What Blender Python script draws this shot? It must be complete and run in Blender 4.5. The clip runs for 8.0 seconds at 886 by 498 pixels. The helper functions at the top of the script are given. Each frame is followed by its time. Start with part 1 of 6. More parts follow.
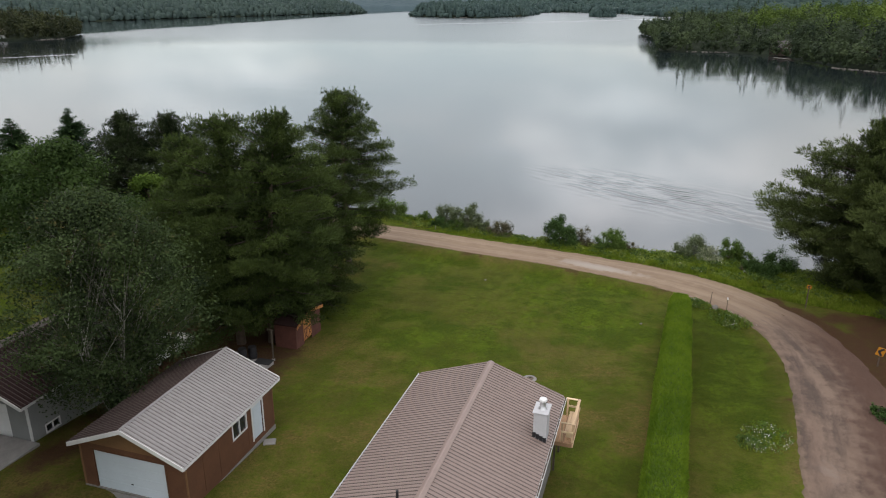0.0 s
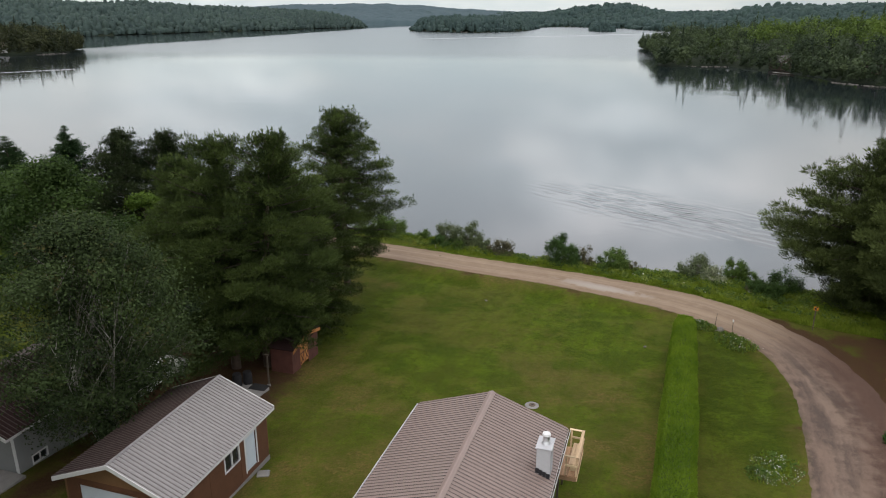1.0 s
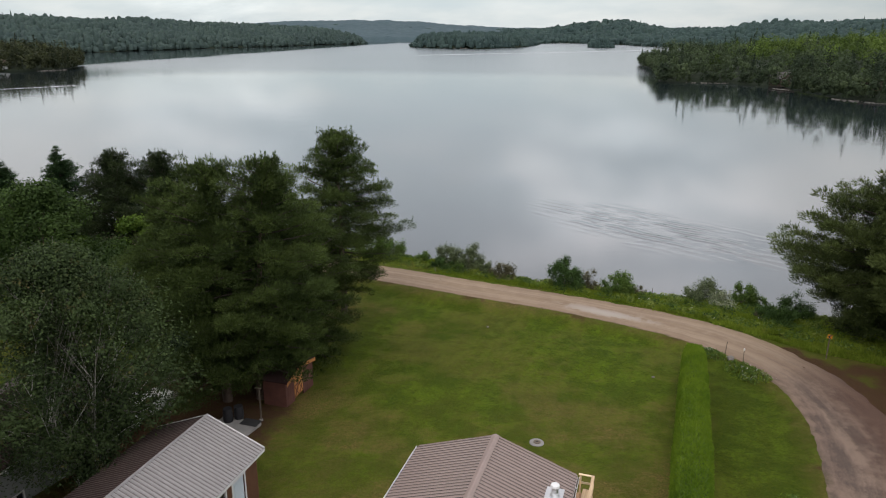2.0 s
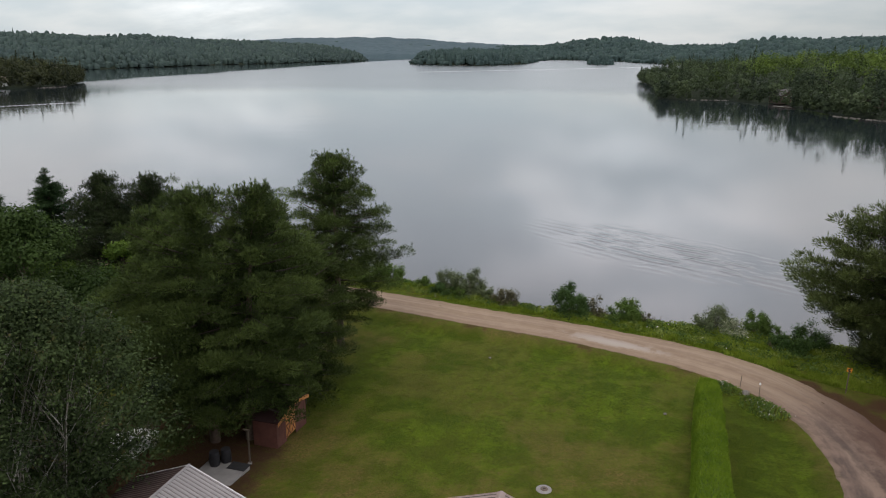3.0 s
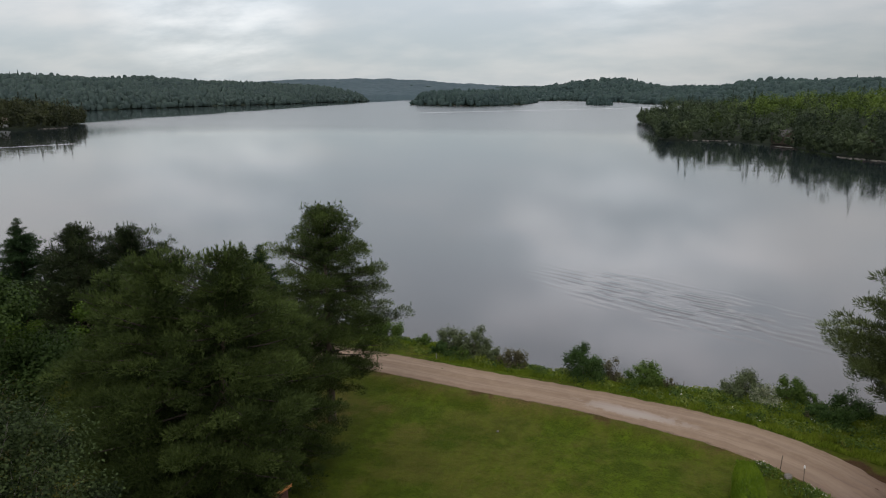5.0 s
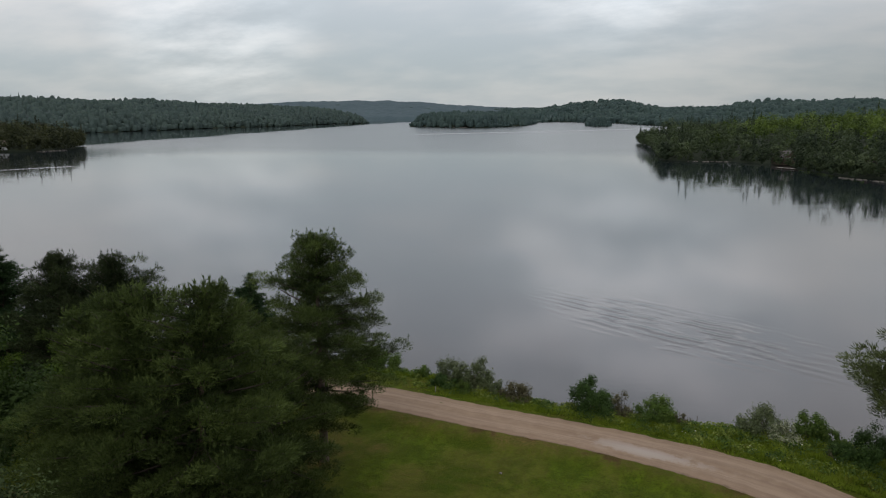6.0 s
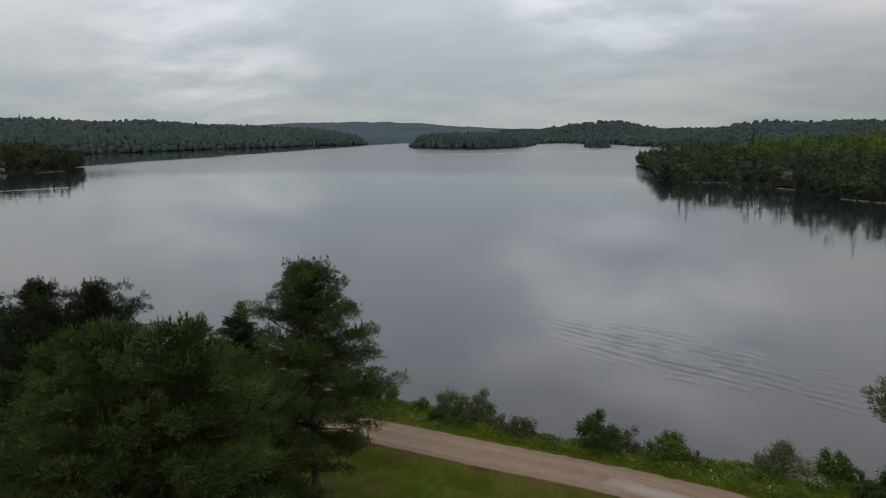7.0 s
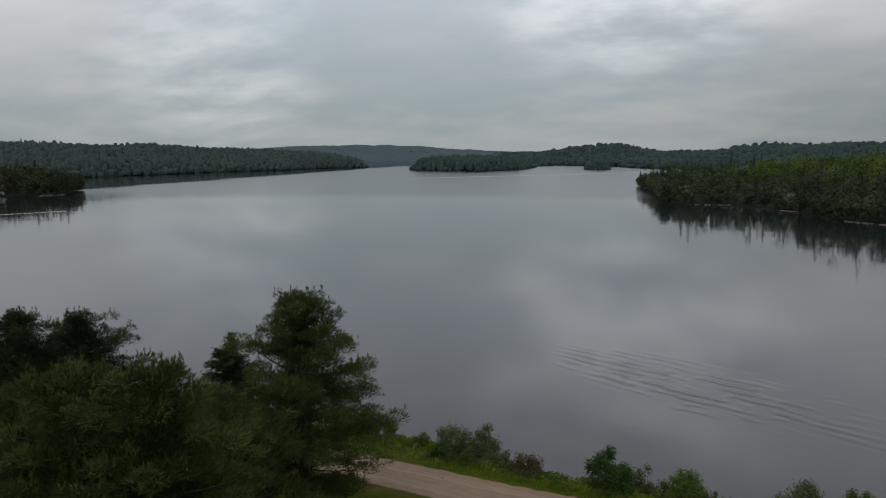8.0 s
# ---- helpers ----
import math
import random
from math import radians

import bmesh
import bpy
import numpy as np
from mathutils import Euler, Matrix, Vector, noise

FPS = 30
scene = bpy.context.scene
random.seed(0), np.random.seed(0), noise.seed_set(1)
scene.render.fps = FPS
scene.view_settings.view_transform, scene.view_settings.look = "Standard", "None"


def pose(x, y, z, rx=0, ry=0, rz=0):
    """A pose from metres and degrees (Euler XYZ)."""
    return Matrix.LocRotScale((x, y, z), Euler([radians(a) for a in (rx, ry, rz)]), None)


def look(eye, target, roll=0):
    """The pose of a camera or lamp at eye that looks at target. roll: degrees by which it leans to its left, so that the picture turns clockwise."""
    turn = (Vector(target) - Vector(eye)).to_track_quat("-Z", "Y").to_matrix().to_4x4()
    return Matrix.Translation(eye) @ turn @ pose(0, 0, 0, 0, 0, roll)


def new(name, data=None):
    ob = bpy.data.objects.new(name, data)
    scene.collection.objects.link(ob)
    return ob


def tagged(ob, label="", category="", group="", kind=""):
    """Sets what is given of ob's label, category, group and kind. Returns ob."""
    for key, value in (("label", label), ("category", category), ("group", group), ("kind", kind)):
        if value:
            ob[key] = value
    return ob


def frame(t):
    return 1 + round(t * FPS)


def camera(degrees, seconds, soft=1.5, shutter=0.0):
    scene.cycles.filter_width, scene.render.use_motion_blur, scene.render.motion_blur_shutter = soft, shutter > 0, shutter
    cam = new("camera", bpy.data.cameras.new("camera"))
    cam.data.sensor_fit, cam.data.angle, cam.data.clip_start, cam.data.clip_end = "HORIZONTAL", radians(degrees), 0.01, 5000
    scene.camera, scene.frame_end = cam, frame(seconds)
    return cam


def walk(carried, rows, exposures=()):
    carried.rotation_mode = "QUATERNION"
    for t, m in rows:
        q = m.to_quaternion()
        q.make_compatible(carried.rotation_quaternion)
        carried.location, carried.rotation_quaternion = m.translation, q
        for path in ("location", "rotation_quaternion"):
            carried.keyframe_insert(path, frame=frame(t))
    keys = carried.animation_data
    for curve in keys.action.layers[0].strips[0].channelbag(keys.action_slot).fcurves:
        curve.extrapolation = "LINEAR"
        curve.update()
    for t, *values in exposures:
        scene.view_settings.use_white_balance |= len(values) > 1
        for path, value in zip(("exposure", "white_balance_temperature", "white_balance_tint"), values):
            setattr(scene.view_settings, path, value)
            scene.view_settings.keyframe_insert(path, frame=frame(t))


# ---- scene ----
cam = camera(64.2, 8.0, soft=1.1)
PATH = [
    (0.0, (0.736, 0.506, 21.446), (0.631, 2.619, 20.704), 0.4),
    (0.5, (0.736, 0.943, 21.57), (0.631, 3.061, 20.85), 0.4),
    (1.0, (0.715, 1.583, 21.696), (0.608, 3.707, 20.994), 0.4),
    (1.5, (0.65, 2.444, 21.79), (0.543, 4.576, 21.111), 0.4),
    (3.0, (0.412, 5.935, 22.13), (0.304, 8.088, 21.52), 0.4),
    (3.5, (0.293, 7.25, 22.175), (0.186, 9.411, 21.596), 0.4),
    (4.0, (0.17, 8.574, 22.292), (0.062, 10.741, 21.739), 0.4),
    (4.5, (0.076, 9.82, 22.325), (-0.034, 11.995, 21.802), 0.4),
    (6.0, (-0.072, 13.876, 22.304), (-0.184, 16.072, 21.877), 0.2),
    (6.5, (-0.165, 15.23, 22.29), (-0.276, 17.432, 21.897), 0.2),
    (7.0, (-0.242, 16.512, 22.298), (-0.353, 18.72, 21.935), 0.2),
    (7.5, (-0.327, 17.763, 22.303), (-0.439, 19.977, 21.974), 0.2),
    (8.0, (-0.413, 19.049, 22.29), (-0.526, 21.267, 21.997), 0.1),
]
EXPOSURES = [(0.0, 0.44, 6600, 10.0), (1.5, 0.40, 6600, 10.0), (3.0, 0.29, 6600, 13.0), (4.5, 0.07, 6600, 13.0), (6.0, -0.21, 6600, 12.0), (7.0, -0.42, 6550, 11.5), (8.0, -0.65, 6500, 10.0)]
walk(cam, [(t, look(eye, target, roll)) for t, eye, target, roll in PATH], EXPOSURES)

# ---- world and sun: a bright overcast sky ----
WATER = -3.6


class Nodes:
    """Short hand for building node trees."""

    def __init__(self, tree):
        self.tree = tree
        tree.nodes.clear()

    def add(self, kind, ins=None, **props):
        n = self.tree.nodes.new(kind)
        for k, v in props.items():
            setattr(n, k, v)
        for k, v in (ins or {}).items():
            if isinstance(v, bpy.types.NodeSocket):
                self.tree.links.new(v, n.inputs[k])
            else:
                n.inputs[k].default_value = v
        return n

    def math(self, op, a, b=0.0, c=0.0):
        return self.add("ShaderNodeMath", {0: a, 1: b, 2: c}, operation=op).outputs[0]

    def vmath(self, op, a, b=(0, 0, 0)):
        return self.add("ShaderNodeVectorMath", {0: a, 1: b}, operation=op).outputs[0]

    def mix(self, fac, a, b, blend="MIX"):
        return self.add("ShaderNodeMixRGB", {0: fac, 1: a, 2: b}, blend_type=blend).outputs[0]

    def noise(self, vec, scale, detail=3.0, rough=0.5):
        return self.add("ShaderNodeTexNoise", {"Vector": vec, "Scale": scale, "Detail": detail, "Roughness": rough}).outputs[0]

    def ramp(self, fac, lo, hi):
        n = self.add("ShaderNodeMapRange", {0: fac, 1: lo, 2: hi, 3: 0.0, 4: 1.0}, interpolation_type="SMOOTHSTEP")
        return n.outputs[0]


def rgb(*c):
    return (*c, 1.0)


world = bpy.data.worlds.new("world")
scene.world = world
world.use_nodes = True
W = Nodes(world.node_tree)
sky = W.add("ShaderNodeTexSky", sky_type="NISHITA", sun_disc=False, sun_elevation=radians(48), sun_rotation=radians(160))
way = W.add("ShaderNodeTexCoord").outputs["Generated"]
xyz = W.add("ShaderNodeSeparateXYZ", {0: way})
up = W.math("MAXIMUM", xyz.outputs[2], 0.0)
over = W.math("ADD", up, 0.26)
flat = W.add("ShaderNodeCombineXYZ", {0: W.math("DIVIDE", xyz.outputs[0], over), 1: W.math("DIVIDE", xyz.outputs[1], over), 2: 0.0}).outputs[0]
big = W.noise(W.vmath("ADD", flat, (3.1, 1.7, 0.0)), 0.85, 4.0, 0.55)
fine = W.noise(W.vmath("MULTIPLY", flat, (1.0, 1.25, 1.0)), 2.3, 7.0, 0.58)
# torn streaks of lower cloud
slant = W.add("ShaderNodeVectorRotate", {"Vector": flat, "Angle": 0.5}, rotation_type="Z_AXIS").outputs[0]
wisp = W.noise(W.vmath("MULTIPLY", slant, (1.5, 2.5, 1.0)), 1.3, 7.0, 0.56)
puff = W.math("ADD", W.math("MULTIPLY", W.ramp(big, 0.3, 0.72), 0.60), W.math("MULTIPLY", W.ramp(fine, 0.22, 0.78), 0.32))
puff = W.math("ADD", puff, W.math("MULTIPLY", W.math("SUBTRACT", W.ramp(wisp, 0.28, 0.72), 0.40), 0.28))
grey = W.mix(W.ramp(puff, 0.10, 1.10), rgb(0.505, 0.560, 0.597), rgb(0.735, 0.732, 0.728))
grey = W.mix(W.ramp(up, 0.02, 0.16), W.mix(1.0, grey, rgb(0.95, 1.0, 1.01), "MULTIPLY"), grey)
lift = W.math("ADD", W.math("MULTIPLY", W.ramp(up, 0.01, 0.35), 1.02), 0.95)
# two thin places in the cloud, low over the lake, let more light through
for toward, wide, gain in (((-0.345, 0.93, 0.145), 0.0045, 0.40), ((0.20, 0.95, 0.325), 0.012, 1.0)):
    near = W.add("ShaderNodeVectorMath", {0: way, 1: Vector(toward).normalized()}, operation="DOT_PRODUCT").outputs["Value"]
    near = W.math("MULTIPLY", W.ramp(near, 1 - wide * 3, 1.0), W.math("MULTIPLY", W.ramp(W.math("ADD", W.math("MULTIPLY", fine, 0.5), W.math("MULTIPLY", wisp, 0.5)), 0.34, 0.62), gain))
    lift = W.math("ADD", lift, near)
east = W.math("MULTIPLY", W.ramp(xyz.outputs[0], 0.05, 0.65), W.math("SUBTRACT", 1.0, W.ramp(up, 0.08, 0.22)))
lift = W.math("MULTIPLY", lift, W.math("SUBTRACT", 1.0, W.math("MULTIPLY", east, 0.32)))
grey = W.mix(W.ramp(up, 0.12, 0.40), grey, W.mix(1.0, grey, rgb(1.045, 0.985, 1.005), "MULTIPLY"))
cloud = W.mix(1.0, grey, W.add("ShaderNodeCombineXYZ", {0: lift, 1: lift, 2: lift}).outputs[0], "MULTIPLY")
blue = W.mix(1.0, sky.outputs[0], rgb(0.1, 0.1, 0.1), "MULTIPLY")
W.add("ShaderNodeOutputWorld", {0: W.add("ShaderNodeBackground", {0: W.mix(0.88, blue, cloud), 1: 1.0}).outputs[0]})

sun = new("sun", bpy.data.lights.new("sun", "SUN"))
sun.data.energy, sun.data.angle, sun.data.color = 0.8, radians(25), (1.0, 0.95, 0.88)
sun.matrix_world = look((0, 0, 60), (0 + 12, 0 + 30, 60 - 40))


# ---- materials ----
def material(name, build, rough=0.8, metal=0.0, spec=0.3):
    m = bpy.data.materials.new(name)
    m.use_nodes = True
    n = Nodes(m.node_tree)
    at = n.add("ShaderNodeTexCoord").outputs["Object"]
    made = build(n, at)
    colour, bump, more = (list(made) + [None, None])[:3]
    ins = {"Base Color": colour, "Roughness": rough, "Metallic": metal, "Specular IOR Level": spec}
    ins.update(more or {})
    if bump is not None:
        height, strength, dist = bump
        ins["Normal"] = n.add("ShaderNodeBump", {"Height": height, "Strength": strength, "Distance": dist}).outputs[0]
    sh = n.add("ShaderNodeBsdfPrincipled", ins)
    n.add("ShaderNodeOutputMaterial", {0: sh.outputs[0]})
    return m


def plain(name, c, rough=0.7, metal=0.0, spec=0.3, vary=0.25, scale=2.0, bump=0.15):
    """A surface of one colour with stains at two scales and a fine relief."""
    def build(n, at):
        a = n.noise(at, scale, 4.0, 0.6)
        b = n.noise(at, scale * 14, 3.0, 0.6)
        f = n.math("MULTIPLY", n.math("ADD", a, n.math("MULTIPLY", b, 0.6)), 0.62)
        lo = rgb(*[k * (1 - vary) for k in c])
        hi = rgb(*[min(1, k * (1 + vary)) for k in c])
        return n.mix(n.ramp(f, 0.25, 0.75), lo, hi), (b, bump, 0.01)
    return material(name, build, rough, metal, spec)


def wooden(name, c, axis=0, rough=0.75):
    def build(n, at):
        st = [14.0, 14.0, 14.0]
        st[axis] = 0.8
        g = n.noise(n.vmath("MULTIPLY", at, tuple(st)), 1.6, 5.0, 0.65)
        r = n.add("ShaderNodeObjectInfo").outputs["Random"]
        f = n.math("ADD", n.math("MULTIPLY", g, 0.8), n.math("MULTIPLY", r, 0.35))
        return n.mix(n.ramp(f, 0.25, 0.95), rgb(*[k * 0.62 for k in c]), rgb(*[min(1, k * 1.25) for k in c])), (g, 0.3, 0.01)
    return material(name, build, rough)


def leafy(name, dark, light, thin=0.25, rough=0.62, dry=None, patch=0.55, speck=0.55, tone=False):
    """Foliage: every blade or leaf has its own shade; light shines through in part."""
    m = bpy.data.materials.new(name)
    m.use_nodes = True
    n = Nodes(m.node_tree)
    at = n.add("ShaderNodeTexCoord").outputs["Object"]
    r = n.add("ShaderNodeNewGeometry").outputs["Random Per Island"]
    big = n.noise(at, patch, 3.0, 0.6)
    f = n.math("ADD", n.math("MULTIPLY", r, speck), n.math("MULTIPLY", n.ramp(big, 0.3, 0.7), 1 - speck))
    if tone:
        own = n.add("ShaderNodeAttribute", attribute_name="tone").outputs["Fac"]
        f = n.math("ADD", n.math("MULTIPLY", own, 0.8), n.math("MULTIPLY", f, 0.25))
    c = n.mix(f, rgb(*dark), rgb(*light))
    if dry:
        c = n.mix(n.math("MULTIPLY", n.ramp(n.noise(at, 1.3, 2.0), 0.62, 0.75), 0.6), c, rgb(*dry))
    d = n.add("ShaderNodeBsdfPrincipled", {"Base Color": c, "Roughness": rough, "Specular IOR Level": 0.06})
    t = n.add("ShaderNodeBsdfTranslucent", {"Color": n.mix(1.0, c, rgb(1.0, 1.15, 0.6), "MULTIPLY")})
    n.add("ShaderNodeOutputMaterial", {0: n.add("ShaderNodeMixShader", {0: thin, 1: d.outputs[0], 2: t.outputs[0]}).outputs[0]})
    return m


def ground_look(n, at):
    big = n.noise(at, 0.13, 4.0, 0.6)
    mid = n.noise(at, 0.42, 4.0, 0.65)
    blot = n.noise(at, 1.15, 5.0, 0.7)
    tuft = n.noise(at, 3.2, 4.0, 0.7)
    speck = n.noise(at, 8.0, 4.0, 0.75)
    grain = n.noise(at, 22.0, 3.0, 0.7)
    # faint stripes along the mower's way
    u = n.add("ShaderNodeVectorMath", {0: at, 1: (0.958, -0.286, 0.0)}, operation="DOT_PRODUCT").outputs["Value"]
    v = n.add("ShaderNodeVectorMath", {0: at, 1: (0.286, 0.958, 0.0)}, operation="DOT_PRODUCT").outputs["Value"]
    lane = n.add("ShaderNodeCombineXYZ", {0: n.math("MULTIPLY", u, 1.1), 1: n.math("MULTIPLY", v, 0.16), 2: 0.0}).outputs[0]
    mow = n.noise(lane, 1.0, 4.0, 0.6)
    green = n.mix(n.ramp(mid, 0.38, 0.62), rgb(0.038, 0.063, 0.004), rgb(0.086, 0.128, 0.007))
    green = n.mix(n.math("MULTIPLY", n.ramp(mow, 0.44, 0.60), 0.45), green, rgb(0.044, 0.054, 0.004))
    green = n.mix(n.ramp(tuft, 0.35, 0.75), n.mix(0.45, green, rgb(0.030, 0.048, 0.004)), green)
    green = n.mix(n.math("MULTIPLY", n.ramp(blot, 0.48, 0.62), 0.62), green, rgb(0.030, 0.048, 0.003))
    green = n.mix(n.math("MULTIPLY", n.ramp(grain, 0.45, 0.66), 0.5), green, rgb(0.132, 0.136, 0.018))
    green = n.mix(n.math("MULTIPLY", n.ramp(speck, 0.48, 0.62), 0.6), green, rgb(0.022, 0.036, 0.003))
    att = n.add("ShaderNodeAttribute", attribute_name="cover")
    sep = n.add("ShaderNodeSeparateColor", {0: att.outputs["Color"]})
    # lusher, deeper green away from the dry ground
    lush = n.math("SUBTRACT", 1.0, att.outputs["Alpha"])
    green = n.mix(n.math("MULTIPLY", lush, 0.8), green, n.mix(1.0, green, rgb(0.74, 0.72, 0.74), "MULTIPLY"))
    # dry and worn grass, warm olive to straw
    parched = n.math("ADD", n.math("MULTIPLY", big, 0.6), n.math("MULTIPLY", mid, 0.4))
    dryf = n.math("MULTIPLY", n.math("MULTIPLY", n.ramp(parched, 0.45, 0.57), 0.50), att.outputs["Alpha"])
    dryf = n.math("ADD", dryf, n.math("MULTIPLY", n.math("MINIMUM", sep.outputs[0], 0.55), n.ramp(blot, 0.2, 0.6)))
    straw = n.mix(n.ramp(speck, 0.35, 0.7), rgb(0.074, 0.052, 0.017), rgb(0.165, 0.112, 0.042))
    green = n.mix(n.math("MINIMUM", n.math("MULTIPLY", dryf, n.math("ADD", 0.55, n.math("MULTIPLY", n.ramp(tuft, 0.3, 0.7), 0.6))), 0.85), green, straw)
    wear = n.math("ADD", sep.outputs[0], n.math("MULTIPLY", n.math("SUBTRACT", n.math("ADD", n.math("MULTIPLY", tuft, 0.5), n.math("MULTIPLY", blot, 0.5)), 0.5), 1.1))
    litter = n.mix(n.ramp(grain, 0.3, 0.75), rgb(0.034, 0.018, 0.010), rgb(0.076, 0.042, 0.022))
    green = n.mix(1.0, green, rgb(0.94, 1.0, 0.92), "MULTIPLY")
    c = n.mix(n.ramp(wear, 0.52, 1.05), green, litter)
    bed = n.mix(n.ramp(tuft, 0.3, 0.7), rgb(0.018, 0.020, 0.015), rgb(0.04, 0.038, 0.03))
    c = n.mix(sep.outputs[1], c, bed)
    woods = n.mix(n.ramp(mid, 0.3, 0.7), rgb(0.016, 0.022, 0.014), rgb(0.026, 0.034, 0.020))
    c = n.mix(sep.outputs[2], c, woods)
    return c, (n.math("ADD", n.math("MULTIPLY", grain, 0.7), n.math("ADD", tuft, speck)), 0.7, 0.10)


def road_look(n, at):
    """Cover: red across the road, green churned and damp, blue pale patches, alpha the way along."""
    att = n.add("ShaderNodeAttribute", attribute_name="cover")
    sep = n.add("ShaderNodeSeparateColor", {0: att.outputs["Color"]})
    across, damp = sep.outputs[0], sep.outputs[1]
    grain = n.noise(at, 26.0, 4.0, 0.7)
    mid = n.noise(at, 1.1, 4.0, 0.65)
    wob = n.math("ADD", across, n.math("MULTIPLY", n.math("SUBTRACT", mid, 0.5), 0.10))
    run = n.add("ShaderNodeCombineXYZ", {0: n.math("MULTIPLY", wob, 7.0), 1: n.math("MULTIPLY", att.outputs["Alpha"], 17.0), 2: 0.0}).outputs[0]
    streak = n.noise(run, 1.0, 5.0, 0.6)
    long = n.noise(n.vmath("MULTIPLY", run, (2.3, 0.7, 1.0)), 1.0, 4.0, 0.65)
    track = n.math("ABSOLUTE", n.math("SUBTRACT", n.math("ABSOLUTE", n.math("SUBTRACT", wob, 0.5)), 0.19))
    worn = n.math("SUBTRACT", 1.0, n.ramp(track, 0.03, 0.14))
    c = n.mix(n.ramp(mid, 0.3, 0.7), rgb(0.190, 0.136, 0.091), rgb(0.226, 0.167, 0.114))
    c = n.mix(n.math("MULTIPLY", worn, 0.5), c, rgb(0.276, 0.212, 0.152))
    c = n.mix(n.math("MULTIPLY", n.ramp(long, 0.44, 0.62), 0.50), c, rgb(0.150, 0.105, 0.078))
    pale = n.math("MULTIPLY", sep.outputs[2], n.ramp(n.math("ADD", mid, n.math("MULTIPLY", sep.outputs[2], 0.4)), 0.55, 0.75))
    c = n.mix(pale, c, rgb(0.29, 0.255, 0.22))
    c = n.mix(n.math("MULTIPLY", damp, 0.75), c, rgb(0.140, 0.097, 0.076))
    wet = n.math("MULTIPLY", damp, n.ramp(n.math("ADD", n.math("MULTIPLY", streak, 0.7), n.math("MULTIPLY", mid, 0.3)), 0.40, 0.62))
    c = n.mix(n.math("MULTIPLY", wet, 0.85), c, rgb(0.056, 0.041, 0.034))
    rim = n.ramp(n.math("ADD", across, n.math("MULTIPLY", n.math("SUBTRACT", mid, 0.5), 0.55)), 0.30, 0.76)
    c = n.mix(n.math("MULTIPLY", n.math("MULTIPLY", rim, damp), 0.95), c, n.mix(n.ramp(grain, 0.3, 0.75), rgb(0.046, 0.025, 0.017), rgb(0.094, 0.053, 0.038)))
    inner = n.ramp(n.math("SUBTRACT", n.math("MULTIPLY", n.math("SUBTRACT", mid, 0.5), 0.25), across), -0.10, 0.0)
    c = n.mix(n.math("MULTIPLY", inner, 0.7), c, rgb(0.070, 0.056, 0.030))
    c = n.mix(n.math("MULTIPLY", n.ramp(grain, 0.5, 0.8), 0.30), c, rgb(0.24, 0.20, 0.17))
    return c, (n.math("ADD", grain, n.math("MULTIPLY", mid, 1.5)), 0.5, 0.03)


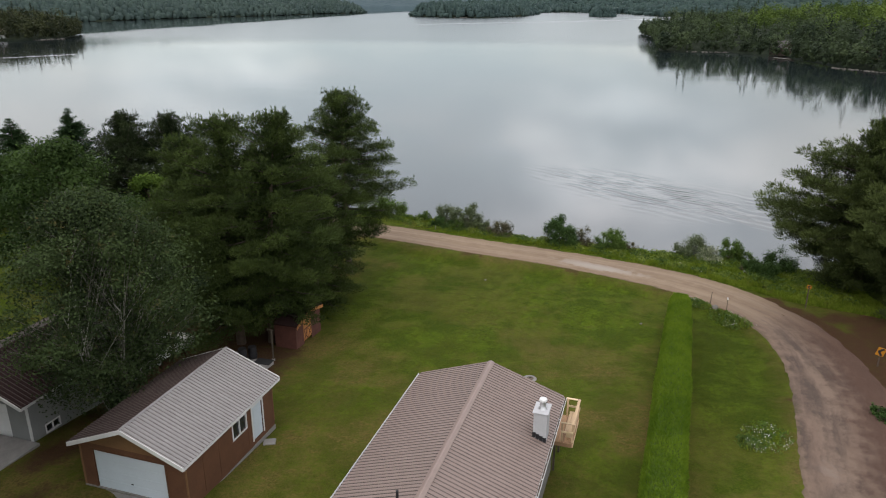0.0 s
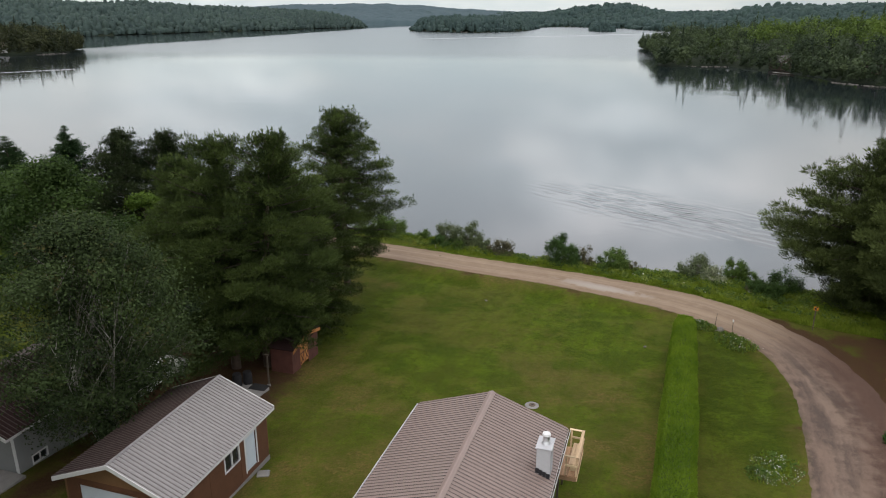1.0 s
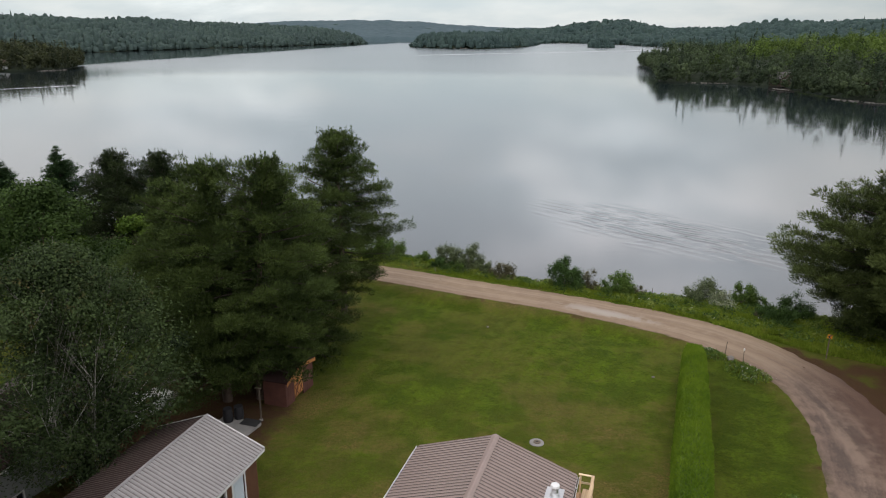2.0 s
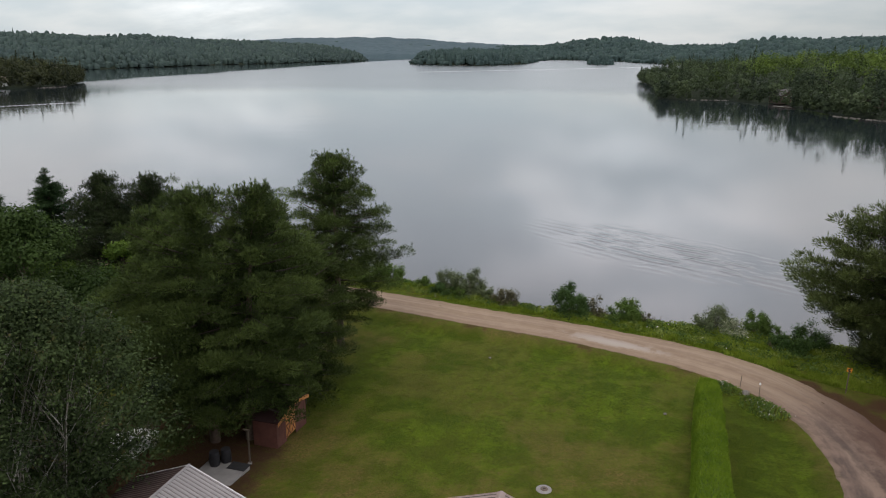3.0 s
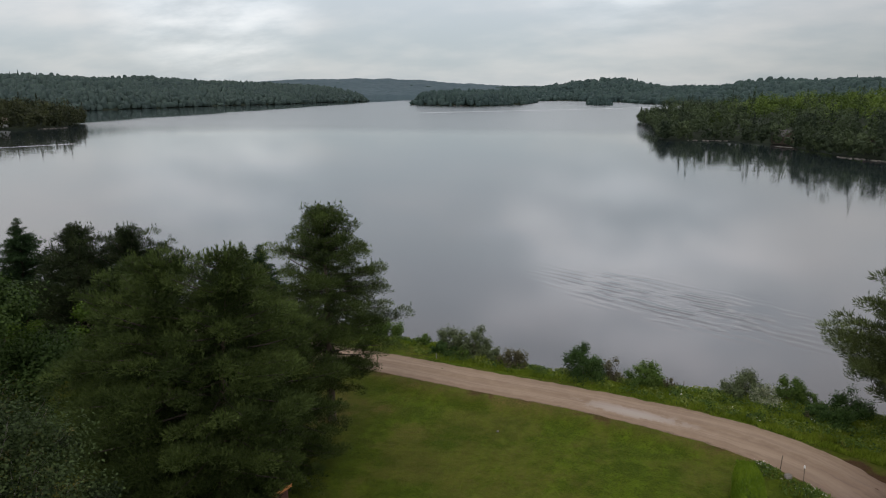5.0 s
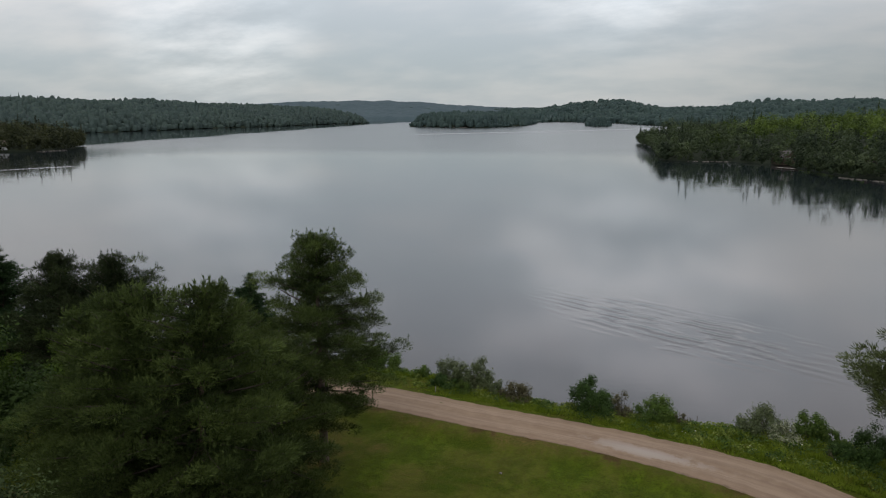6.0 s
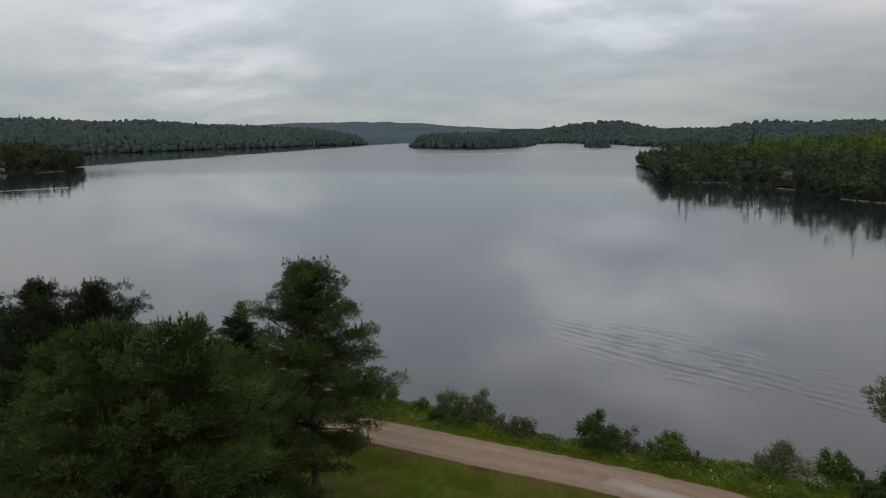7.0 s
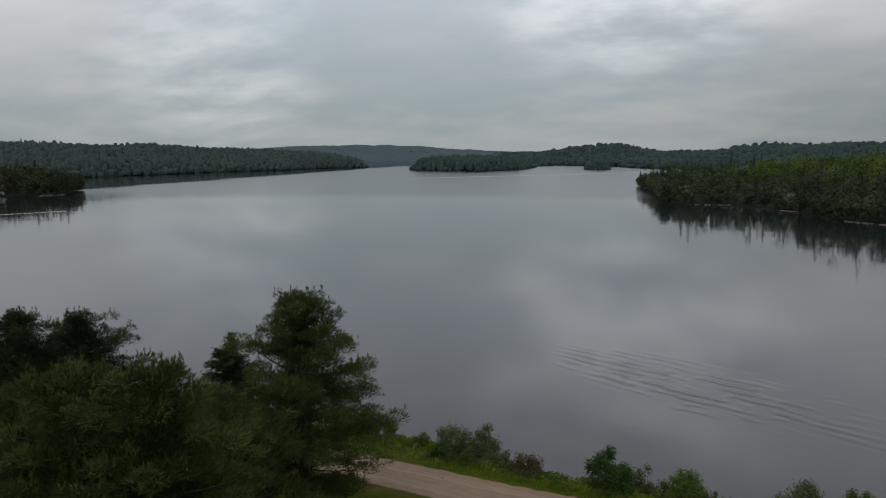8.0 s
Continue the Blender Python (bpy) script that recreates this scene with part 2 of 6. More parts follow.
def water_look(n, at):
    slow = n.noise(n.vmath("MULTIPLY", at, (0.05, 0.09, 1)), 1.0, 3.0, 0.6)
    ripple = n.noise(n.vmath("MULTIPLY", at, (0.55, 1.25, 1)), 1.0, 4.0, 0.6)
    swell = n.noise(n.vmath("MULTIPLY", at, (0.028, 0.085, 1)), 1.0, 3.0, 0.55)
    # the spent wake of a boat, a field of low parallel waves off the bank
    rel = n.vmath("SUBTRACT", at, (25.0, 97.5, 0.0))
    far = n.add("ShaderNodeVectorMath", {0: rel, 1: (0.68 / 27.0, -0.73 / 27.0, 0.0)}, operation="DOT_PRODUCT").outputs["Value"]
    side = n.add("ShaderNodeVectorMath", {0: rel, 1: (0.73 / 11.0, 0.68 / 11.0, 0.0)}, operation="DOT_PRODUCT").outputs["Value"]
    off = n.add("ShaderNodeCombineXYZ", {0: far, 1: side, 2: 0.0}).outputs[0]
    near = n.math("SUBTRACT", 1.0, n.ramp(n.add("ShaderNodeVectorMath", {0: off}, operation="LENGTH").outputs["Value"], 0.25, 1.0))
    wob = n.vmath("ADD", at, n.vmath("MULTIPLY", n.add("ShaderNodeTexNoise", {"Vector": at, "Scale": 0.16, "Detail": 3.0}).outputs["Color"], (2.0, 2.0, 0)))
    along = n.add("ShaderNodeVectorMath", {0: wob, 1: (0.74, -0.67, 0.0)}, operation="DOT_PRODUCT").outputs["Value"]
    athwart = n.add("ShaderNodeVectorMath", {0: wob, 1: (0.67, 0.74, 0.0)}, operation="DOT_PRODUCT").outputs["Value"]
    turn = n.add("ShaderNodeCombineXYZ", {0: n.math("MULTIPLY", along, 0.75), 1: athwart, 2: 0.0}).outputs[0]
    wave = n.add("ShaderNodeTexWave", {"Vector": turn, "Scale": 0.17, "Distortion": 2.8, "Detail": 2.0, "Detail Scale": 0.9}, bands_direction="Y").outputs[1]
    gate = n.ramp(n.noise(turn, 0.26, 3.0), 0.36, 0.62)
    h = n.math("ADD", n.math("MULTIPLY", ripple, 0.12), n.math("MULTIPLY", n.math("MULTIPLY", wave, n.math("MULTIPLY", near, gate)), 1.9))
    c = n.mix(n.ramp(slow, 0.3, 0.7), rgb(0.010, 0.015, 0.018), rgb(0.014, 0.020, 0.022))
    sep = n.add("ShaderNodeSeparateXYZ", {0: at})
    east, out = sep.outputs[0], sep.outputs[1]
    # low swell that breaks up the mirror off the wooded point
    h = n.math("ADD", h, n.math("MULTIPLY", n.math("MULTIPLY", swell, 1.25), n.ramp(out, 130.0, 240.0)))
    # the open lake is ruffled by a light wind; the water in the lee of the western shore stays calm
    streak = n.noise(n.vmath("MULTIPLY", at, (0.003, 0.012, 1)), 1.0, 2.0)
    lee = n.math("SUBTRACT", n.math("ADD", east, 342.0), n.math("MULTIPLY", out, 0.08))
    lee = n.math("ADD", lee, n.math("MULTIPLY", n.math("SUBTRACT", streak, 0.5), 30.0))
    open_ = n.math("MULTIPLY", n.ramp(out, 410.0, 540.0), n.ramp(lee, -14.0, 14.0))
    wind = n.math("MULTIPLY", open_, n.math("ADD", 0.6, n.math("MULTIPLY", streak, 0.7)))
    # two thin streaks of rough water, far out; their sky glint is painted pale
    lanes = 0.0
    for (ax, ay), (bx, by), wide in (((-75.0, 838.0), (118.0, 1030.0), 5.0), ((118.0, 1030.0), (300.0, 1240.0), 5.0), ((-201.0, 420.0), (-195.0, 458.0), 1.5)):
        l = math.hypot(bx - ax, by - ay)
        tx, ty = (bx - ax) / l, (by - ay) / l
        rel = n.vmath("SUBTRACT", at, (ax, ay, 0.0))
        u = n.add("ShaderNodeVectorMath", {0: rel, 1: (tx, ty, 0.0)}, operation="DOT_PRODUCT").outputs["Value"]
        w = n.math("ABSOLUTE", n.add("ShaderNodeVectorMath", {0: rel, 1: (-ty, tx, 0.0)}, operation="DOT_PRODUCT").outputs["Value"])
        on = n.math("MULTIPLY", n.math("SUBTRACT", 1.0, n.ramp(w, wide * 0.4, wide)), n.math("MULTIPLY", n.ramp(u, 0.0, 12.0), n.math("SUBTRACT", 1.0, n.ramp(u, l - 12.0, l))))
        lanes = n.math("MAXIMUM", lanes, on)
    # pale tint in place of the brighter sky the streaks mirror
    c = n.mix(n.math("MULTIPLY", lanes, 0.45), c, rgb(0.62, 0.64, 0.65))
    rough = n.math("ADD", n.math("ADD", 0.06, n.math("MULTIPLY", wind, 0.14)), n.math("MULTIPLY", lanes, 0.25))
    return c, (h, 0.35, 0.10), {"IOR": 1.46, "Specular IOR Level": 0.5, "Roughness": rough}


GROUND = material("grass_and_litter", ground_look, 0.95, spec=0.06)
ROAD = material("packed_gravel", road_look, 0.92, spec=0.15)
LAKE = material("lake_water", water_look, 0.07)
BARK = plain("pine_bark", (0.085, 0.062, 0.048), 0.9, vary=0.45, scale=6, bump=0.6)
# the trunk bark again, darker: shade inside the crown put into its colour
SHADED_LIMB_BARK = plain("shaded_limb_bark", (0.045, 0.036, 0.028), 0.9, vary=0.4, scale=5)
BIRCH_BARK = plain("pale_bark", (0.32, 0.31, 0.28), 0.8, vary=0.4, scale=5, bump=0.3)
TWIG = plain("grey_twigs", (0.15, 0.14, 0.12), 0.85, vary=0.5, scale=1.5)
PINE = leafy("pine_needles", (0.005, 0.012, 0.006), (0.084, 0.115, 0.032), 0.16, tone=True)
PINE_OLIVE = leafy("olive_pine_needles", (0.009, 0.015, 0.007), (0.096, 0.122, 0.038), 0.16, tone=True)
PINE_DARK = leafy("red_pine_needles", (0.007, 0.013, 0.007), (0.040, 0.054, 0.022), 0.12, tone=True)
SPRUCE = leafy("spruce_needles", (0.008, 0.020, 0.010), (0.042, 0.074, 0.028), 0.2)
BIRCH_LEAF = leafy("birch_leaves", (0.008, 0.014, 0.008), (0.072, 0.104, 0.038), 0.22, 0.7, dry=(0.11, 0.08, 0.03), tone=True)
MAPLE_LEAF = leafy("maple_leaves", (0.012, 0.026, 0.008), (0.052, 0.084, 0.022), 0.25, tone=True)
LOW_LEAF = leafy("dark_shrub_leaves", (0.016, 0.036, 0.010), (0.060, 0.104, 0.026), 0.25)
LIME_WEED = leafy("pale_weed_leaves", (0.095, 0.132, 0.026), (0.200, 0.235, 0.054), 0.35)
LIME_LEAF = leafy("young_leaves", (0.040, 0.075, 0.012), (0.100, 0.150, 0.026), 0.3, tone=True)
SHRUB_LEAF = leafy("shrub_leaves", (0.032, 0.066, 0.014), (0.110, 0.160, 0.036), 0.35)
GREY_LEAF = leafy("grey_twigs_and_leaves", (0.042, 0.058, 0.026), (0.125, 0.150, 0.072), 0.25)
DRY_LEAF = leafy("brown_twigs_and_leaves", (0.045, 0.042, 0.024), (0.120, 0.112, 0.060), 0.25)
PALE_FLOWER = leafy("blossoming_leaves", (0.07, 0.10, 0.04), (0.34, 0.35, 0.25), 0.3)
HEDGE_LEAF = leafy("cedar_sprays", (0.060, 0.112, 0.010), (0.158, 0.226, 0.022), 0.25, speck=0.4)
HEDGE_CORE = plain("hedge_inside", (0.052, 0.086, 0.010), 0.95, vary=0.4, scale=3)
TALL_GRASS = leafy("tall_grass", (0.084, 0.128, 0.012), (0.235, 0.280, 0.042), 0.5, dry=(0.19, 0.16, 0.06))
PETAL = plain("white_petals", (0.75, 0.74, 0.66), 0.8, vary=0.1)
FOREST_NEAR = leafy("mixed_forest", (0.010, 0.018, 0.013), (0.078, 0.104, 0.052), 0.2, patch=0.13, speck=0.25, tone=True)
FOREST_SPIT = leafy("spit_trees", (0.016, 0.022, 0.013), (0.058, 0.064, 0.030), 0.2, patch=0.13, tone=True)
FOREST_BRIGHT = leafy("broadleaf_forest", (0.016, 0.030, 0.011), (0.118, 0.168, 0.038), 0.25, patch=0.13, speck=0.25, tone=True)
# far woods: the haze of distance is mixed into these bluish colours
FOREST_MID_HAZED = leafy("hillside_forest", (0.054, 0.082, 0.080), (0.086, 0.124, 0.106), 0.4, patch=0.07, speck=0.12, tone=True)
FOREST_RIDGE_HAZED = leafy("ridge_forest", (0.048, 0.078, 0.078), (0.074, 0.114, 0.100), 0.4, patch=0.07, speck=0.12, tone=True)
FOREST_FAR_HAZED = leafy("distant_forest", (0.082, 0.124, 0.142), (0.098, 0.144, 0.158), 0.4, patch=0.07, speck=0.12, tone=True)
TAUPE = plain("taupe_roof_metal", (0.212, 0.158, 0.136), 0.42, vary=0.12, scale=0.7, bump=0.03, spec=0.4)
GREY_METAL = plain("light_grey_roof_metal", (0.225, 0.213, 0.207), 0.38, vary=0.18, scale=0.8, bump=0.03, spec=0.5)
# darker colour for the two steep sides of each roof rib
DARK_FLANK = plain("dark_rib_flank", (0.070, 0.056, 0.050), 0.7, vary=0.3, scale=1.5)
MAROON_METAL = plain("dark_brown_roof_metal", (0.032, 0.018, 0.017), 0.8, vary=0.2, scale=0.8, bump=0.03, spec=0.08)
WHITE = plain("white_paint", (0.60, 0.60, 0.59), 0.5, vary=0.07, scale=1.4, bump=0.04)
OFF_WHITE = plain("dull_white_paint", (0.40, 0.40, 0.41), 0.55, vary=0.08, scale=1.4, bump=0.04)
DOOR_WHITE = plain("garage_door_paint", (0.50, 0.56, 0.60), 0.45, vary=0.05, scale=1.0, bump=0.03)
PALE_SIDING = plain("pale_grey_siding", (0.20, 0.205, 0.20), 0.6, vary=0.1, scale=1.2)
BROWN_WALL = plain("brown_panel_siding", (0.105, 0.048, 0.025), 0.75, vary=0.2, scale=1.2)
TAN_WALL = plain("tan_gable_siding", (0.165, 0.092, 0.042), 0.75, vary=0.15, scale=1.2)
RED_WALL = plain("red_brown_shed_boards", (0.090, 0.036, 0.027), 0.8, vary=0.25, scale=2)
CEDAR = wooden("orange_cedar", (0.40, 0.175, 0.055), 2)
LUMBER = wooden("new_lumber", (0.56, 0.40, 0.245), 1)
LUMBER_X = wooden("new_lumber_rail", (0.62, 0.48, 0.30), 0)
# the deck's lumber again, browner: shade between the rails put into the colour
SHADED_DECKING = wooden("shaded_deck_boards", (0.34, 0.205, 0.115), 1)
PALE_WOOD = wooden("silvered_planks", (0.30, 0.28, 0.25), 1)
OLD_WOOD = wooden("weathered_wood", (0.10, 0.078, 0.058), 2)
CONCRETE = plain("concrete", (0.20, 0.19, 0.175), 0.9, vary=0.2, scale=1.6, bump=0.3)
STONE = plain("shore_stone", (0.135, 0.124, 0.108), 0.9, vary=0.35, scale=1.0, bump=0.5)
DARK_ROOF = plain("weathered_shingles", (0.085, 0.080, 0.076), 0.9, vary=0.3, scale=0.8)
STEEL = plain("galvanised_steel", (0.60, 0.60, 0.60), 0.35, metal=0.8, vary=0.1, scale=6)
BLACK = plain("black_plastic", (0.018, 0.018, 0.020), 0.55, vary=0.3, scale=4)
RUBBER = plain("rubber", (0.02, 0.02, 0.02), 0.85, vary=0.3, scale=5)
YELLOW = plain("sign_yellow", (0.42, 0.18, 0.015), 0.45, vary=0.06, scale=2)
SHADE_GLASS = plain("window_glass", (0.016, 0.020, 0.024), 0.08, vary=0.2, scale=0.6, spec=0.6, bump=0.0)


# ---- mesh helpers ----
def mesh_of(name, verts, faces, mat, smooth=False):
    me = bpy.data.meshes.new(name)
    v = np.asarray(verts, dtype=np.float32)
    f = np.asarray(faces, dtype=np.int32)
    me.vertices.add(len(v))
    me.vertices.foreach_set("co", v.ravel())
    k = f.shape[1]
    me.loops.add(f.size)
    me.loops.foreach_set("vertex_index", f.ravel())
    me.polygons.add(len(f))
    me.polygons.foreach_set("loop_start", np.arange(0, f.size, k, dtype=np.int32))
    me.update(calc_edges=True)
    me.materials.append(mat)
    if smooth:
        me.polygons.foreach_set("use_smooth", np.ones(len(f), dtype=bool))
    return me


def mesh_from_bm(name, bm, mat):
    me = bpy.data.meshes.new(name)
    bm.to_mesh(me)
    bm.free()
    me.materials.append(mat)
    return me


def part(name, data, mat, parent, label="", m=None):
    """One mesh object under a thing or a part; data is a bmesh or a mesh."""
    me = data if isinstance(data, bpy.types.Mesh) else mesh_from_bm(name, data, mat)
    ob = new(name, me)
    ob.parent = parent
    if m is not None:
        ob.matrix_basis = m
    if label:
        ob["label"] = label
    return ob


def thing(name, m, label, category, group="", kind=""):
    ob = new(name)
    ob.empty_display_size = 0.3
    ob.matrix_basis = m
    return tagged(ob, label, category, group, kind)


def single(name, data, mat, m, label, category, group="", kind=""):
    me = data if isinstance(data, bpy.types.Mesh) else mesh_from_bm(name, data, mat)
    ob = new(name, me)
    ob.matrix_basis = m
    return tagged(ob, label, category, group, kind)


def box(bm, x0, x1, y0, y1, z0, z1, bevel=0.0):
    r = bmesh.ops.create_cube(bm, size=1.0, matrix=Matrix.LocRotScale(((x0 + x1) / 2, (y0 + y1) / 2, (z0 + z1) / 2), None, (x1 - x0, y1 - y0, z1 - z0)))
    if bevel:
        es = list({e for v in r["verts"] for e in v.link_edges})
        bmesh.ops.bevel(bm, geom=es, offset=bevel, segments=1, affect="EDGES")
    return bm


def boxed(*a, **k):
    return box(bmesh.new(), *a, **k)


def rod(bm, p0, p1, r0, r1=None, n=8, caps=True):
    r1 = r0 if r1 is None else r1
    p0, p1 = Vector(p0), Vector(p1)
    q = (p1 - p0).to_track_quat("Z", "Y")
    m = Matrix.LocRotScale((p0 + p1) / 2, q, None)
    bmesh.ops.create_cone(bm, cap_ends=caps, segments=n, radius1=r0, radius2=r1, depth=(p1 - p0).length, matrix=m)
    return bm


def prism(bm, poly, y0, y1):
    """A polygon in the x-z plane, pulled out along y."""
    a = [bm.verts.new((x, y0, z)) for x, z in poly]
    b = [bm.verts.new((x, y1, z)) for x, z in poly]
    bm.faces.new(a)
    bm.faces.new(b[::-1])
    for i in range(len(poly)):
        j = (i + 1) % len(poly)
        bm.faces.new((a[j], a[i], b[i], b[j]))
    bmesh.ops.recalc_face_normals(bm, faces=bm.faces)
    return bm


def wall(bm, along, a0, a1, z0, z1, c0, c1, holes=()):
    """A wall from a0 to a1 along x or y, between c0 and c1 thick, with holes (a0, a1, z0, z1) cut through."""
    cuts = sorted({a0, a1, *[h[0] for h in holes], *[h[1] for h in holes]})
    for s, e in zip(cuts, cuts[1:]):
        hs = [h for h in holes if h[0] <= s and h[1] >= e]
        levels = [z0]
        for h in sorted(hs, key=lambda h: h[2]):
            levels += [h[2], h[3]]
        levels.append(z1)
        for lo, hi in zip(levels[::2], levels[1::2]):
            if hi - lo > 1e-4:
                if along == "x":
                    box(bm, s, e, c0, c1, lo, hi)
                else:
                    box(bm, c0, c1, s, e, lo, hi)
    return bm


def rib_sheet(width, length, mat, pitch=0.23, rib=0.030, flank_mat=None):
    """One sheet of ribbed roofing: x across the ribs, y down the slope, z out of it."""
    n = max(1, round(width / pitch))
    p = width / n
    xs, zs = [0.0], [0.0]
    for i in range(n):
        c = (i + 0.5) * p
        xs += [c - 0.024, c - 0.010, c + 0.010, c + 0.024]
        zs += [0.0, rib, rib, 0.0]
    xs.append(width - 0.004)
    zs.append(0.0)
    verts = [(x, y, z) for y in (0, length) for x, z in zip(xs, zs)]
    k = len(xs)
    faces = [(i, i + k, i + k + 1, i + 1) for i in range(k - 1)]
    verts += [(x, y, -0.012) for y in (0, length) for x in (0.0, width - 0.004)]
    b = 2 * k
    faces += [(b, b + 1, b + 3, b + 2)]
    me = mesh_of("roof_sheet", verts, faces, mat)
    if flank_mat:
        me.materials.append(flank_mat)
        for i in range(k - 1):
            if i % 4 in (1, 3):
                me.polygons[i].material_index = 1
    return me


# ---- the lie of the land ----
# the crest of the bank over the lake; the waterline lies about four metres beyond it
CREST = np.array([(-900, 172), (-200, 102), (-60, 88.5), (-30, 81.5), (-12, 76.0), (-7.9, 74.6), (-4.9, 73.6), (-2.0, 72.0), (1.4, 70.0), (4.5, 67.9), (6.5, 67.2), (9.0, 66.4), (11.4, 65.8),
                  (15.6, 64.5), (17.9, 64.0), (20.2, 63.5), (22.5, 63.1), (25.4, 62.3), (28.5, 61.2), (34, 60.0), (60, 57), (150, 41), (900, -64)], float)
SHORE = CREST + np.array([0.0, 4.3])
LANE = np.array([(-120, 94), (-60, 83.5), (-25, 74.0), (-10, 69.2), (-6.9, 68.0), (-1.9, 65.9), (2.8, 64.0), (7.1, 62.4), (11.2, 60.5), (14.9, 58.6), (18.2, 56.5), (20.9, 53.9),
                 (22.6, 51.1), (23.4, 48.0), (23.5, 44.8), (23.0, 40.8), (22.0, 37.0), (20.7, 33.3), (19.5, 30.0), (18.3, 26.8), (16.6, 21.0), (14.5, 12.0), (10.0, -10.0), (6, -60)], float)


def smooth_line(pts, n=5):
    """Rounds a polyline by cutting its corners."""
    p = pts
    for _ in range(n):
        a, b = p[:-1], p[1:]
        q = np.empty((2 * len(a), 2))
        q[0::2] = 0.75 * a + 0.25 * b
        q[1::2] = 0.25 * a + 0.75 * b
        p = np.vstack([pts[:1], q, pts[-1:]])
    return p


LANE_FINE = smooth_line(LANE, 3)


def seg_dist(x, y, line, closed=False):
    """Distance from points to a polyline."""
    best = np.full(x.shape, 1e9)
    n = len(line)
    for i in range(n if closed else n - 1):
        a, b = line[i], line[(i + 1) % n]
        d = b - a
        t = np.clip(((x - a[0]) * d[0] + (y - a[1]) * d[1]) / (d @ d), 0, 1)
        best = np.minimum(best, np.hypot(x - a[0] - t * d[0], y - a[1] - t * d[1]))
    return best


def inside(x, y, poly):
    r = np.zeros(x.shape, bool)
    n = len(poly)
    for i in range(n):
        (x0, y0), (x1, y1) = poly[i], poly[(i + 1) % n]
        if y0 != y1:
            r ^= ((y0 > y) != (y1 > y)) & (x < (x1 - x0) * (y - y0) / (y1 - y0) + x0)
    return r


def waves(x, y, scale, seed):
    """Smooth cheap noise from a few sines, about -1 to 1."""
    r = np.random.RandomState(seed)
    s = 0
    for k in range(7):
        a, ph, f = r.uniform(0, 6.28), r.uniform(0, 6.28), r.uniform(0.6, 1.9) / scale
        s = s + np.sin((x * np.cos(a) + y * np.sin(a)) * f * 6.28 + ph)
    return s / 3.2


def step(v, a, b):
    t = np.clip((v - a) / (b - a), 0, 1)
    return t * t * (3 - 2 * t)


# far land: outline, height, slope at the shore
LANDS = {
    "point": (np.array([(135, 640), (116, 489), (96, 401), (117, 404), (137, 402), (146, 358), (144, 333), (142, 316), (150, 300), (157, 285), (240, 225), (420, 150), (900, 100), (900, 1000), (400, 980), (220, 760)], float), 15, 0.075),
    "island": (np.array([(-125, 1290), (-60, 1218), (0, 1200), (84, 1380), (128, 1650), (60, 1800), (-60, 1700), (-122, 1450)], float), 10, 0.4),
    "islet": (np.array([(203, 1382), (246, 1372), (250, 1420), (206, 1430)], float), 2, 0.1),
    "west": (np.array([(-470, 700), (-453, 878), (-424, 976), (-402, 1134), (-344, 1251), (-326, 1434), (-253, 1618), (-330, 1950), (-900, 2300), (-2600, 2300), (-2600, 640), (-900, 640)], float), 28, 0.2),
    "spit": (np.array([(-900, 420), (-295, 436), (-283, 450), (-271, 475), (-292, 530), (-380, 590), (-900, 600)], float), 5, 0.1),
    "north": (np.array([(-330, 1965), (-200, 1900), (-100, 1960), (110, 1780), (225, 1990), (333, 1760), (345, 1540), (520, 1250), (950, 1020), (2600, 900), (2600, 4200), (-2600, 4200), (-2600, 2320), (-900, 2320)], float), 30, 0.05),
}
HILLS = [(-390, 3150, 330, 240, 28), (395, 2290, 160, 220, 34), (690, 1720, 260, 260, 17), (-640, 2750, 420, 260, 30), (-760, 1250, 260, 420, 4), (1250, 1700, 500, 300, 22), (330, 470, 110, 130, 9)]


def height(x, y):
    x, y = np.asarray(x, float), np.asarray(y, float)
    shore = np.interp(x, SHORE[:, 0], SHORE[:, 1])
    d = (shore - y) * 0.93
    lawn = np.interp(y, [-60, 20, 26, 36, 48, 56], [1.2, 1.1, 1.0, 0.3, -0.85, -1.15]) + 0.10 * waves(x, y, 17, 3)
    lane = np.interp(y, [-60, 20, 26, 36, 44, 52], [1.3, 1.15, 1.05, 0.4, -0.3, -0.75])
    dl = seg_dist(x, y, LANE_FINE)
    near = (dl < 40)
    lawn = np.where(near, lawn + (lane - lawn) * (1 - step(dl, 2.7, 4.3)), lawn)
    beyond = (y > 50) & (np.interp(x, LANE[:21, 0][:11], LANE[:11, 1]) < y) & (x < 25)
    lawn = np.where(beyond, np.maximum(lawn, -0.85), lawn)
    bank = WATER - 0.25 + (lawn - WATER + 0.25) * (1 - (1 - np.clip((d + 0.4) / 5.2, 0, 1)) ** 1.7) + 0.10 * waves(x, y, 4, 8) * step(d, 0, 2) * (1 - step(d, 4, 6))
    z = np.where(d > 0, bank, np.maximum(WATER - 0.25 + d * 0.22, WATER - 7))
    for key, (poly, top, slope) in LANDS.items():
        m = inside(x, y, poly)
        if not m.any():
            continue
        xs, ys = x[m], y[m]
        ds = seg_dist(xs, ys, poly, True)
        h = top * (1 - np.exp(-ds * slope / top * 1.3)) * (1 + 0.22 * waves(xs, ys, 330, 5))
        for hx, hy, rx, ry, hh in HILLS:
            h = h + hh * np.exp(-((xs - hx) / rx) ** 2 - ((ys - hy) / ry) ** 2) * (1 - np.exp(-ds / 120))
        z[m] = WATER + 0.3 + h
    return z


def ground_at(x, y):
    return float(height(np.array([x]), np.array([y]))[0])


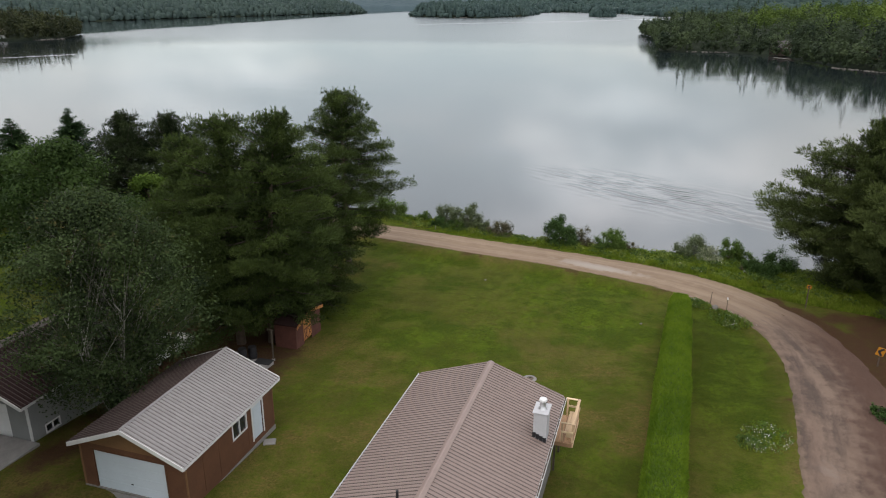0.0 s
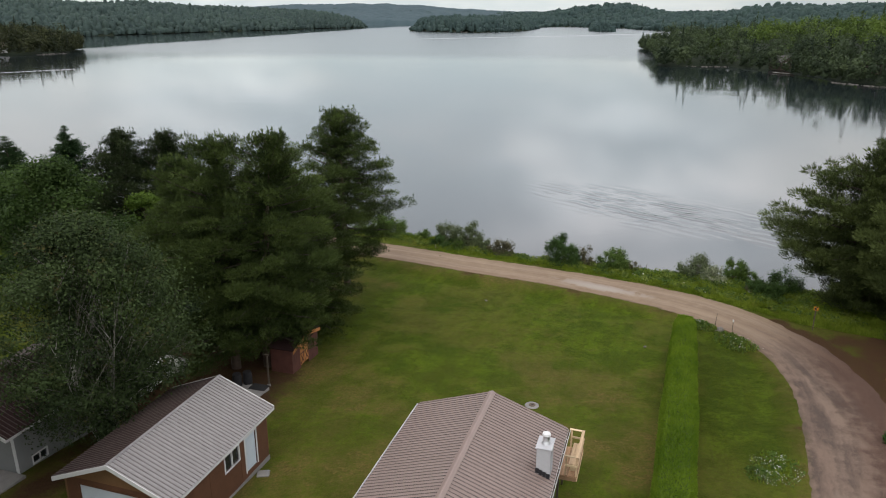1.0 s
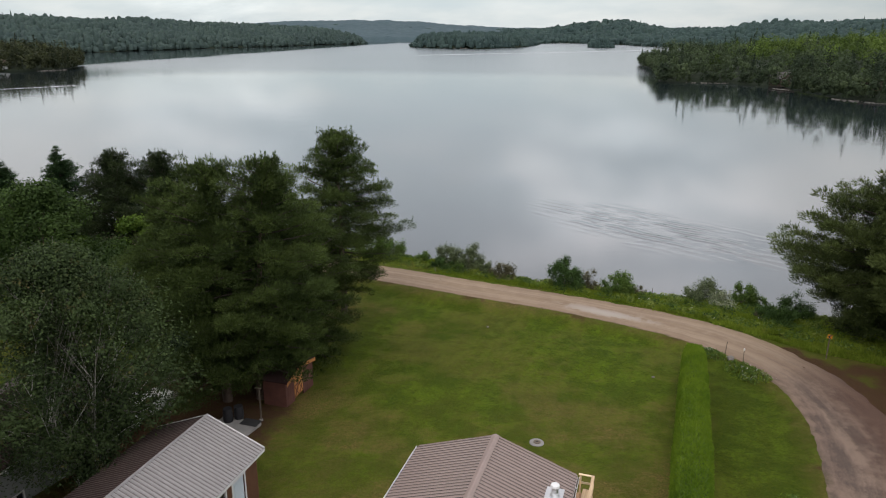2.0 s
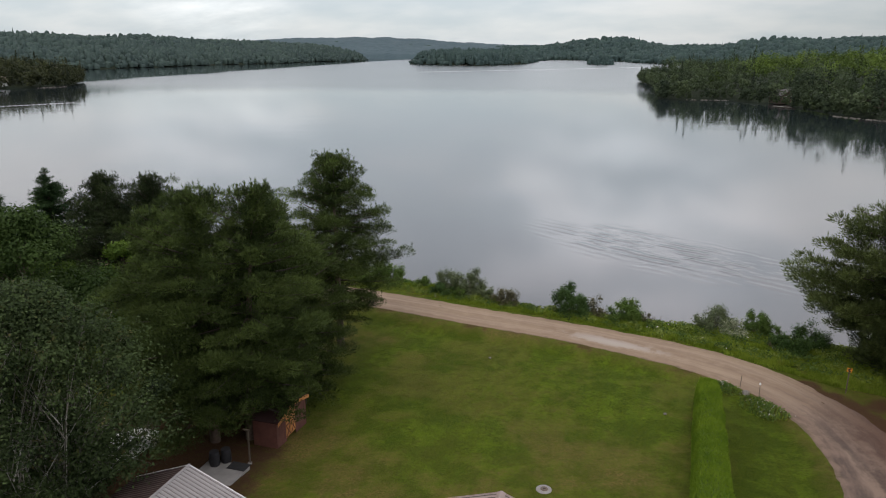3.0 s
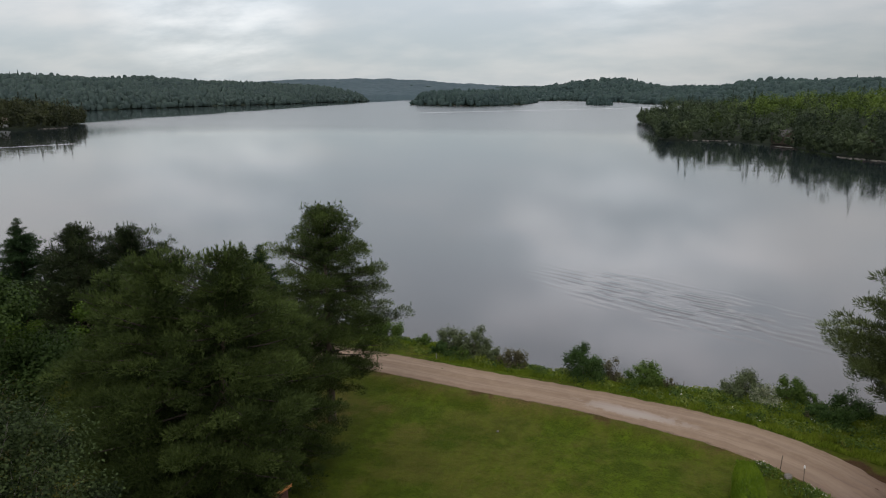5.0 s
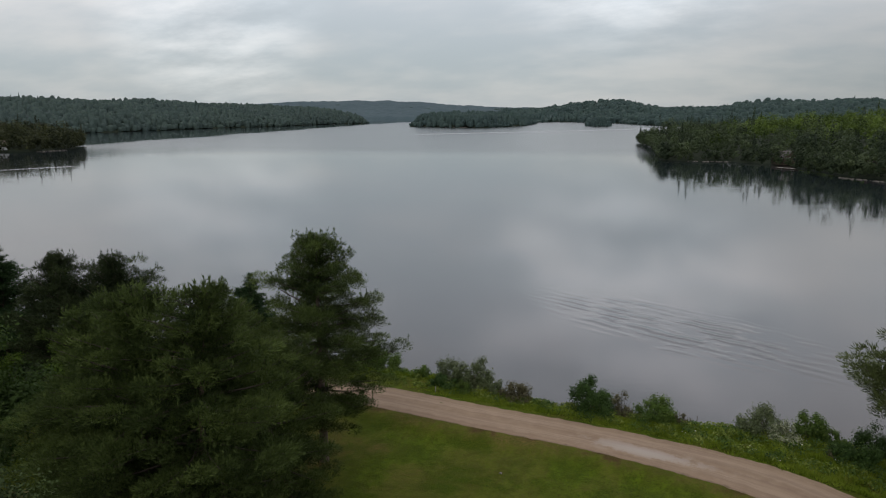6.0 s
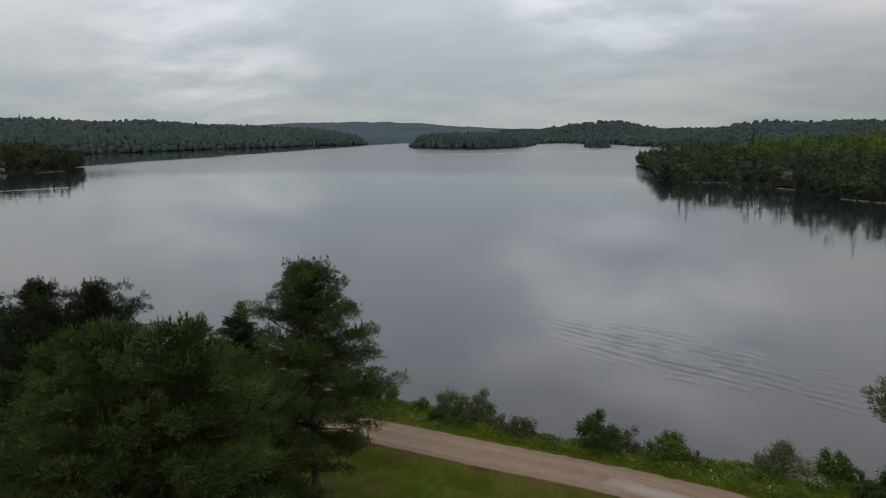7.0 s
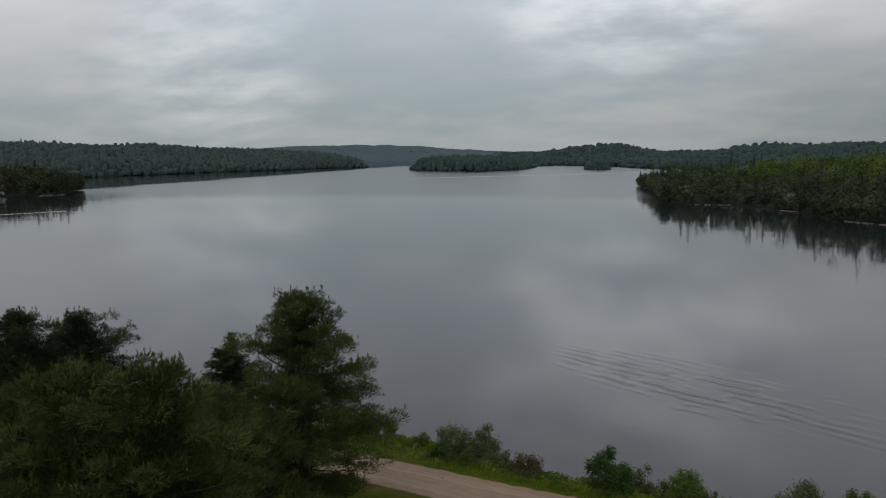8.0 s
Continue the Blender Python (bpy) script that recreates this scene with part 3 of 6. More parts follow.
def spaced(parts):
    out = [np.arange(a, b, s) for a, b, s in parts]
    return np.concatenate(out + [[parts[-1][1]]])


def grid_mesh(name, xs, ys, zf, mat, cover=None):
    X, Y = np.meshgrid(xs, ys)
    Z = zf(X.ravel(), Y.ravel())
    v = np.stack([X.ravel(), Y.ravel(), Z], 1)
    nx, ny = len(xs), len(ys)
    i = (np.arange(ny - 1)[:, None] * nx + np.arange(nx - 1)[None]).ravel()
    me = mesh_of(name, v, np.stack([i, i + 1, i + nx + 1, i + nx], 1), mat, True)
    if cover is not None:
        col = me.color_attributes.new("cover", "FLOAT_COLOR", "POINT")
        c = cover(v[:, 0], v[:, 1], v[:, 2])
        col.data.foreach_set("color", np.asarray(c, np.float32).ravel())
    return me


def ground_cover(x, y, z):
    """Red: needle litter, worn soil and the garage yard's shade; green: wet bank and lake bed; blue: forest floor."""
    n = waves(x, y, 5, 21) * 0.35
    def spot(cx, cy, rx, ry):
        return np.exp(-(((x - cx) / rx) ** 2 + ((y - cy) / ry) ** 2) ** 1.5)
    r = 1.1 * spot(-19, 41, 8.2, 10) + 0.8 * spot(-13, 57, 4.0, 6) + 0.5 * spot(-13, 39.5, 3, 3.5)
    # worn-soil tone before the pale garage, in place of the shade there
    r += 0.42 * spot(-18.8, 23.5, 5.5, 7.0)
    r += 0.16 * spot(-7.2, 37.6, 2.2, 1.0) + 0.22 * spot(7.2, 39.6, 1.4, 0.8) + 0.30 * spot(-7.2, 60.2, 2.2, 1.2) + 0.16 * spot(10, 34, 3, 4) + 0.2 * spot(-7.5, 31, 3.0, 5)
    dl = seg_dist(x, y, LANE_FINE)
    r += 0.62 * (1 - step(dl + 0.35 * waves(x, y, 2.2, 63), 2.5, 3.9)) * (y < np.interp(x, LANE[:12, 0], LANE[:12, 1]))
    outer = (x > np.interp(y, LANE[::-1, 1], LANE[::-1, 0])) & (y < 58)
    r += 1.2 * (1 - step(dl + 1.2 * waves(x, y, 5, 61), 7.0, 17.0)) * outer * (1 - step(y + 1.2 * waves(x, y, 4, 62), 46.5, 57.0))
    r += (0.22 + 0.10 * waves(x, y, 6, 44)) * (1 - step(y, 33, 50)) * (x < 16.15 + (y - 50.2) * 0.298)
    r = np.clip(r + n * step(r, 0.3, 0.8), 0, 1)
    g = 1 - step(z, WATER + 0.1, WATER + 0.6)
    b = ((y > 140) | (np.abs(x) > 150)) * 1.0
    dry = 0.62 + 0.38 * (1 - step(y + 3 * waves(x, y, 14, 71), 40, 55)) + 0.5 * spot(-6.5, 58, 4, 3)
    beyond = step(x - (16.15 + (y - 50.2) * 0.298), 0.5, 2.0) * step(y, 26, 36)
    dry = dry * (1 - 0.95 * beyond)
    return np.stack([r, g, b, np.clip(dry, 0, 1)], 1)


XS = spaced([(-2600, -600, 80), (-600, -120, 24), (-120, -52, 6), (-52, 42, 0.64), (42, 120, 6), (120, 600, 20), (600, 2600, 80)])
YS = spaced([(-60, 12, 6), (12, 92, 0.64), (92, 200, 9), (200, 700, 14), (700, 2100, 28), (2100, 4200, 90)])
ground = single("ground", grid_mesh("ground", XS, YS, height, GROUND, ground_cover), GROUND, Matrix(), "mown lawn with dry patches, brown needle litter and wooded hills", "ground", kind="structure")

me = grid_mesh("water", spaced([(-2600, 2600, 260)]), spaced([(30, 4200, 260)]), lambda x, y: np.full(x.shape, WATER), LAKE)
single("water", me, LAKE, Matrix(), "calm grey lake reflecting the overcast sky", "lake", kind="structure")


# ---- the gravel road ----
def build_road():
    line = smooth_line(LANE, 4)
    seg = np.hypot(*np.diff(line, axis=0).T)
    s = np.concatenate([[0], np.cumsum(seg)])
    at = np.arange(0, s[-1], 0.45)
    px, py = np.interp(at, s, line[:, 0]), np.interp(at, s, line[:, 1])
    tx, ty = np.gradient(px), np.gradient(py)
    l = np.hypot(tx, ty)
    nx, ny = -ty / l, tx / l
    half = np.interp(px, [-20, 8, 18], [2.25, 2.3, 2.65])
    half = np.where(py < 50, np.interp(py, [30, 50], [3.2, 2.8]), half)
    cols = np.linspace(-1, 1, 15)
    jag = [0.05 * waves(px, py, 3.2, 31) + 0.04 * waves(px, py, 0.9, 32), 0.10 * waves(px, py, 2.4, 33) + 0.06 * waves(px, py, 0.6, 34)]
    V, C = [], []
    for c in cols:
        e = (half - 0.35 * (c > 0) * (1 - step(py, 48, 56))) * c + (jag[0] if c < 0 else jag[1]) * abs(c) ** 3
        X, Y = px + nx * e, py + ny * e
        Z = height(X, Y) + 0.035 * (1 - abs(c) ** 4) + 0.006 + 0.012 * waves(X, Y, 1.3, 36) - 0.03 * np.exp(-((abs(c) - 0.38) / 0.12) ** 2)
        Z = Z - 0.07 * (abs(c) > 0.99)
        V.append(np.stack([X, Y, Z], 1))
        pot = np.exp(-(((X - 19.2) / 1.5) ** 2 + ((Y - 31.5) / 4.0) ** 2)) + 0.7 * np.exp(-(((X - 21.5) / 1.8) ** 2 + ((Y - 40) / 3.0) ** 2))
        pot = pot + 0.9 * (1 - step(Y, 44, 55))
        pale = np.exp(-((((X - 11.4) * 0.9 - (Y - 60) * -0.42) / 2.7) ** 2 + (((X - 11.4) * 0.42 + (Y - 59.8) * 0.9) / 0.75) ** 2))
        pale = np.maximum(pale, 0.8 * np.exp(-(((X - 17.5) / 0.6) ** 2 + ((Y - 29) / 1.2) ** 2)))
        C.append(np.stack([np.full(len(X), (c + 1) / 2), np.clip(pot, 0, 1), np.clip(pale, 0, 1), at / 100], 1))
    V, C = np.concatenate(V), np.concatenate(C)
    m = len(px)
    i = (np.arange(len(cols) - 1)[:, None] * m + np.arange(m - 1)[None]).ravel()
    me = mesh_of("road", V, np.stack([i, i + m, i + m + 1, i + 1], 1)[:, ::-1], ROAD, True)
    col = me.color_attributes.new("cover", "FLOAT_COLOR", "POINT")
    col.data.foreach_set("color", C.astype(np.float32).ravel())
    return me


single("road", build_road(), ROAD, Matrix(), "tan gravel road with worn wheel tracks, bending along the shore", "road", kind="structure")


# ---- foliage ----
def unit(v):
    return v / np.maximum(np.linalg.norm(v, axis=1, keepdims=True), 1e-6)


def blades(rng, c, d, length, width):
    """A thin triangle at each point c, towards d."""
    d = unit(d)
    side = unit(np.cross(d, unit(rng.normal(size=d.shape)))) * np.asarray(width).reshape(-1, 1) * 0.5
    tip = c + d * np.asarray(length).reshape(-1, 1)
    v = np.stack([c - side, c + side, tip], 1).reshape(-1, 3)
    return v, np.arange(len(v)).reshape(-1, 3)


def leaves(rng, c, nrm, size):
    """A small four-cornered leaf at each point c, facing nrm."""
    a = unit(np.cross(nrm, unit(rng.normal(size=c.shape))))
    b = np.cross(unit(nrm), a)
    s = np.asarray(size).reshape(-1, 1)
    v = np.stack([c - a * s, c - b * s * 0.55, c + a * s, c + b * s * 0.55], 1).reshape(-1, 3)
    return v, np.arange(len(v)).reshape(-1, 4)


def set_tone(me, values):
    """Each leaf's lightness, read by the foliage materials."""
    a = me.attributes.new("tone", "FLOAT", "POINT")
    a.data.foreach_set("value", np.asarray(values, np.float32))


def limbs(name, sticks, mat, n=6):
    """Tapered sticks (p0, p1, r0, r1) joined into one mesh."""
    V, F = [], []
    ang = np.arange(n) * 2 * np.pi / n
    for p0, p1, r0, r1 in sticks:
        p0, p1 = np.array(p0, float), np.array(p1, float)
        d = p1 - p0
        d /= max(np.linalg.norm(d), 1e-6)
        a = np.cross(d, (0.3, 0.2, 1.0) if abs(d[2]) < 0.9 else (1.0, 0, 0))
        a /= np.linalg.norm(a)
        b = np.cross(d, a)
        ring = np.cos(ang)[:, None] * a + np.sin(ang)[:, None] * b
        k = len(V) * 2 * n
        V.append(np.concatenate([p0 + ring * r0, p1 + ring * r1]))
        i = np.arange(n)
        F.append(np.stack([i, (i + 1) % n, (i + 1) % n + n, i + n], 1) + k)
    return mesh_of(name, np.concatenate(V), np.concatenate(F), mat, True)


def pine_meshes(seed, H, R, clear=0.12, droop=0.0, density=1.0, leaf=PINE, topround=0.5, layer=0.66, skirt=0.62, arms_more=0, lean=(0.0, 0.0), sweep=0.10, candle=0.30, rise=0.0, coarse=1.0):
    """A pine: bent trunk, whorls of limbs, flattened puffs of needles along each limb and upright shoots on them."""
    rng = np.random.RandomState(seed)
    zz = np.linspace(0, H, 9)
    bend = np.cumsum(rng.normal(0, 0.06, (9, 2)), 0)
    bend -= bend[0]
    bend += np.array(lean) * ((zz / H) ** 1.4)[:, None]
    def axis(z):
        return np.array([np.interp(z, zz, bend[:, 0]), np.interp(z, zz, bend[:, 1]), z])
    r0 = 0.021 * H
    sticks = [(axis(zz[i]), axis(zz[i + 1]), r0 * (1 - i / 8.6), r0 * (1 - (i + 1) / 8.6)) for i in range(8)]
    trunk = limbs("trunk", sticks, BARK, 9)
    arms, cs, ds, ts, shoots, shade, side = [], [], [], [], [], [], rng.uniform(0, 6.28, 3)
    z = clear * H
    while z < H * 0.975:
        t = (z / H - clear) / (1 - clear)
        rad = R * (min(1, skirt + t * 1.6) if t < 0.24 else max(0.05, 1 - ((t - 0.24) / 0.76) ** 2.0) ** topround)
        count = arms_more + (rng.randint(6, 9) if t < 0.85 else 6)
        a0 = rng.uniform(0, 6.28)
        for k in range(count):
            a = a0 + k * 6.28 / count + rng.normal(0, 0.25)
            L = rad * rng.uniform(0.68, 1.10) * (1 + 0.13 * np.sin(2 * a + side[0] + 2 * t) + 0.12 * np.sin(3 * a + side[1]))
            if rng.rand() < 0.12:
                L *= 0.55
            el = -0.10 + 0.25 * t + 0.58 * max(0, t - 0.6) / 0.4 + rng.normal(0, 0.10) - droop * (1 - t) + rise
            h = np.array([np.cos(a), np.sin(a), 0.0])
            perp = np.array([-h[1], h[0], 0.0])
            base = axis(min(z + rng.uniform(-0.25, 0.25), H * 0.97))
            # no limb rises over the leader
            el = min(el, math.asin(min(1.0, max(0.05, (H - base[2]) / L * 0.90 - 0.5 * sweep))))
            def on(u):
                return base + h * (L * u * np.cos(el)) + np.array([0, 0, 1.0]) * (L * u * np.sin(el) + sweep * L * u * u)
            arms += [(on(0), on(0.5), 0.03 + 0.010 * L, 0.02 + 0.005 * L), (on(0.5), on(0.97), 0.02 + 0.005 * L, 0.008)]
            n_p = max(2, int(2.2 + 1.15 * L)) + (t > 0.7)
            own = 0.42 * rng.rand() ** 1.8
            for q in range(n_p):
                u = (0.12 if t < 0.7 else 0.0) + 0.88 * ((q + rng.rand()) / n_p) ** (0.8 if t < 0.7 else 1.1)
                w = rng.uniform(-1, 1) * (0.05 + 0.24 * L * np.sin(min(u, 1) * 2.6))
                r = (0.30 + 0.075 * L) * rng.uniform(0.75, 1.25) * (1 if u > 0.5 else 0.85)
                c = on(u) + perp * w + np.array([0, 0, rng.normal(0, 0.08) - 0.06 * abs(w)])
                m = int(density * 195 * (r / 0.5) ** 1.8 / coarse ** 1.7)
                g = unit(rng.normal(size=(m, 3)) + np.array([0, 0, 0.35]))
                cs.append(c + g * r * rng.uniform(0.45, 1.0, (m, 1)) * np.array([1.15, 1.15, 0.50]))
                ds.append(g * 0.6 + h * 0.45 + np.array([0, 0, 0.45]) + rng.normal(0, 0.28, g.shape))
                # lighter towards the limb's tip: young growth and inner shade, both in the tone
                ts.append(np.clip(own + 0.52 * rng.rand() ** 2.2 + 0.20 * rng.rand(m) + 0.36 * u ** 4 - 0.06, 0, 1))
                if u > 0.45 and rng.rand() < 0.3 + 0.7 * t:
                    for _ in range(3):
                        shoots.append(c + np.array([rng.normal(0, 0.4 * r), rng.normal(0, 0.4 * r), 0.38 * r]))
                        shade.append(0.4 + 0.4 * rng.rand())
        z += layer * rng.uniform(0.75, 1.25) * (1 if t < 0.8 else 0.7)
    # the leader and the tuft round it
    for q in range(18):
        m = int(density * 130 / coarse ** 1.7)
        g = unit(rng.normal(size=(m, 3)) + np.array([0, 0, 0.35]))
        cs.append(axis(H * (0.64 + 0.0195 * q)) + np.append(rng.normal(0, 0.38 - 0.018 * q, 2), 0) + g * (0.66 - 0.024 * q) * rng.uniform(0.4, 1.0, (m, 1)) * np.array([1.1, 1.1, 0.7]))
        ds.append(g * 0.6 + np.array([0, 0, 0.7]) + rng.normal(0, 0.28, g.shape))
        ts.append(np.clip(0.1 + 0.45 * rng.rand() + 0.2 * rng.rand(m), 0, 1))
    for _ in range(5):
        shoots.append(axis(H * 0.985) + np.append(rng.normal(0, 0.12, 2), -0.1 * rng.rand()))
        shade.append(0.6)
    c, d, own = np.concatenate(cs), np.concatenate(ds), np.concatenate(ts)
    v1, f1 = blades(rng, c, d, rng.uniform(0.12, 0.24, len(c)) * coarse, rng.uniform(0.028, 0.050, len(c)) * coarse)
    j = 9
    c = np.repeat(np.array(shoots), j, 0) + rng.normal(0, 0.025, (len(shoots) * j, 3))
    c[:, 2] += rng.uniform(0, candle, len(c))
    d = rng.normal(0, 0.42, c.shape) + np.array([0, 0, 1.0])
    v2, f2 = blades(rng, c, d, rng.uniform(0.12, 0.24, len(c)), rng.uniform(0.035, 0.06, len(c)))
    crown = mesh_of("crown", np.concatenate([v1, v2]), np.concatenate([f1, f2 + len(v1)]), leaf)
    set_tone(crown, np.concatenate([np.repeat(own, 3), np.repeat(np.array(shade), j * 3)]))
    return trunk, limbs("branchwork", arms, SHADED_LIMB_BARK, 4), crown


def spruce_meshes(seed, H, R, leaf=SPRUCE):
    """A narrow spruce: drooping limbs in a cone, thick with short needles."""
    rng = np.random.RandomState(seed)
    trunk = limbs("trunk", [((0, 0, 0), (0, 0, H * 0.5), 0.016 * H, 0.010 * H), ((0, 0, H * 0.5), (0, 0, H), 0.010 * H, 0.01)], BARK, 8)
    cs, ds, arms = [], [], []
    z = 0.05 * H
    while z < H * 0.98:
        t = z / H
        for k in range(7):
            a = rng.uniform(0, 6.28)
            L = max(0.10, R * (1 - t) ** 0.80 * rng.uniform(0.75, 1.15))
            h = np.array([np.cos(a), np.sin(a), 0])
            e = -0.35 + 0.9 * t
            tip = np.array([0, 0, z]) + h * L + np.array([0, 0, L * e * 0.6])
            arms.append(((0, 0, z), tip, 0.03, 0.008))
            m = int(10 + 26 * L)
            u = rng.uniform(0.1, 1.0, m)
            c = np.array([0, 0, z]) + (tip - np.array([0, 0, z])) * u[:, None]
            c[:, 2] += 0.12 * L * u ** 3
            c += rng.normal(0, 1, (m, 3)) * np.array([0.14, 0.14, 0.08]) * (0.4 + 0.5 * L)
            cs.append(c)
            ds.append(np.tile(h * 0.8 + np.array([0, 0, 0.15]), (m, 1)))
        z += 0.32
    lead = np.stack([np.zeros(5), np.zeros(5), np.linspace(0.93, 0.99, 5) * H], 1)
    cs.append(lead)
    ds.append(np.tile(np.array([0, 0, 1.6]), (5, 1)))
    c, d = np.concatenate(cs), np.concatenate(ds)
    c = np.repeat(c, 5, 0) + rng.normal(0, 0.05, (len(c) * 5, 3))
    d = np.repeat(d, 5, 0) + rng.normal(0, 0.5, c.shape)
    fine = np.clip((1.04 - c[:, 2] / H) * 5, 0.4, 1)
    v, f = blades(rng, c, d, rng.uniform(0.14, 0.30, len(c)) * fine, rng.uniform(0.045, 0.08, len(c)) * fine)
    return trunk, limbs("branchwork", arms, BARK, 4), mesh_of("crown", v, f, leaf)


def broadleaf_meshes(seed, H, R, leaf, bark, stems=1, n_leaf=16000, size=0.11, low=0.25, lobes=26, open_=0.55, tall=1.0, twig=None, spread=(0.10, 0.5), thin_low=0.0):
    """A broadleaf tree: forking stems, limbs to many lobes, and leaves scattered over the lobes."""
    rng = np.random.RandomState(seed)
    top, sticks, arms, lob = [], [], [], []
    for k in range(stems):
        a = rng.uniform(0, 6.28)
        out = (0.0 if stems == 1 else R * rng.uniform(*spread))
        p = np.array([0.18 * (stems > 1) * np.cos(a) * k ** 0.5, 0.18 * (stems > 1) * np.sin(a) * k ** 0.5, 0.0])
        e = np.array([out * np.cos(a), out * np.sin(a), H * (rng.uniform(0.62, 0.8) if stems == 1 else rng.uniform(0.48, 0.68))])
        prev, r = p, 0.016 * H / (1 + 0.60 * (stems - 1))
        for i in range(1, 6):
            q = p + (e - p) * (i / 5) + rng.normal(0, 0.10, 3) * (i < 5)
            sticks.append((prev, q, r * (1 - 0.15 * (i - 1)), r * (1 - 0.15 * i)))
            prev = q
        top.append((p, e))
    n = lobes * max(1, stems)
    for k in range(n):
        th, u = rng.uniform(0, 6.28), rng.uniform(0, 1)
        zrel = low + (1 - low) * u ** 0.85
        w = np.sin(np.clip((zrel - low) / (1 - low), 0.02, 1) * 2.55 + 0.55) ** 0.7
        rr = R * w * (rng.uniform(0.35, 0.92) if stems == 1 else rng.uniform(0.12, 0.95) ** 0.55)
        c = np.array([rr * np.cos(th), rr * np.sin(th), H * zrel * tall])
        s = R * rng.uniform(0.14, 0.28)
        c[2] = min(c[2], H - s * 0.5)
        lob.append((c, s))
        p, e = top[rng.randint(len(top))]
        f = np.clip((c[2] - 0.30 * H * rng.uniform(0.4, 1.0)) / e[2], 0.15, 0.98)
        b = p + (e - p) * (f if stems == 1 else f * rng.uniform(0.45, 1.0))
        mid = b + (c - b) * 0.55 + np.array([0, 0, 0.06 * np.linalg.norm(c - b)])
        (sticks if twig and k % 3 == 0 else arms).append((b, mid, 0.024, 0.016))
        (sticks if twig and k % 3 == 0 else arms).append((mid, c, 0.016, 0.008))
        for _ in range(3):
            t = c + rng.normal(0, 1, 3) * s * 0.35
            arms.append((mid + (c - mid) * 0.7, t, 0.016, 0.005))
    cs, ns, ts = [], [], []
    for p0, p1, *_ in (sticks[5 * stems:] if twig else []):
        # leaves along the limbs
        per = 260
        cs.append(p0 + (p1 - p0) * rng.uniform(0, 1, (per, 1)) + rng.normal(0, 0.26, (per, 3)))
        ns.append(rng.normal(0, 0.6, (per, 3)) + np.array([0, 0, 0.5]))
        ts.append(rng.uniform(0.0, 0.6, per))
    for c, s in lob:
        per = int(n_leaf // n * (1 - thin_low * (1 - min(1, c[2] / H / 0.6))))
        ts.append(np.clip(rng.uniform(0.05, 0.75) + rng.uniform(-0.2, 0.3, per), 0, 1))
        d = unit(rng.normal(size=(per, 3)))
        r = s * rng.uniform(open_, 1.15, (per, 1)) * (1 + 0.35 * np.sin(d[:, :1] * 5 + c[0]) * np.sin(d[:, 1:2] * 6 + c[1]))
        q = d * r * np.array([1.15, 1.15, 0.8])
        cs.append(c + q)
        ns.append(d * 0.5 + np.array([0, 0, 0.5]) + rng.normal(0, 0.5, (per, 3)))
    c, nn = np.concatenate(cs), np.concatenate(ns)
    v, f = leaves(rng, c, nn, rng.uniform(0.6, 1.3, len(c)) * size)
    crown = mesh_of("crown", v, f, leaf)
    set_tone(crown, np.repeat(np.concatenate(ts), 4))
    return limbs("trunk", sticks, bark, 8), limbs("branchwork", arms, twig or bark, 4), crown


def plant(name, meshes, x, y, turn, label, category="tree", group="", size=(1, 1, 1), sink=0.12):
    z = ground_at(x, y) - sink
    ob = thing(name, pose(x, y, z, 0, 0, turn) @ Matrix.Diagonal((*size, 1)), label, category, group)
    for n, me in zip(("trunk", "branchwork", "crown"), meshes):
        made = part(n, me, None, ob)
        if n != "trunk":
            tagged(made, kind="stuff")
    return ob


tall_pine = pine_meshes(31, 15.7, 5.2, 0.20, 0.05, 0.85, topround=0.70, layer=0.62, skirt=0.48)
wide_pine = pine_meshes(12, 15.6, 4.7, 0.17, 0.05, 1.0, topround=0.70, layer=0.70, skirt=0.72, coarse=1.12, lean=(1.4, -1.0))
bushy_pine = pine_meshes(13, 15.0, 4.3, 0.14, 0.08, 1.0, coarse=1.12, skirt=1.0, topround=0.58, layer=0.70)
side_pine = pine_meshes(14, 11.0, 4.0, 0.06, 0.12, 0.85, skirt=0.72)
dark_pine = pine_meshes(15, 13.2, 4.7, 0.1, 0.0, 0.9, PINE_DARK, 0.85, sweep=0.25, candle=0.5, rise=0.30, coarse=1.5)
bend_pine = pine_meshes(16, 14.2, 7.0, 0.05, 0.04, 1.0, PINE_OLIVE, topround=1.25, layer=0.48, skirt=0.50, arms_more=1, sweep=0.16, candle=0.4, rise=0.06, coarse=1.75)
fir = spruce_meshes(17, 12.4, 3.7)

GROVE = "grove of pines beside the lawn"
plant("white_pine_tree", tall_pine, -10.4, 58.1, 0, "tall white pine with layered green limbs beside the road", "pine", GROVE)
plant("white_pine_tree", wide_pine, -12.9, 43.0, 0, "broad dark green white pine at the lawn's edge", "pine", GROVE)
plant("white_pine_tree", bushy_pine, -14.8, 42.3, 100, "dense dark green white pine in the grove", "pine", GROVE)
plant("white_pine_tree", bushy_pine, -18.4, 45.5, 215, "dense dark green white pine in the grove", "pine", GROVE, (0.98, 0.98, 0.90))
plant("white_pine_tree", side_pine, -11.2, 49.6, 30, "lower white pine with drooping limbs over the lawn", "pine", GROVE)
plant("white_pine_tree", side_pine, -14.5, 52.5, 150, "lower white pine with drooping limbs", "pine", GROVE, (1, 1, 1.06))
plant("red_pine_tree", dark_pine, -33.6, 67.2, 0, "dark needled red pine near the shore", "pine", "dark pines near the shore", (1, 1, 0.92))
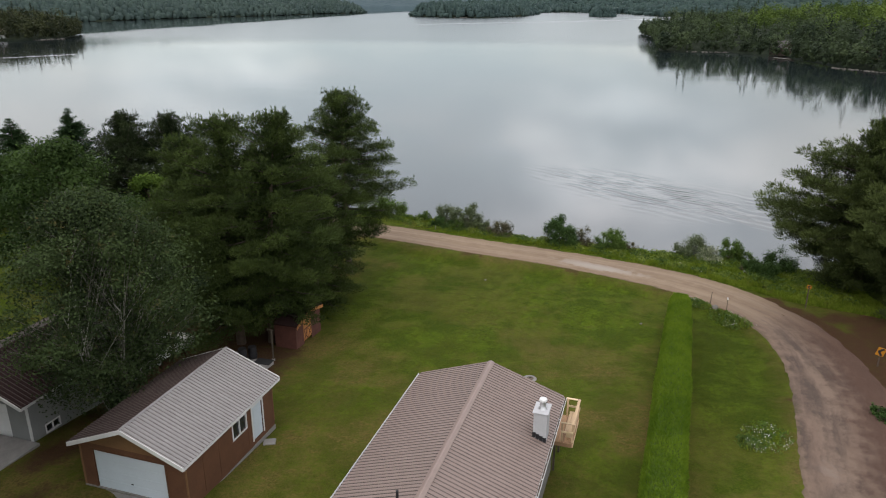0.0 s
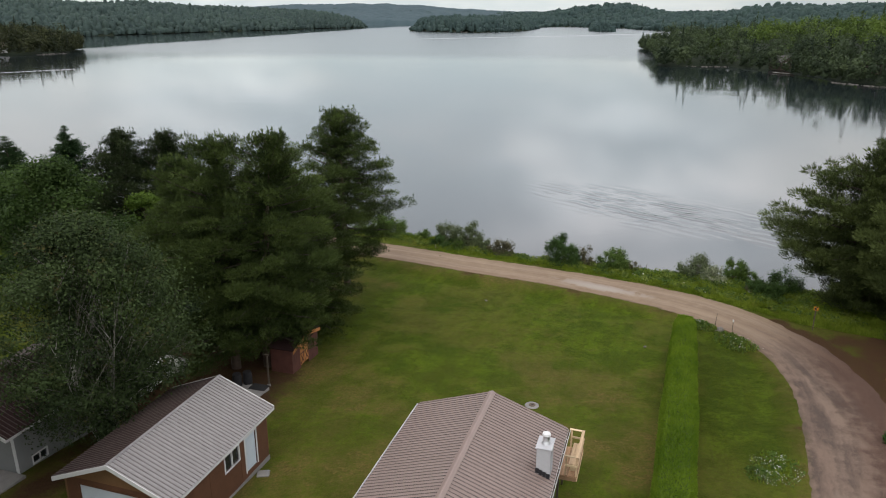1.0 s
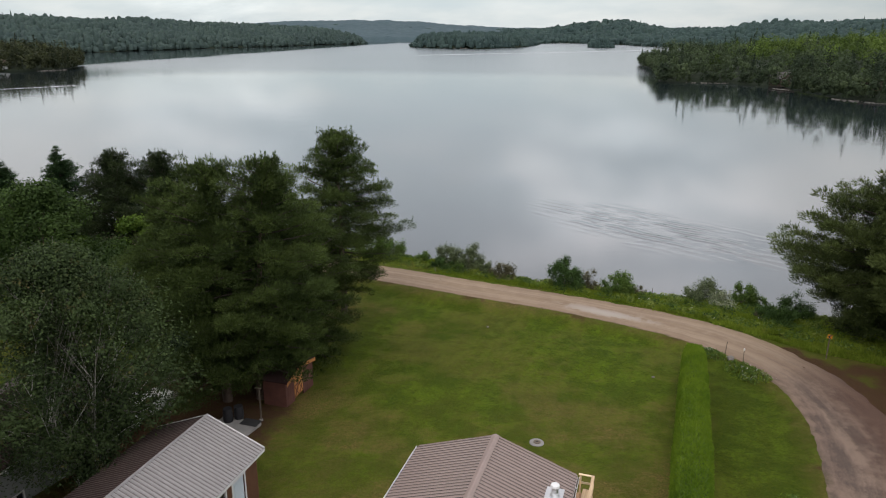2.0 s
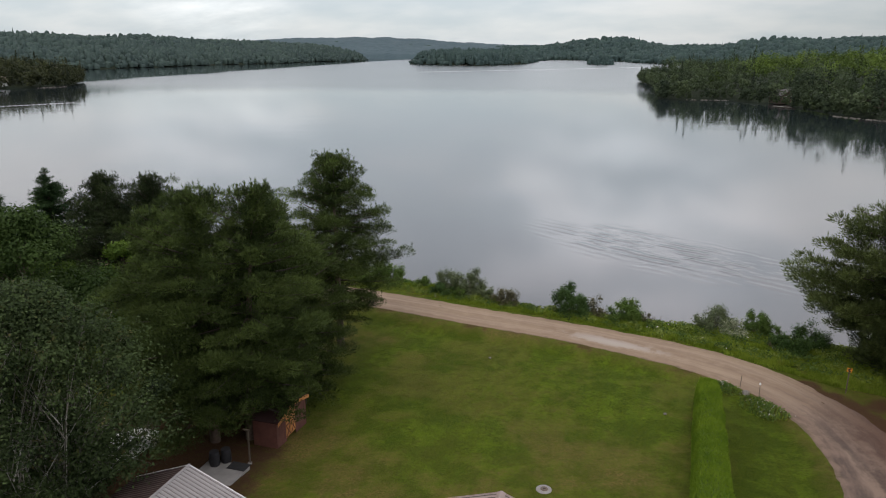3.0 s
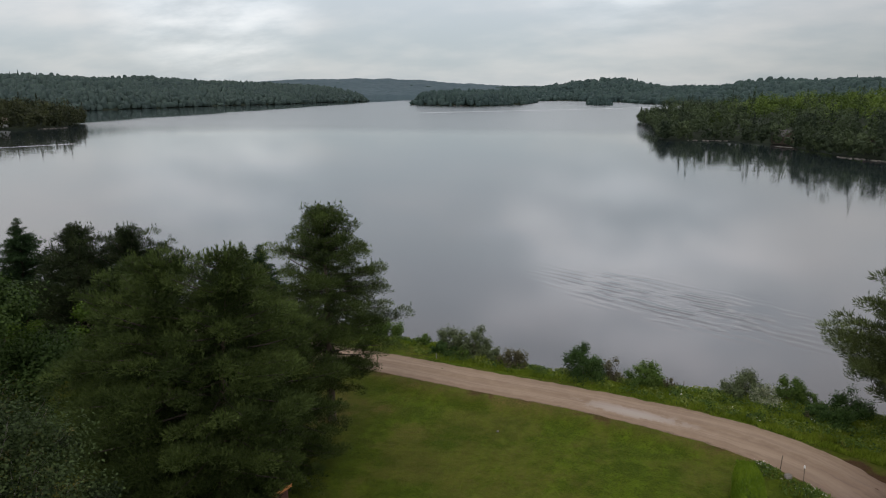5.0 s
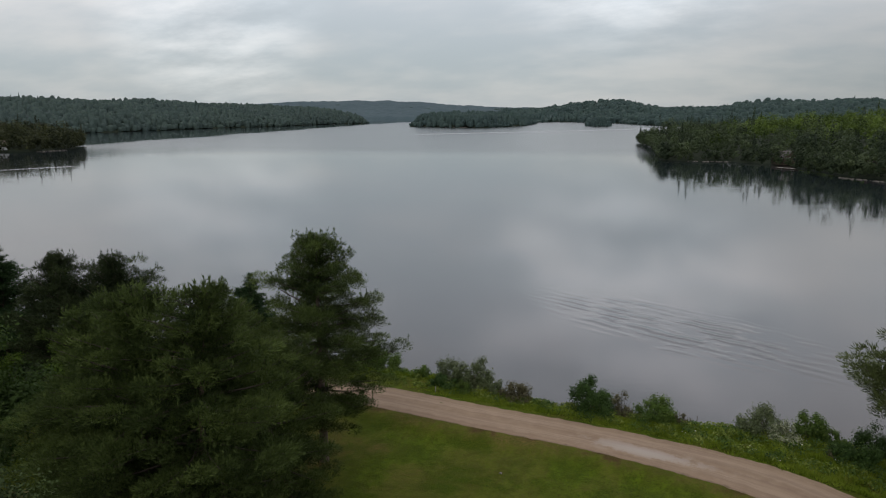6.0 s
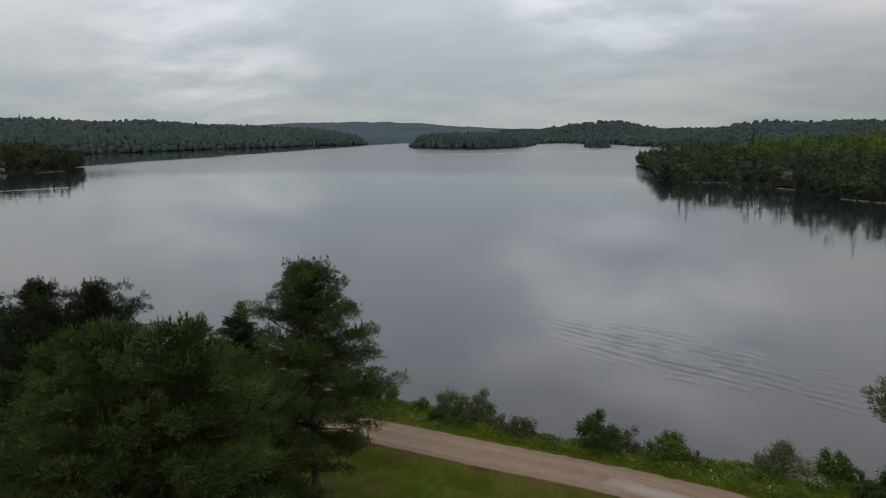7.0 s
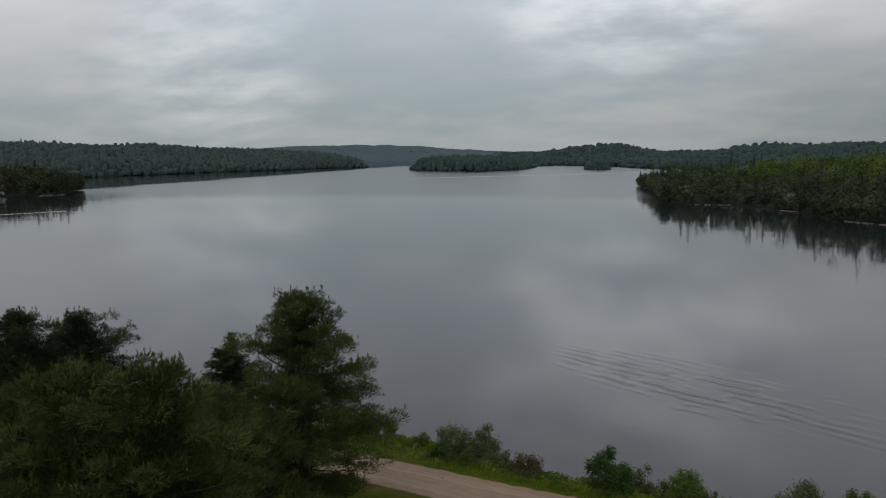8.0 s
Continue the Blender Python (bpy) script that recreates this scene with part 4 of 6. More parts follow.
plant("red_pine_tree", dark_pine, -29.6, 67.8, 130, "dark needled red pine near the shore", "pine", "dark pines near the shore", (1, 1, 0.905))
plant("spruce_tree", fir, -41.6, 71.7, 0, "pointed dark green spruce near the shore", "spruce", "spruces near the shore", (1.25, 1.25, 0.99))
plant("spruce_tree", fir, -46.6, 69.6, 100, "pointed dark green spruce near the shore", "spruce", "spruces near the shore", (1.25, 1.25, 0.92))
plant("spruce_tree", fir, -18.5, 68.5, 200, "pointed dark green spruce behind the grove", "spruce", "spruces near the shore", (1.2, 1.2, 0.85))
BEND = "pines on the outside of the bend"
plant("white_pine_tree", bend_pine, 33.0, 57.6, 0, "spreading white pine on the outside of the bend", "pine", BEND)
plant("white_pine_tree", bend_pine, 34.6, 49.2, 110, "spreading white pine on the outside of the bend", "pine", BEND, (0.92, 0.92, 1.04))

birch = broadleaf_meshes(21, 12.9, 4.8, BIRCH_LEAF, BIRCH_BARK, 9, 74000, 0.072, 0.17, 18, 0.38, twig=TWIG, spread=(0.25, 0.9))
plant("birch_tree", birch, -17.9, 32.0, 0, "many-stemmed birch with pale limbs and grey-green leaves", "birch", size=(1, 1, 0.95))
maple = broadleaf_meshes(22, 12.4, 5.6, MAPLE_LEAF, BARK, 1, 34000, 0.12, 0.2, 44, 0.55)
plant("maple_tree", maple, -30.5, 50.5, 0, "round-headed dark green maple behind the birch", "maple", "maples behind the birch")
plant("maple_tree", maple, -37.0, 55.0, 120, "round-headed dark green maple behind the birch", "maple", "maples behind the birch", (0.9, 0.9, 0.85))
lime = broadleaf_meshes(23, 8.0, 3.4, LIME_LEAF, BARK, 1, 9000, 0.13, 0.15, 26, 0.5)
plant("young_tree", lime, -28.5, 60.0, 0, "small yellow-green broadleaf tree among the pines", "tree", "small broadleaf trees")
plant("young_tree", lime, -38.5, 64.0, 90, "small yellow-green broadleaf tree among the pines", "tree", "small broadleaf trees", (1.0, 1.0, 0.8))

# tall unseen trees, added out of view to shade the pale garage's yard
yard = broadleaf_meshes(24, 15.0, 6.0, MAPLE_LEAF, BARK, 1, 16000, 0.24, 0.16, 40, 0.5)
for x, y, turn in ((-22.5, 19.0, 40), (-29.0, 25.0, 160), (-18.5, 14.5, 250), (-26.5, 12.5, 300)):
    plant("unseen_yard_tree", yard, x, y, turn, "tall broadleaf tree added out of view to shade the garage yard", "tree", "trees over the yard")

# ---- shore shrubs, tall grass and flowers ----
def shrub_mesh(seed, H, R, leaf, n=1500, size=0.078, lobes=34):
    rng = np.random.RandomState(seed)
    cs, ns = [], []
    for k in range(lobes):
        th = rng.uniform(0, 6.28)
        up_ = rng.uniform(0.0, 0.93) ** 1.7
        rr = R * 0.88 * math.sqrt(rng.uniform(0.02, 1.0)) * math.sqrt(1 - 0.8 * up_ * up_)
        s = min(R, H) * rng.uniform(0.20, 0.38)
        c = np.array([rr * np.cos(th), rr * np.sin(th), H * up_])
        d = unit(rng.normal(size=(n // lobes, 3)))
        q = c + d * s * rng.uniform(0.2, 1.12, (len(d), 1)) * np.array([1, 1, 1.15])
        q[:, 2] = np.maximum(q[:, 2], 0.02)
        cs.append(q)
        ns.append(d + np.array([0, 0, 0.5]) + rng.normal(0, 0.4, d.shape))
    c, nn = np.concatenate(cs), np.concatenate(ns)
    v, f = leaves(rng, c, nn, rng.uniform(0.6, 1.4, len(c)) * size)
    return mesh_of("leafage", v, f, leaf)


def stems_mesh(seed, H, R, n=10):
    rng = np.random.RandomState(seed)
    st = []
    for _ in range(n):
        a = rng.uniform(0, 6.28)
        st.append(((0.06 * np.cos(a), 0.06 * np.sin(a), -0.05), (R * 0.7 * rng.rand() * np.cos(a), R * 0.7 * rng.rand() * np.sin(a), H * rng.uniform(0.5, 0.9)), 0.014, 0.004))
    return limbs("stemwork", st, BARK, 4)


def shrub(x, y, top, R, kind, seed, label, n=1500):
    z = ground_at(x, y)
    H, R = max(0.5, (top - z) * 0.92), R * 1.3
    ob = thing("shrub", pose(x, y, z - 0.03), label, "shrub", "shrubs along the bank")
    tagged(part("stemwork", stems_mesh(seed, H, R), BARK, ob), kind="stuff")
    tagged(part("leafage", shrub_mesh(seed, H, R, kind, int(n * 2.8)), kind, ob), kind="stuff")
    return ob


GREEN = "leafy green shrub on the grassy lake bank"
PALE = "greyish half-bare shrub on the lake bank"
WILLOW = "grey-green willow shrub on the lake bank"
for row in ((-8.6, 75.0, 1.24, 1.5, SHRUB_LEAF, 1, GREEN, 2200), (-10.8, 76.0, 1.64, 1.8, SHRUB_LEAF, 2, GREEN, 2400), (-5.0, 73.6, 0.19, 0.8, SHRUB_LEAF, 3, GREEN, 700),
            (-2.4, 72.4, 1.14, 1.4, GREY_LEAF, 4, WILLOW, 2800), (-0.1, 71.4, 1.84, 1.35, GREY_LEAF, 5, WILLOW, 3000), (-2.9, 71.0, 0.29, 1.0, LOW_LEAF, 6, "dark green low shrub before the willows", 1500),
            (-1.1, 70.0, 0.29, 0.6, SHRUB_LEAF, 7, GREEN, 500), (1.4, 70.0, 0.39, 0.75, GREY_LEAF, 8, WILLOW, 700), (3.2, 68.6, 0.74, 1.2, DRY_LEAF, 9, PALE, 1100),
            (8.9, 66.8, 2.04, 1.45, LOW_LEAF, 10, "dense dark green shrub on the lake bank", 4200), (11.3, 66.5, 1.69, 0.9, DRY_LEAF, 11, PALE, 650), (13.6, 65.3, 1.19, 1.3, SHRUB_LEAF, 12, GREEN, 2300),
            (15.5, 64.6, 0.34, 0.6, DRY_LEAF, 13, PALE, 160), (20.9, 63.9, 1.19, 1.6, GREY_LEAF, 14, WILLOW, 2800), (22.1, 62.4, 0.59, 1.0, PALE_FLOWER, 15, "shrub dotted with white blossom on the lake bank", 900),
            (24.1, 63.1, 1.54, 1.05, SHRUB_LEAF, 16, GREEN, 2200), (25.3, 62.2, 0.49, 0.85, SHRUB_LEAF, 17, GREEN, 1100), (25.2, 59.9, 0.25, 1.15, LOW_LEAF, 18, "dark green low shrub beside the road", 2200),
            (26.5, 59.7, 0.15, 1.0, LOW_LEAF, 19, "dark green low shrub beside the road", 1700), (24.3, 59.9, -0.35, 0.4, DRY_LEAF, 20, "small browned shrub beside the road", 300),
            (28.2, 61.6, 0.90, 1.3, LOW_LEAF, 21, "dark green low shrub under the pine", 1800)):
    shrub(*row[:7], n=row[7])
shrub(22.7, 34.9, ground_at(22.7, 34.9) + 0.55, 0.40, LOW_LEAF, 22, "small dark weed clump at the road's edge", 160)
shrub(22.6, 34.1, ground_at(22.6, 34.1) + 0.40, 0.33, LOW_LEAF, 23, "small dark weed clump at the road's edge", 120)


def lane_y(x):
    return np.interp(x, LANE[:12, 0], LANE[:12, 1])


def bank_grass():
    """Short on the mown verge, ankle-high along the road, taller and ragged towards the bend."""
    rng = np.random.RandomState(41)
    n = 150000
    x = rng.uniform(-16, 33, n)
    lo = lane_y(np.minimum(x, 18)) + 1.8 - 0.6 * np.maximum(x - 18, 0)
    hi = np.interp(x, CREST[:, 0], CREST[:, 1]) + 2.6
    y = lo + (hi - lo) * rng.uniform(0, 1, n)
    off = seg_dist(x, y, LANE_FINE) - 2.35 - 0.22 * waves(x, y, 1.5, 2)
    past = y - np.interp(x, CREST[:, 0], CREST[:, 1])
    verge = 1 - step(x, -6.0, -2.5)
    edge = np.clip(off / 0.7, 0, 1)
    clump = np.clip(0.55 + 0.45 * waves(x, y, 2.6, 14), 0.1, 1.2)
    keep = (off > 0) & (y < hi) & (rng.rand(n) < np.clip(edge, 0.2, 1) * (1 - 0.75 * verge * (past < -0.8)))
    x, y, clump, edge, verge, past = (k[keep] for k in (x, y, clump, edge, verge, past))
    c = np.stack([x, y, height(x, y) - 0.02], 1)
    tall = 0.10 + 0.22 * clump * edge + 0.16 * clump * step(x, 12, 20)
    tall = tall * (1 - 0.7 * verge * (past < -0.8)) * (1 - 0.25 * step(past, 0, 2))
    L = tall * rng.uniform(0.6, 1.35, len(x))
    d = np.stack([rng.normal(0, 0.35, len(x)), rng.normal(0, 0.35, len(x)), np.ones(len(x))], 1)
    v, f = blades(rng, c, d, L, rng.uniform(0.05, 0.11, len(x)))
    return mesh_of("tall_grass", v, f, TALL_GRASS)


single("tall_grass", bank_grass(), TALL_GRASS, Matrix(), "unmown tall green grass and weeds on the lake bank", "grass", kind="stuff")


def weeds(name, seed, n, leaf, label, size, height_of, thin, category):
    rng = np.random.RandomState(seed)
    x = rng.uniform(-8, 31, n)
    lo = lane_y(np.minimum(x, 18)) + 2.8 - 0.5 * np.maximum(x - 18, 0)
    hi = np.interp(x, CREST[:, 0], CREST[:, 1]) + 2.2
    y = lo + (hi - lo) * rng.uniform(0, 1, n) ** 0.8
    lush = 0.25 + 0.75 * np.maximum(step(x, 10, 17), step(y - hi, -2.6, -1.6))
    k = (waves(x, y, 3.1, seed) > thin) & (seg_dist(x, y, LANE_FINE) > 2.7) & (rng.rand(n) < lush)
    x, y = x[k], y[k]
    m = height_of[2]
    c = np.stack([np.repeat(x, m), np.repeat(y, m), np.repeat(height(x, y), m)], 1)
    c += rng.normal(0, 1, c.shape) * np.array([0.16, 0.16, 0.0])
    c[:, 2] += rng.uniform(height_of[0], height_of[1], len(c))
    nn = rng.normal(0, 0.6, c.shape) + np.array([0, -0.2, 0.8])
    v, f = leaves(rng, c, nn, rng.uniform(0.6, 1.4, len(c)) * size)
    single(name, mesh_of(name, v, f, leaf), leaf, Matrix(), label, category, kind="stuff")


weeds("weeds", 51, 6000, SHRUB_LEAF, "broad-leaved green weeds on the lake bank", 0.08, (0.05, 0.42, 6), -0.1, "weeds")
weeds("tall_weeds", 53, 1000, LOW_LEAF, "clumps of dark tall weeds on the lake bank", 0.09, (0.08, 0.55, 9), 0.22, "weeds")
weeds("pale_weeds", 54, 2600, LIME_WEED, "pale yellow-green weeds on the lake bank", 0.085, (0.08, 0.50, 8), 0.05, "weeds")
weeds("wildflowers", 52, 150, PETAL, "white wildflowers among the bank's tall grass", 0.035, (0.35, 0.55, 4), 0.15, "wildflowers")


# ---- woods on the far shores ----
CLEARINGS = ((149, 366, 3), (155, 377, 4), (149, 297, 5))


def forest(name, key, seed, gap, tall, tris, size, leaf, label, conifer, view=0.74, deep=1e9, edge=0.8, far=4000, bright=None, uneven=0.17, brink=0.42, row=False, near=0, west=-9e9, east=9e9):
    """Trees scattered over a far land: broadleaf crowns of several rounded lobes, conifers in ragged tiers."""
    rng = np.random.RandomState(seed)
    poly = LANDS[key][0]
    x0, y0 = poly.min(0)
    x1, y1 = poly.max(0)
    gx, gy = np.meshgrid(np.arange(max(x0, west), min(x1, east), gap), np.arange(max(y0, near), min(y1, far), gap))
    x = gx.ravel() + rng.uniform(-0.9, 0.9, gx.size) * gap
    y = gy.ravel() + rng.uniform(-0.9, 0.9, gx.size) * gap
    if row:
        # a close line of trees along the water
        for i in range(len(poly)):
            p, q = poly[i], poly[(i + 1) % len(poly)]
            d = q - p
            l = math.hypot(*d)
            u = np.arange(2, l - 1, 2.8) / l
            inn = np.array([-d[1], d[0]]) / l
            if not inside(np.array([(p + q)[0] / 2 + inn[0]]), np.array([(p + q)[1] / 2 + inn[1]]), poly)[0]:
                inn = -inn
            off = rng.uniform(1.2, 3.6, len(u))
            x = np.concatenate([x, p[0] + d[0] * u + inn[0] * off])
            y = np.concatenate([y, p[1] + d[1] * u + inn[1] * off])
    k = (np.abs(x) < view * y + 30) & (rng.rand(len(x)) > 0.12)
    x, y = x[k], y[k]
    k = inside(x, y, poly)
    x, y = x[k], y[k]
    d = seg_dist(x, y, poly, True)
    k = (d > edge) & (d < deep)
    for cx, cy, cr in CLEARINGS:
        k &= np.hypot(x - cx, y - cy) > cr
    if bright is not None:
        pick = (waves(x, y, 60, 77) + (d - 62) / 40 > 0.3)
        k &= pick if bright else ~pick
    x, y, d = x[k], y[k], d[k]
    z = height(x, y)
    n = len(x)
    H = rng.uniform(tall[0], tall[1], n) * (brink + (1 - brink) * np.clip(d / 16, 0, 1)) * np.clip(rng.normal(1, uneven, n), 0.5, 1.45)
    con = rng.rand(n) < conifer
    H = np.where(con, H * 1.06, H * 0.94)
    R = np.where(con, H * rng.uniform(0.15, 0.23, n), H * rng.uniform(0.30, 0.46, n))
    # lobes of the broadleaf crowns
    nl = 9
    la, lz = rng.uniform(0, 6.283, (n, nl)), rng.uniform(-0.85, 1.0, (n, nl))
    lr = np.sqrt(1 - lz ** 2 * 0.9) * rng.uniform(0.45, 0.8, (n, nl))
    which = rng.randint(0, nl, (n, tris))
    pick = lambda m: np.take_along_axis(m, which, 1)
    dirs = unit(rng.normal(size=(n * tris, 3)) + np.array([0, 0, 0.25])).reshape(n, tris, 3)
    ls = pick(rng.uniform(0.30, 0.52, (n, nl))) * rng.uniform(0.75, 1.08, (n, tris))
    bx = pick(lr * np.cos(la)) + dirs[:, :, 0] * ls
    by = pick(lr * np.sin(la)) + dirs[:, :, 1] * ls
    bz = 0.50 + 0.36 * pick(lz) + dirs[:, :, 2] * ls * 0.32
    # tiers of the conifers
    u = rng.uniform(0, 1, (n, tris)) ** 1.15
    a = rng.uniform(0, 6.283, (n, tris))
    tier = 1 - 0.45 * np.mod(u * 9 + x[:, None], 1)
    rr = (1 - u) ** 0.75 * tier * rng.uniform(0.65, 1.12, (n, tris)) * (1 + 0.22 * np.sin(2 * a + y[:, None]))
    is_con = con[:, None]
    ox = np.where(is_con, rr * np.cos(a), bx) * R[:, None]
    oy = np.where(is_con, rr * np.sin(a), by) * R[:, None]
    oz = np.where(is_con, 0.06 + 0.94 * u, bz) * H[:, None]
    c = np.stack([x[:, None] + ox, y[:, None] + oy, z[:, None] + oz], 2).reshape(-1, 3)
    nn = np.where(is_con[:, :, None], np.stack([np.cos(a), np.sin(a), np.full(a.shape, 0.8)], 2), dirs + np.array([0, 0, 0.25])).reshape(-1, 3) + rng.normal(0, 0.20, (n * tris, 3))
    s = (np.where(con, 0.75, 1.0)[:, None] * rng.uniform(0.6, 1.35, (n, tris))).ravel()[:, None] * size
    t1 = unit(np.cross(unit(nn), unit(rng.normal(size=nn.shape))))
    t2 = np.cross(unit(nn), t1)
    v = np.stack([c - t1 * s, c + t1 * s * 0.8 - t2 * s * 0.7, c + t2 * s], 1).reshape(-1, 3)
    me = mesh_of(name, v, np.arange(len(v)).reshape(-1, 3), leaf)
    shade = np.where(con, rng.uniform(0.0, 0.35, n), np.clip(0.72 * rng.beta(0.7, 0.8, n) + 0.22 + 0.30 * waves(x, y, 26, seed), 0, 1))
    tone = me.attributes.new("tone", "FLOAT", "POINT")
    own = np.clip(shade[:, None] + rng.uniform(-0.06, 0.06, (n, tris)), 0, 1)
    tone.data.foreach_set("value", np.repeat(own.ravel(), 3).astype(np.float32))
    single(name, me, leaf, Matrix(), label, "forest", kind="stuff")


def crowns(name, key, seed, gap, tall, leaf, label, conifer, view=0.68, deep=1e9, near=0, far=4000, west=-9e9, east=9e9, wide=1.0, back=0.3):
    """A far wood tree by tree: each a closed, uneven dome or cone."""
    rng = np.random.RandomState(seed)
    poly = LANDS[key][0]
    x0, y0 = np.maximum(poly.min(0), (west, near))
    x1, y1 = np.minimum(poly.max(0), (east, far))
    gx, gy = np.meshgrid(np.arange(x0, x1, gap), np.arange(y0, y1, gap))
    x = gx.ravel() + rng.uniform(-0.6, 0.6, gx.size) * gap
    y = gy.ravel() + rng.uniform(-0.6, 0.6, gx.size) * gap
    k = (np.abs(x) < view * y + 40) & inside(x, y, poly)
    x, y = x[k], y[k]
    d = seg_dist(x, y, poly, True)
    k = (d > back) & (d < deep)
    x, y, d = x[k], y[k], d[k]
    n = len(x)
    con = rng.rand(n) < conifer
    H = rng.uniform(tall[0], tall[1], n) * (0.40 + 0.60 * np.clip(d / 14, 0, 1)) * np.where(con, 1.12, 0.95) * np.clip(rng.normal(1, 0.15, n), 0.6, 1.4)
    R = np.where(con, rng.uniform(1.8, 3.0, n), rng.uniform(2.9, 5.2, n)) * wide
    z = height(x, y)
    m = 4
    ang = np.arange(m) * 2 * np.pi / m + rng.uniform(0, 6.28, (n, 1)) + rng.uniform(-0.35, 0.35, (n, m))
    rings = []
    for zc, zb, rc, rb in ((-0.05, -0.05, 1.0, 0.9), (0.32, 0.62, 0.72, 1.0), (0.68, 0.91, 0.34, 0.62)):
        rad = R[:, None] * np.where(con, rc, rb)[:, None] * rng.uniform(0.72, 1.25, (n, m))
        up_ = (H * np.where(con, zc, zb))[:, None] * rng.uniform(0.92, 1.08, (n, m))
        rings.append(np.stack([x[:, None] + rad * np.cos(ang), y[:, None] + rad * np.sin(ang), z[:, None] + up_], 2))
    tip = np.stack([x, y, z + H], 1)[:, None]
    v = np.concatenate(rings + [tip], 1)
    i = np.arange(m)
    j = (i + 1) % m
    tris = np.concatenate([np.stack([i, j, j + m], 1), np.stack([i, j + m, i + m], 1), np.stack([i + m, j + m, j + 2 * m], 1), np.stack([i + m, j + 2 * m, i + 2 * m], 1), np.stack([i + 2 * m, j + 2 * m, np.full(m, 3 * m)], 1)])
    f = (tris[None] + (np.arange(n) * (3 * m + 1))[:, None, None]).reshape(-1, 3)
    me = mesh_of(name, v.reshape(-1, 3), f, leaf, True)
    own = np.where(con, rng.uniform(0.0, 0.45, n), np.clip(0.5 + 0.25 * waves(x, y, 160, seed) + rng.normal(0, 0.17, n), 0, 1))
    set_tone(me, np.repeat(own, 3 * m + 1))
    single(name, me, leaf, Matrix(), label, "forest", kind="stuff")


def canopy(name, key, seed, gap, tall, leaf, label, view=0.66, deep=1e9, near=0, far=4000, west=-9e9, east=9e9, rough=0.34):
    """The closed roof of a far wood: a sheet of rounded crowns that comes down to the shore."""
    rng = np.random.RandomState(seed)
    poly = LANDS[key][0]
    x0, y0 = np.maximum(poly.min(0) - gap, (-view * far - 60, near))
    x1, y1 = np.minimum(poly.max(0) + gap, (view * far + 60, far))
    xs, ys = np.arange(x0, x1, gap), np.arange(y0, y1, gap)
    gx, gy = np.meshgrid(xs, ys)
    x = gx.ravel() + rng.uniform(-0.35, 0.35, gx.size) * gap
    y = gy.ravel() + rng.uniform(-0.35, 0.35, gx.size) * gap
    ins = inside(x, y, poly)
    seen = (np.abs(x) < view * y + 60) & (gx.ravel() > west) & (gx.ravel() < east)
    ins &= seen
    d = np.zeros(len(x))
    d[ins] = seg_dist(x[ins], y[ins], poly, True)
    z = np.full(len(x), WATER - 0.6)
    z[ins] = height(x[ins], y[ins]) + tall * (0.45 + 0.55 * step(d[ins], 0, 14)) * (1 - 0.6 * rough + rough * rng.rand(ins.sum()) ** 1.5)
    nx, ny = len(xs), len(ys)
    i = (np.arange(ny - 1)[:, None] * nx + np.arange(nx - 1)[None]).ravel()
    quads = np.stack([i, i + 1, i + nx + 1, i + nx], 1)
    keep = ins[quads].any(1) & seen[quads].all(1) & (d[quads].max(1) < deep)
    quads = quads[keep]
    used = np.unique(quads)
    back = np.zeros(len(x), int)
    back[used] = np.arange(len(used))
    me = mesh_of(name, np.stack([x, y, z], 1)[used], back[quads], leaf, True)
    set_tone(me, np.clip(0.5 + 0.35 * waves(x, y, 160, seed) + rng.normal(0, 0.22, len(x)), 0, 1)[used])
    single(name, me, leaf, Matrix(), label, "forest", kind="stuff")


forest("shore_forest", "point", 61, 7.6, (9, 17), 250, 0.51, FOREST_NEAR, "dark mixed forest along the wooded point", 0.28, 0.66, 50, bright=False, brink=0.62, row=True, uneven=0.26)
forest("tall_shore_trees", "point", 67, 7.5, (14, 20), 300, 0.50, FOREST_NEAR, "tall dark trees behind the stony shore", 0.2, 0.66, 26, near=285, far=362, brink=0.8, edge=3)
forest("broadleaf_forest", "point", 62, 8.4, (9, 15), 140, 0.70, FOREST_BRIGHT, "bright green broadleaf forest on the wooded point", 0.12, 0.66, 190, bright=True, uneven=0.24)
forest("spit_forest", "spit", 63, 6.0, (11, 17), 130, 0.72, FOREST_SPIT, "dark trees on the low rocky spit", 0.30, 0.72, 70, edge=1, row=True, brink=0.75)
crowns("island_forest", "island", 64, 5.4, (9, 15), FOREST_RIDGE_HAZED, "grey-green forest on the island", 0.16, deep=150)
crowns("islet_forest", "islet", 66, 3.4, (9, 15), FOREST_RIDGE_HAZED, "hazy conifers on a small islet", 0.75)
crowns("hillside_forest", "west", 74, 5.8, (9, 14.5), FOREST_MID_HAZED, "grey-green forest on the hill across the lake", 0.09, deep=150, wide=1.0)
crowns("hilltop_forest", "west", 69, 9.5, (10, 15), FOREST_MID_HAZED, "grey-green forest on top of the hill across the lake", 0.09, deep=470, back=145, wide=1.25)
crowns("ridge_forest", "north", 75, 13.0, (11, 18), FOREST_RIDGE_HAZED, "blue-green forest on the ridge behind the point", 0.08, far=2560, west=60, wide=1.9)
canopy("distant_forest", "north", 71, 13.0, 13.0, FOREST_FAR_HAZED, "hazy blue forest on the distant hills", near=2540, far=3700)
canopy("distant_forest", "north", 72, 11.0, 13.0, FOREST_FAR_HAZED, "hazy blue forest on the distant hills", near=1850, far=2570, east=80)


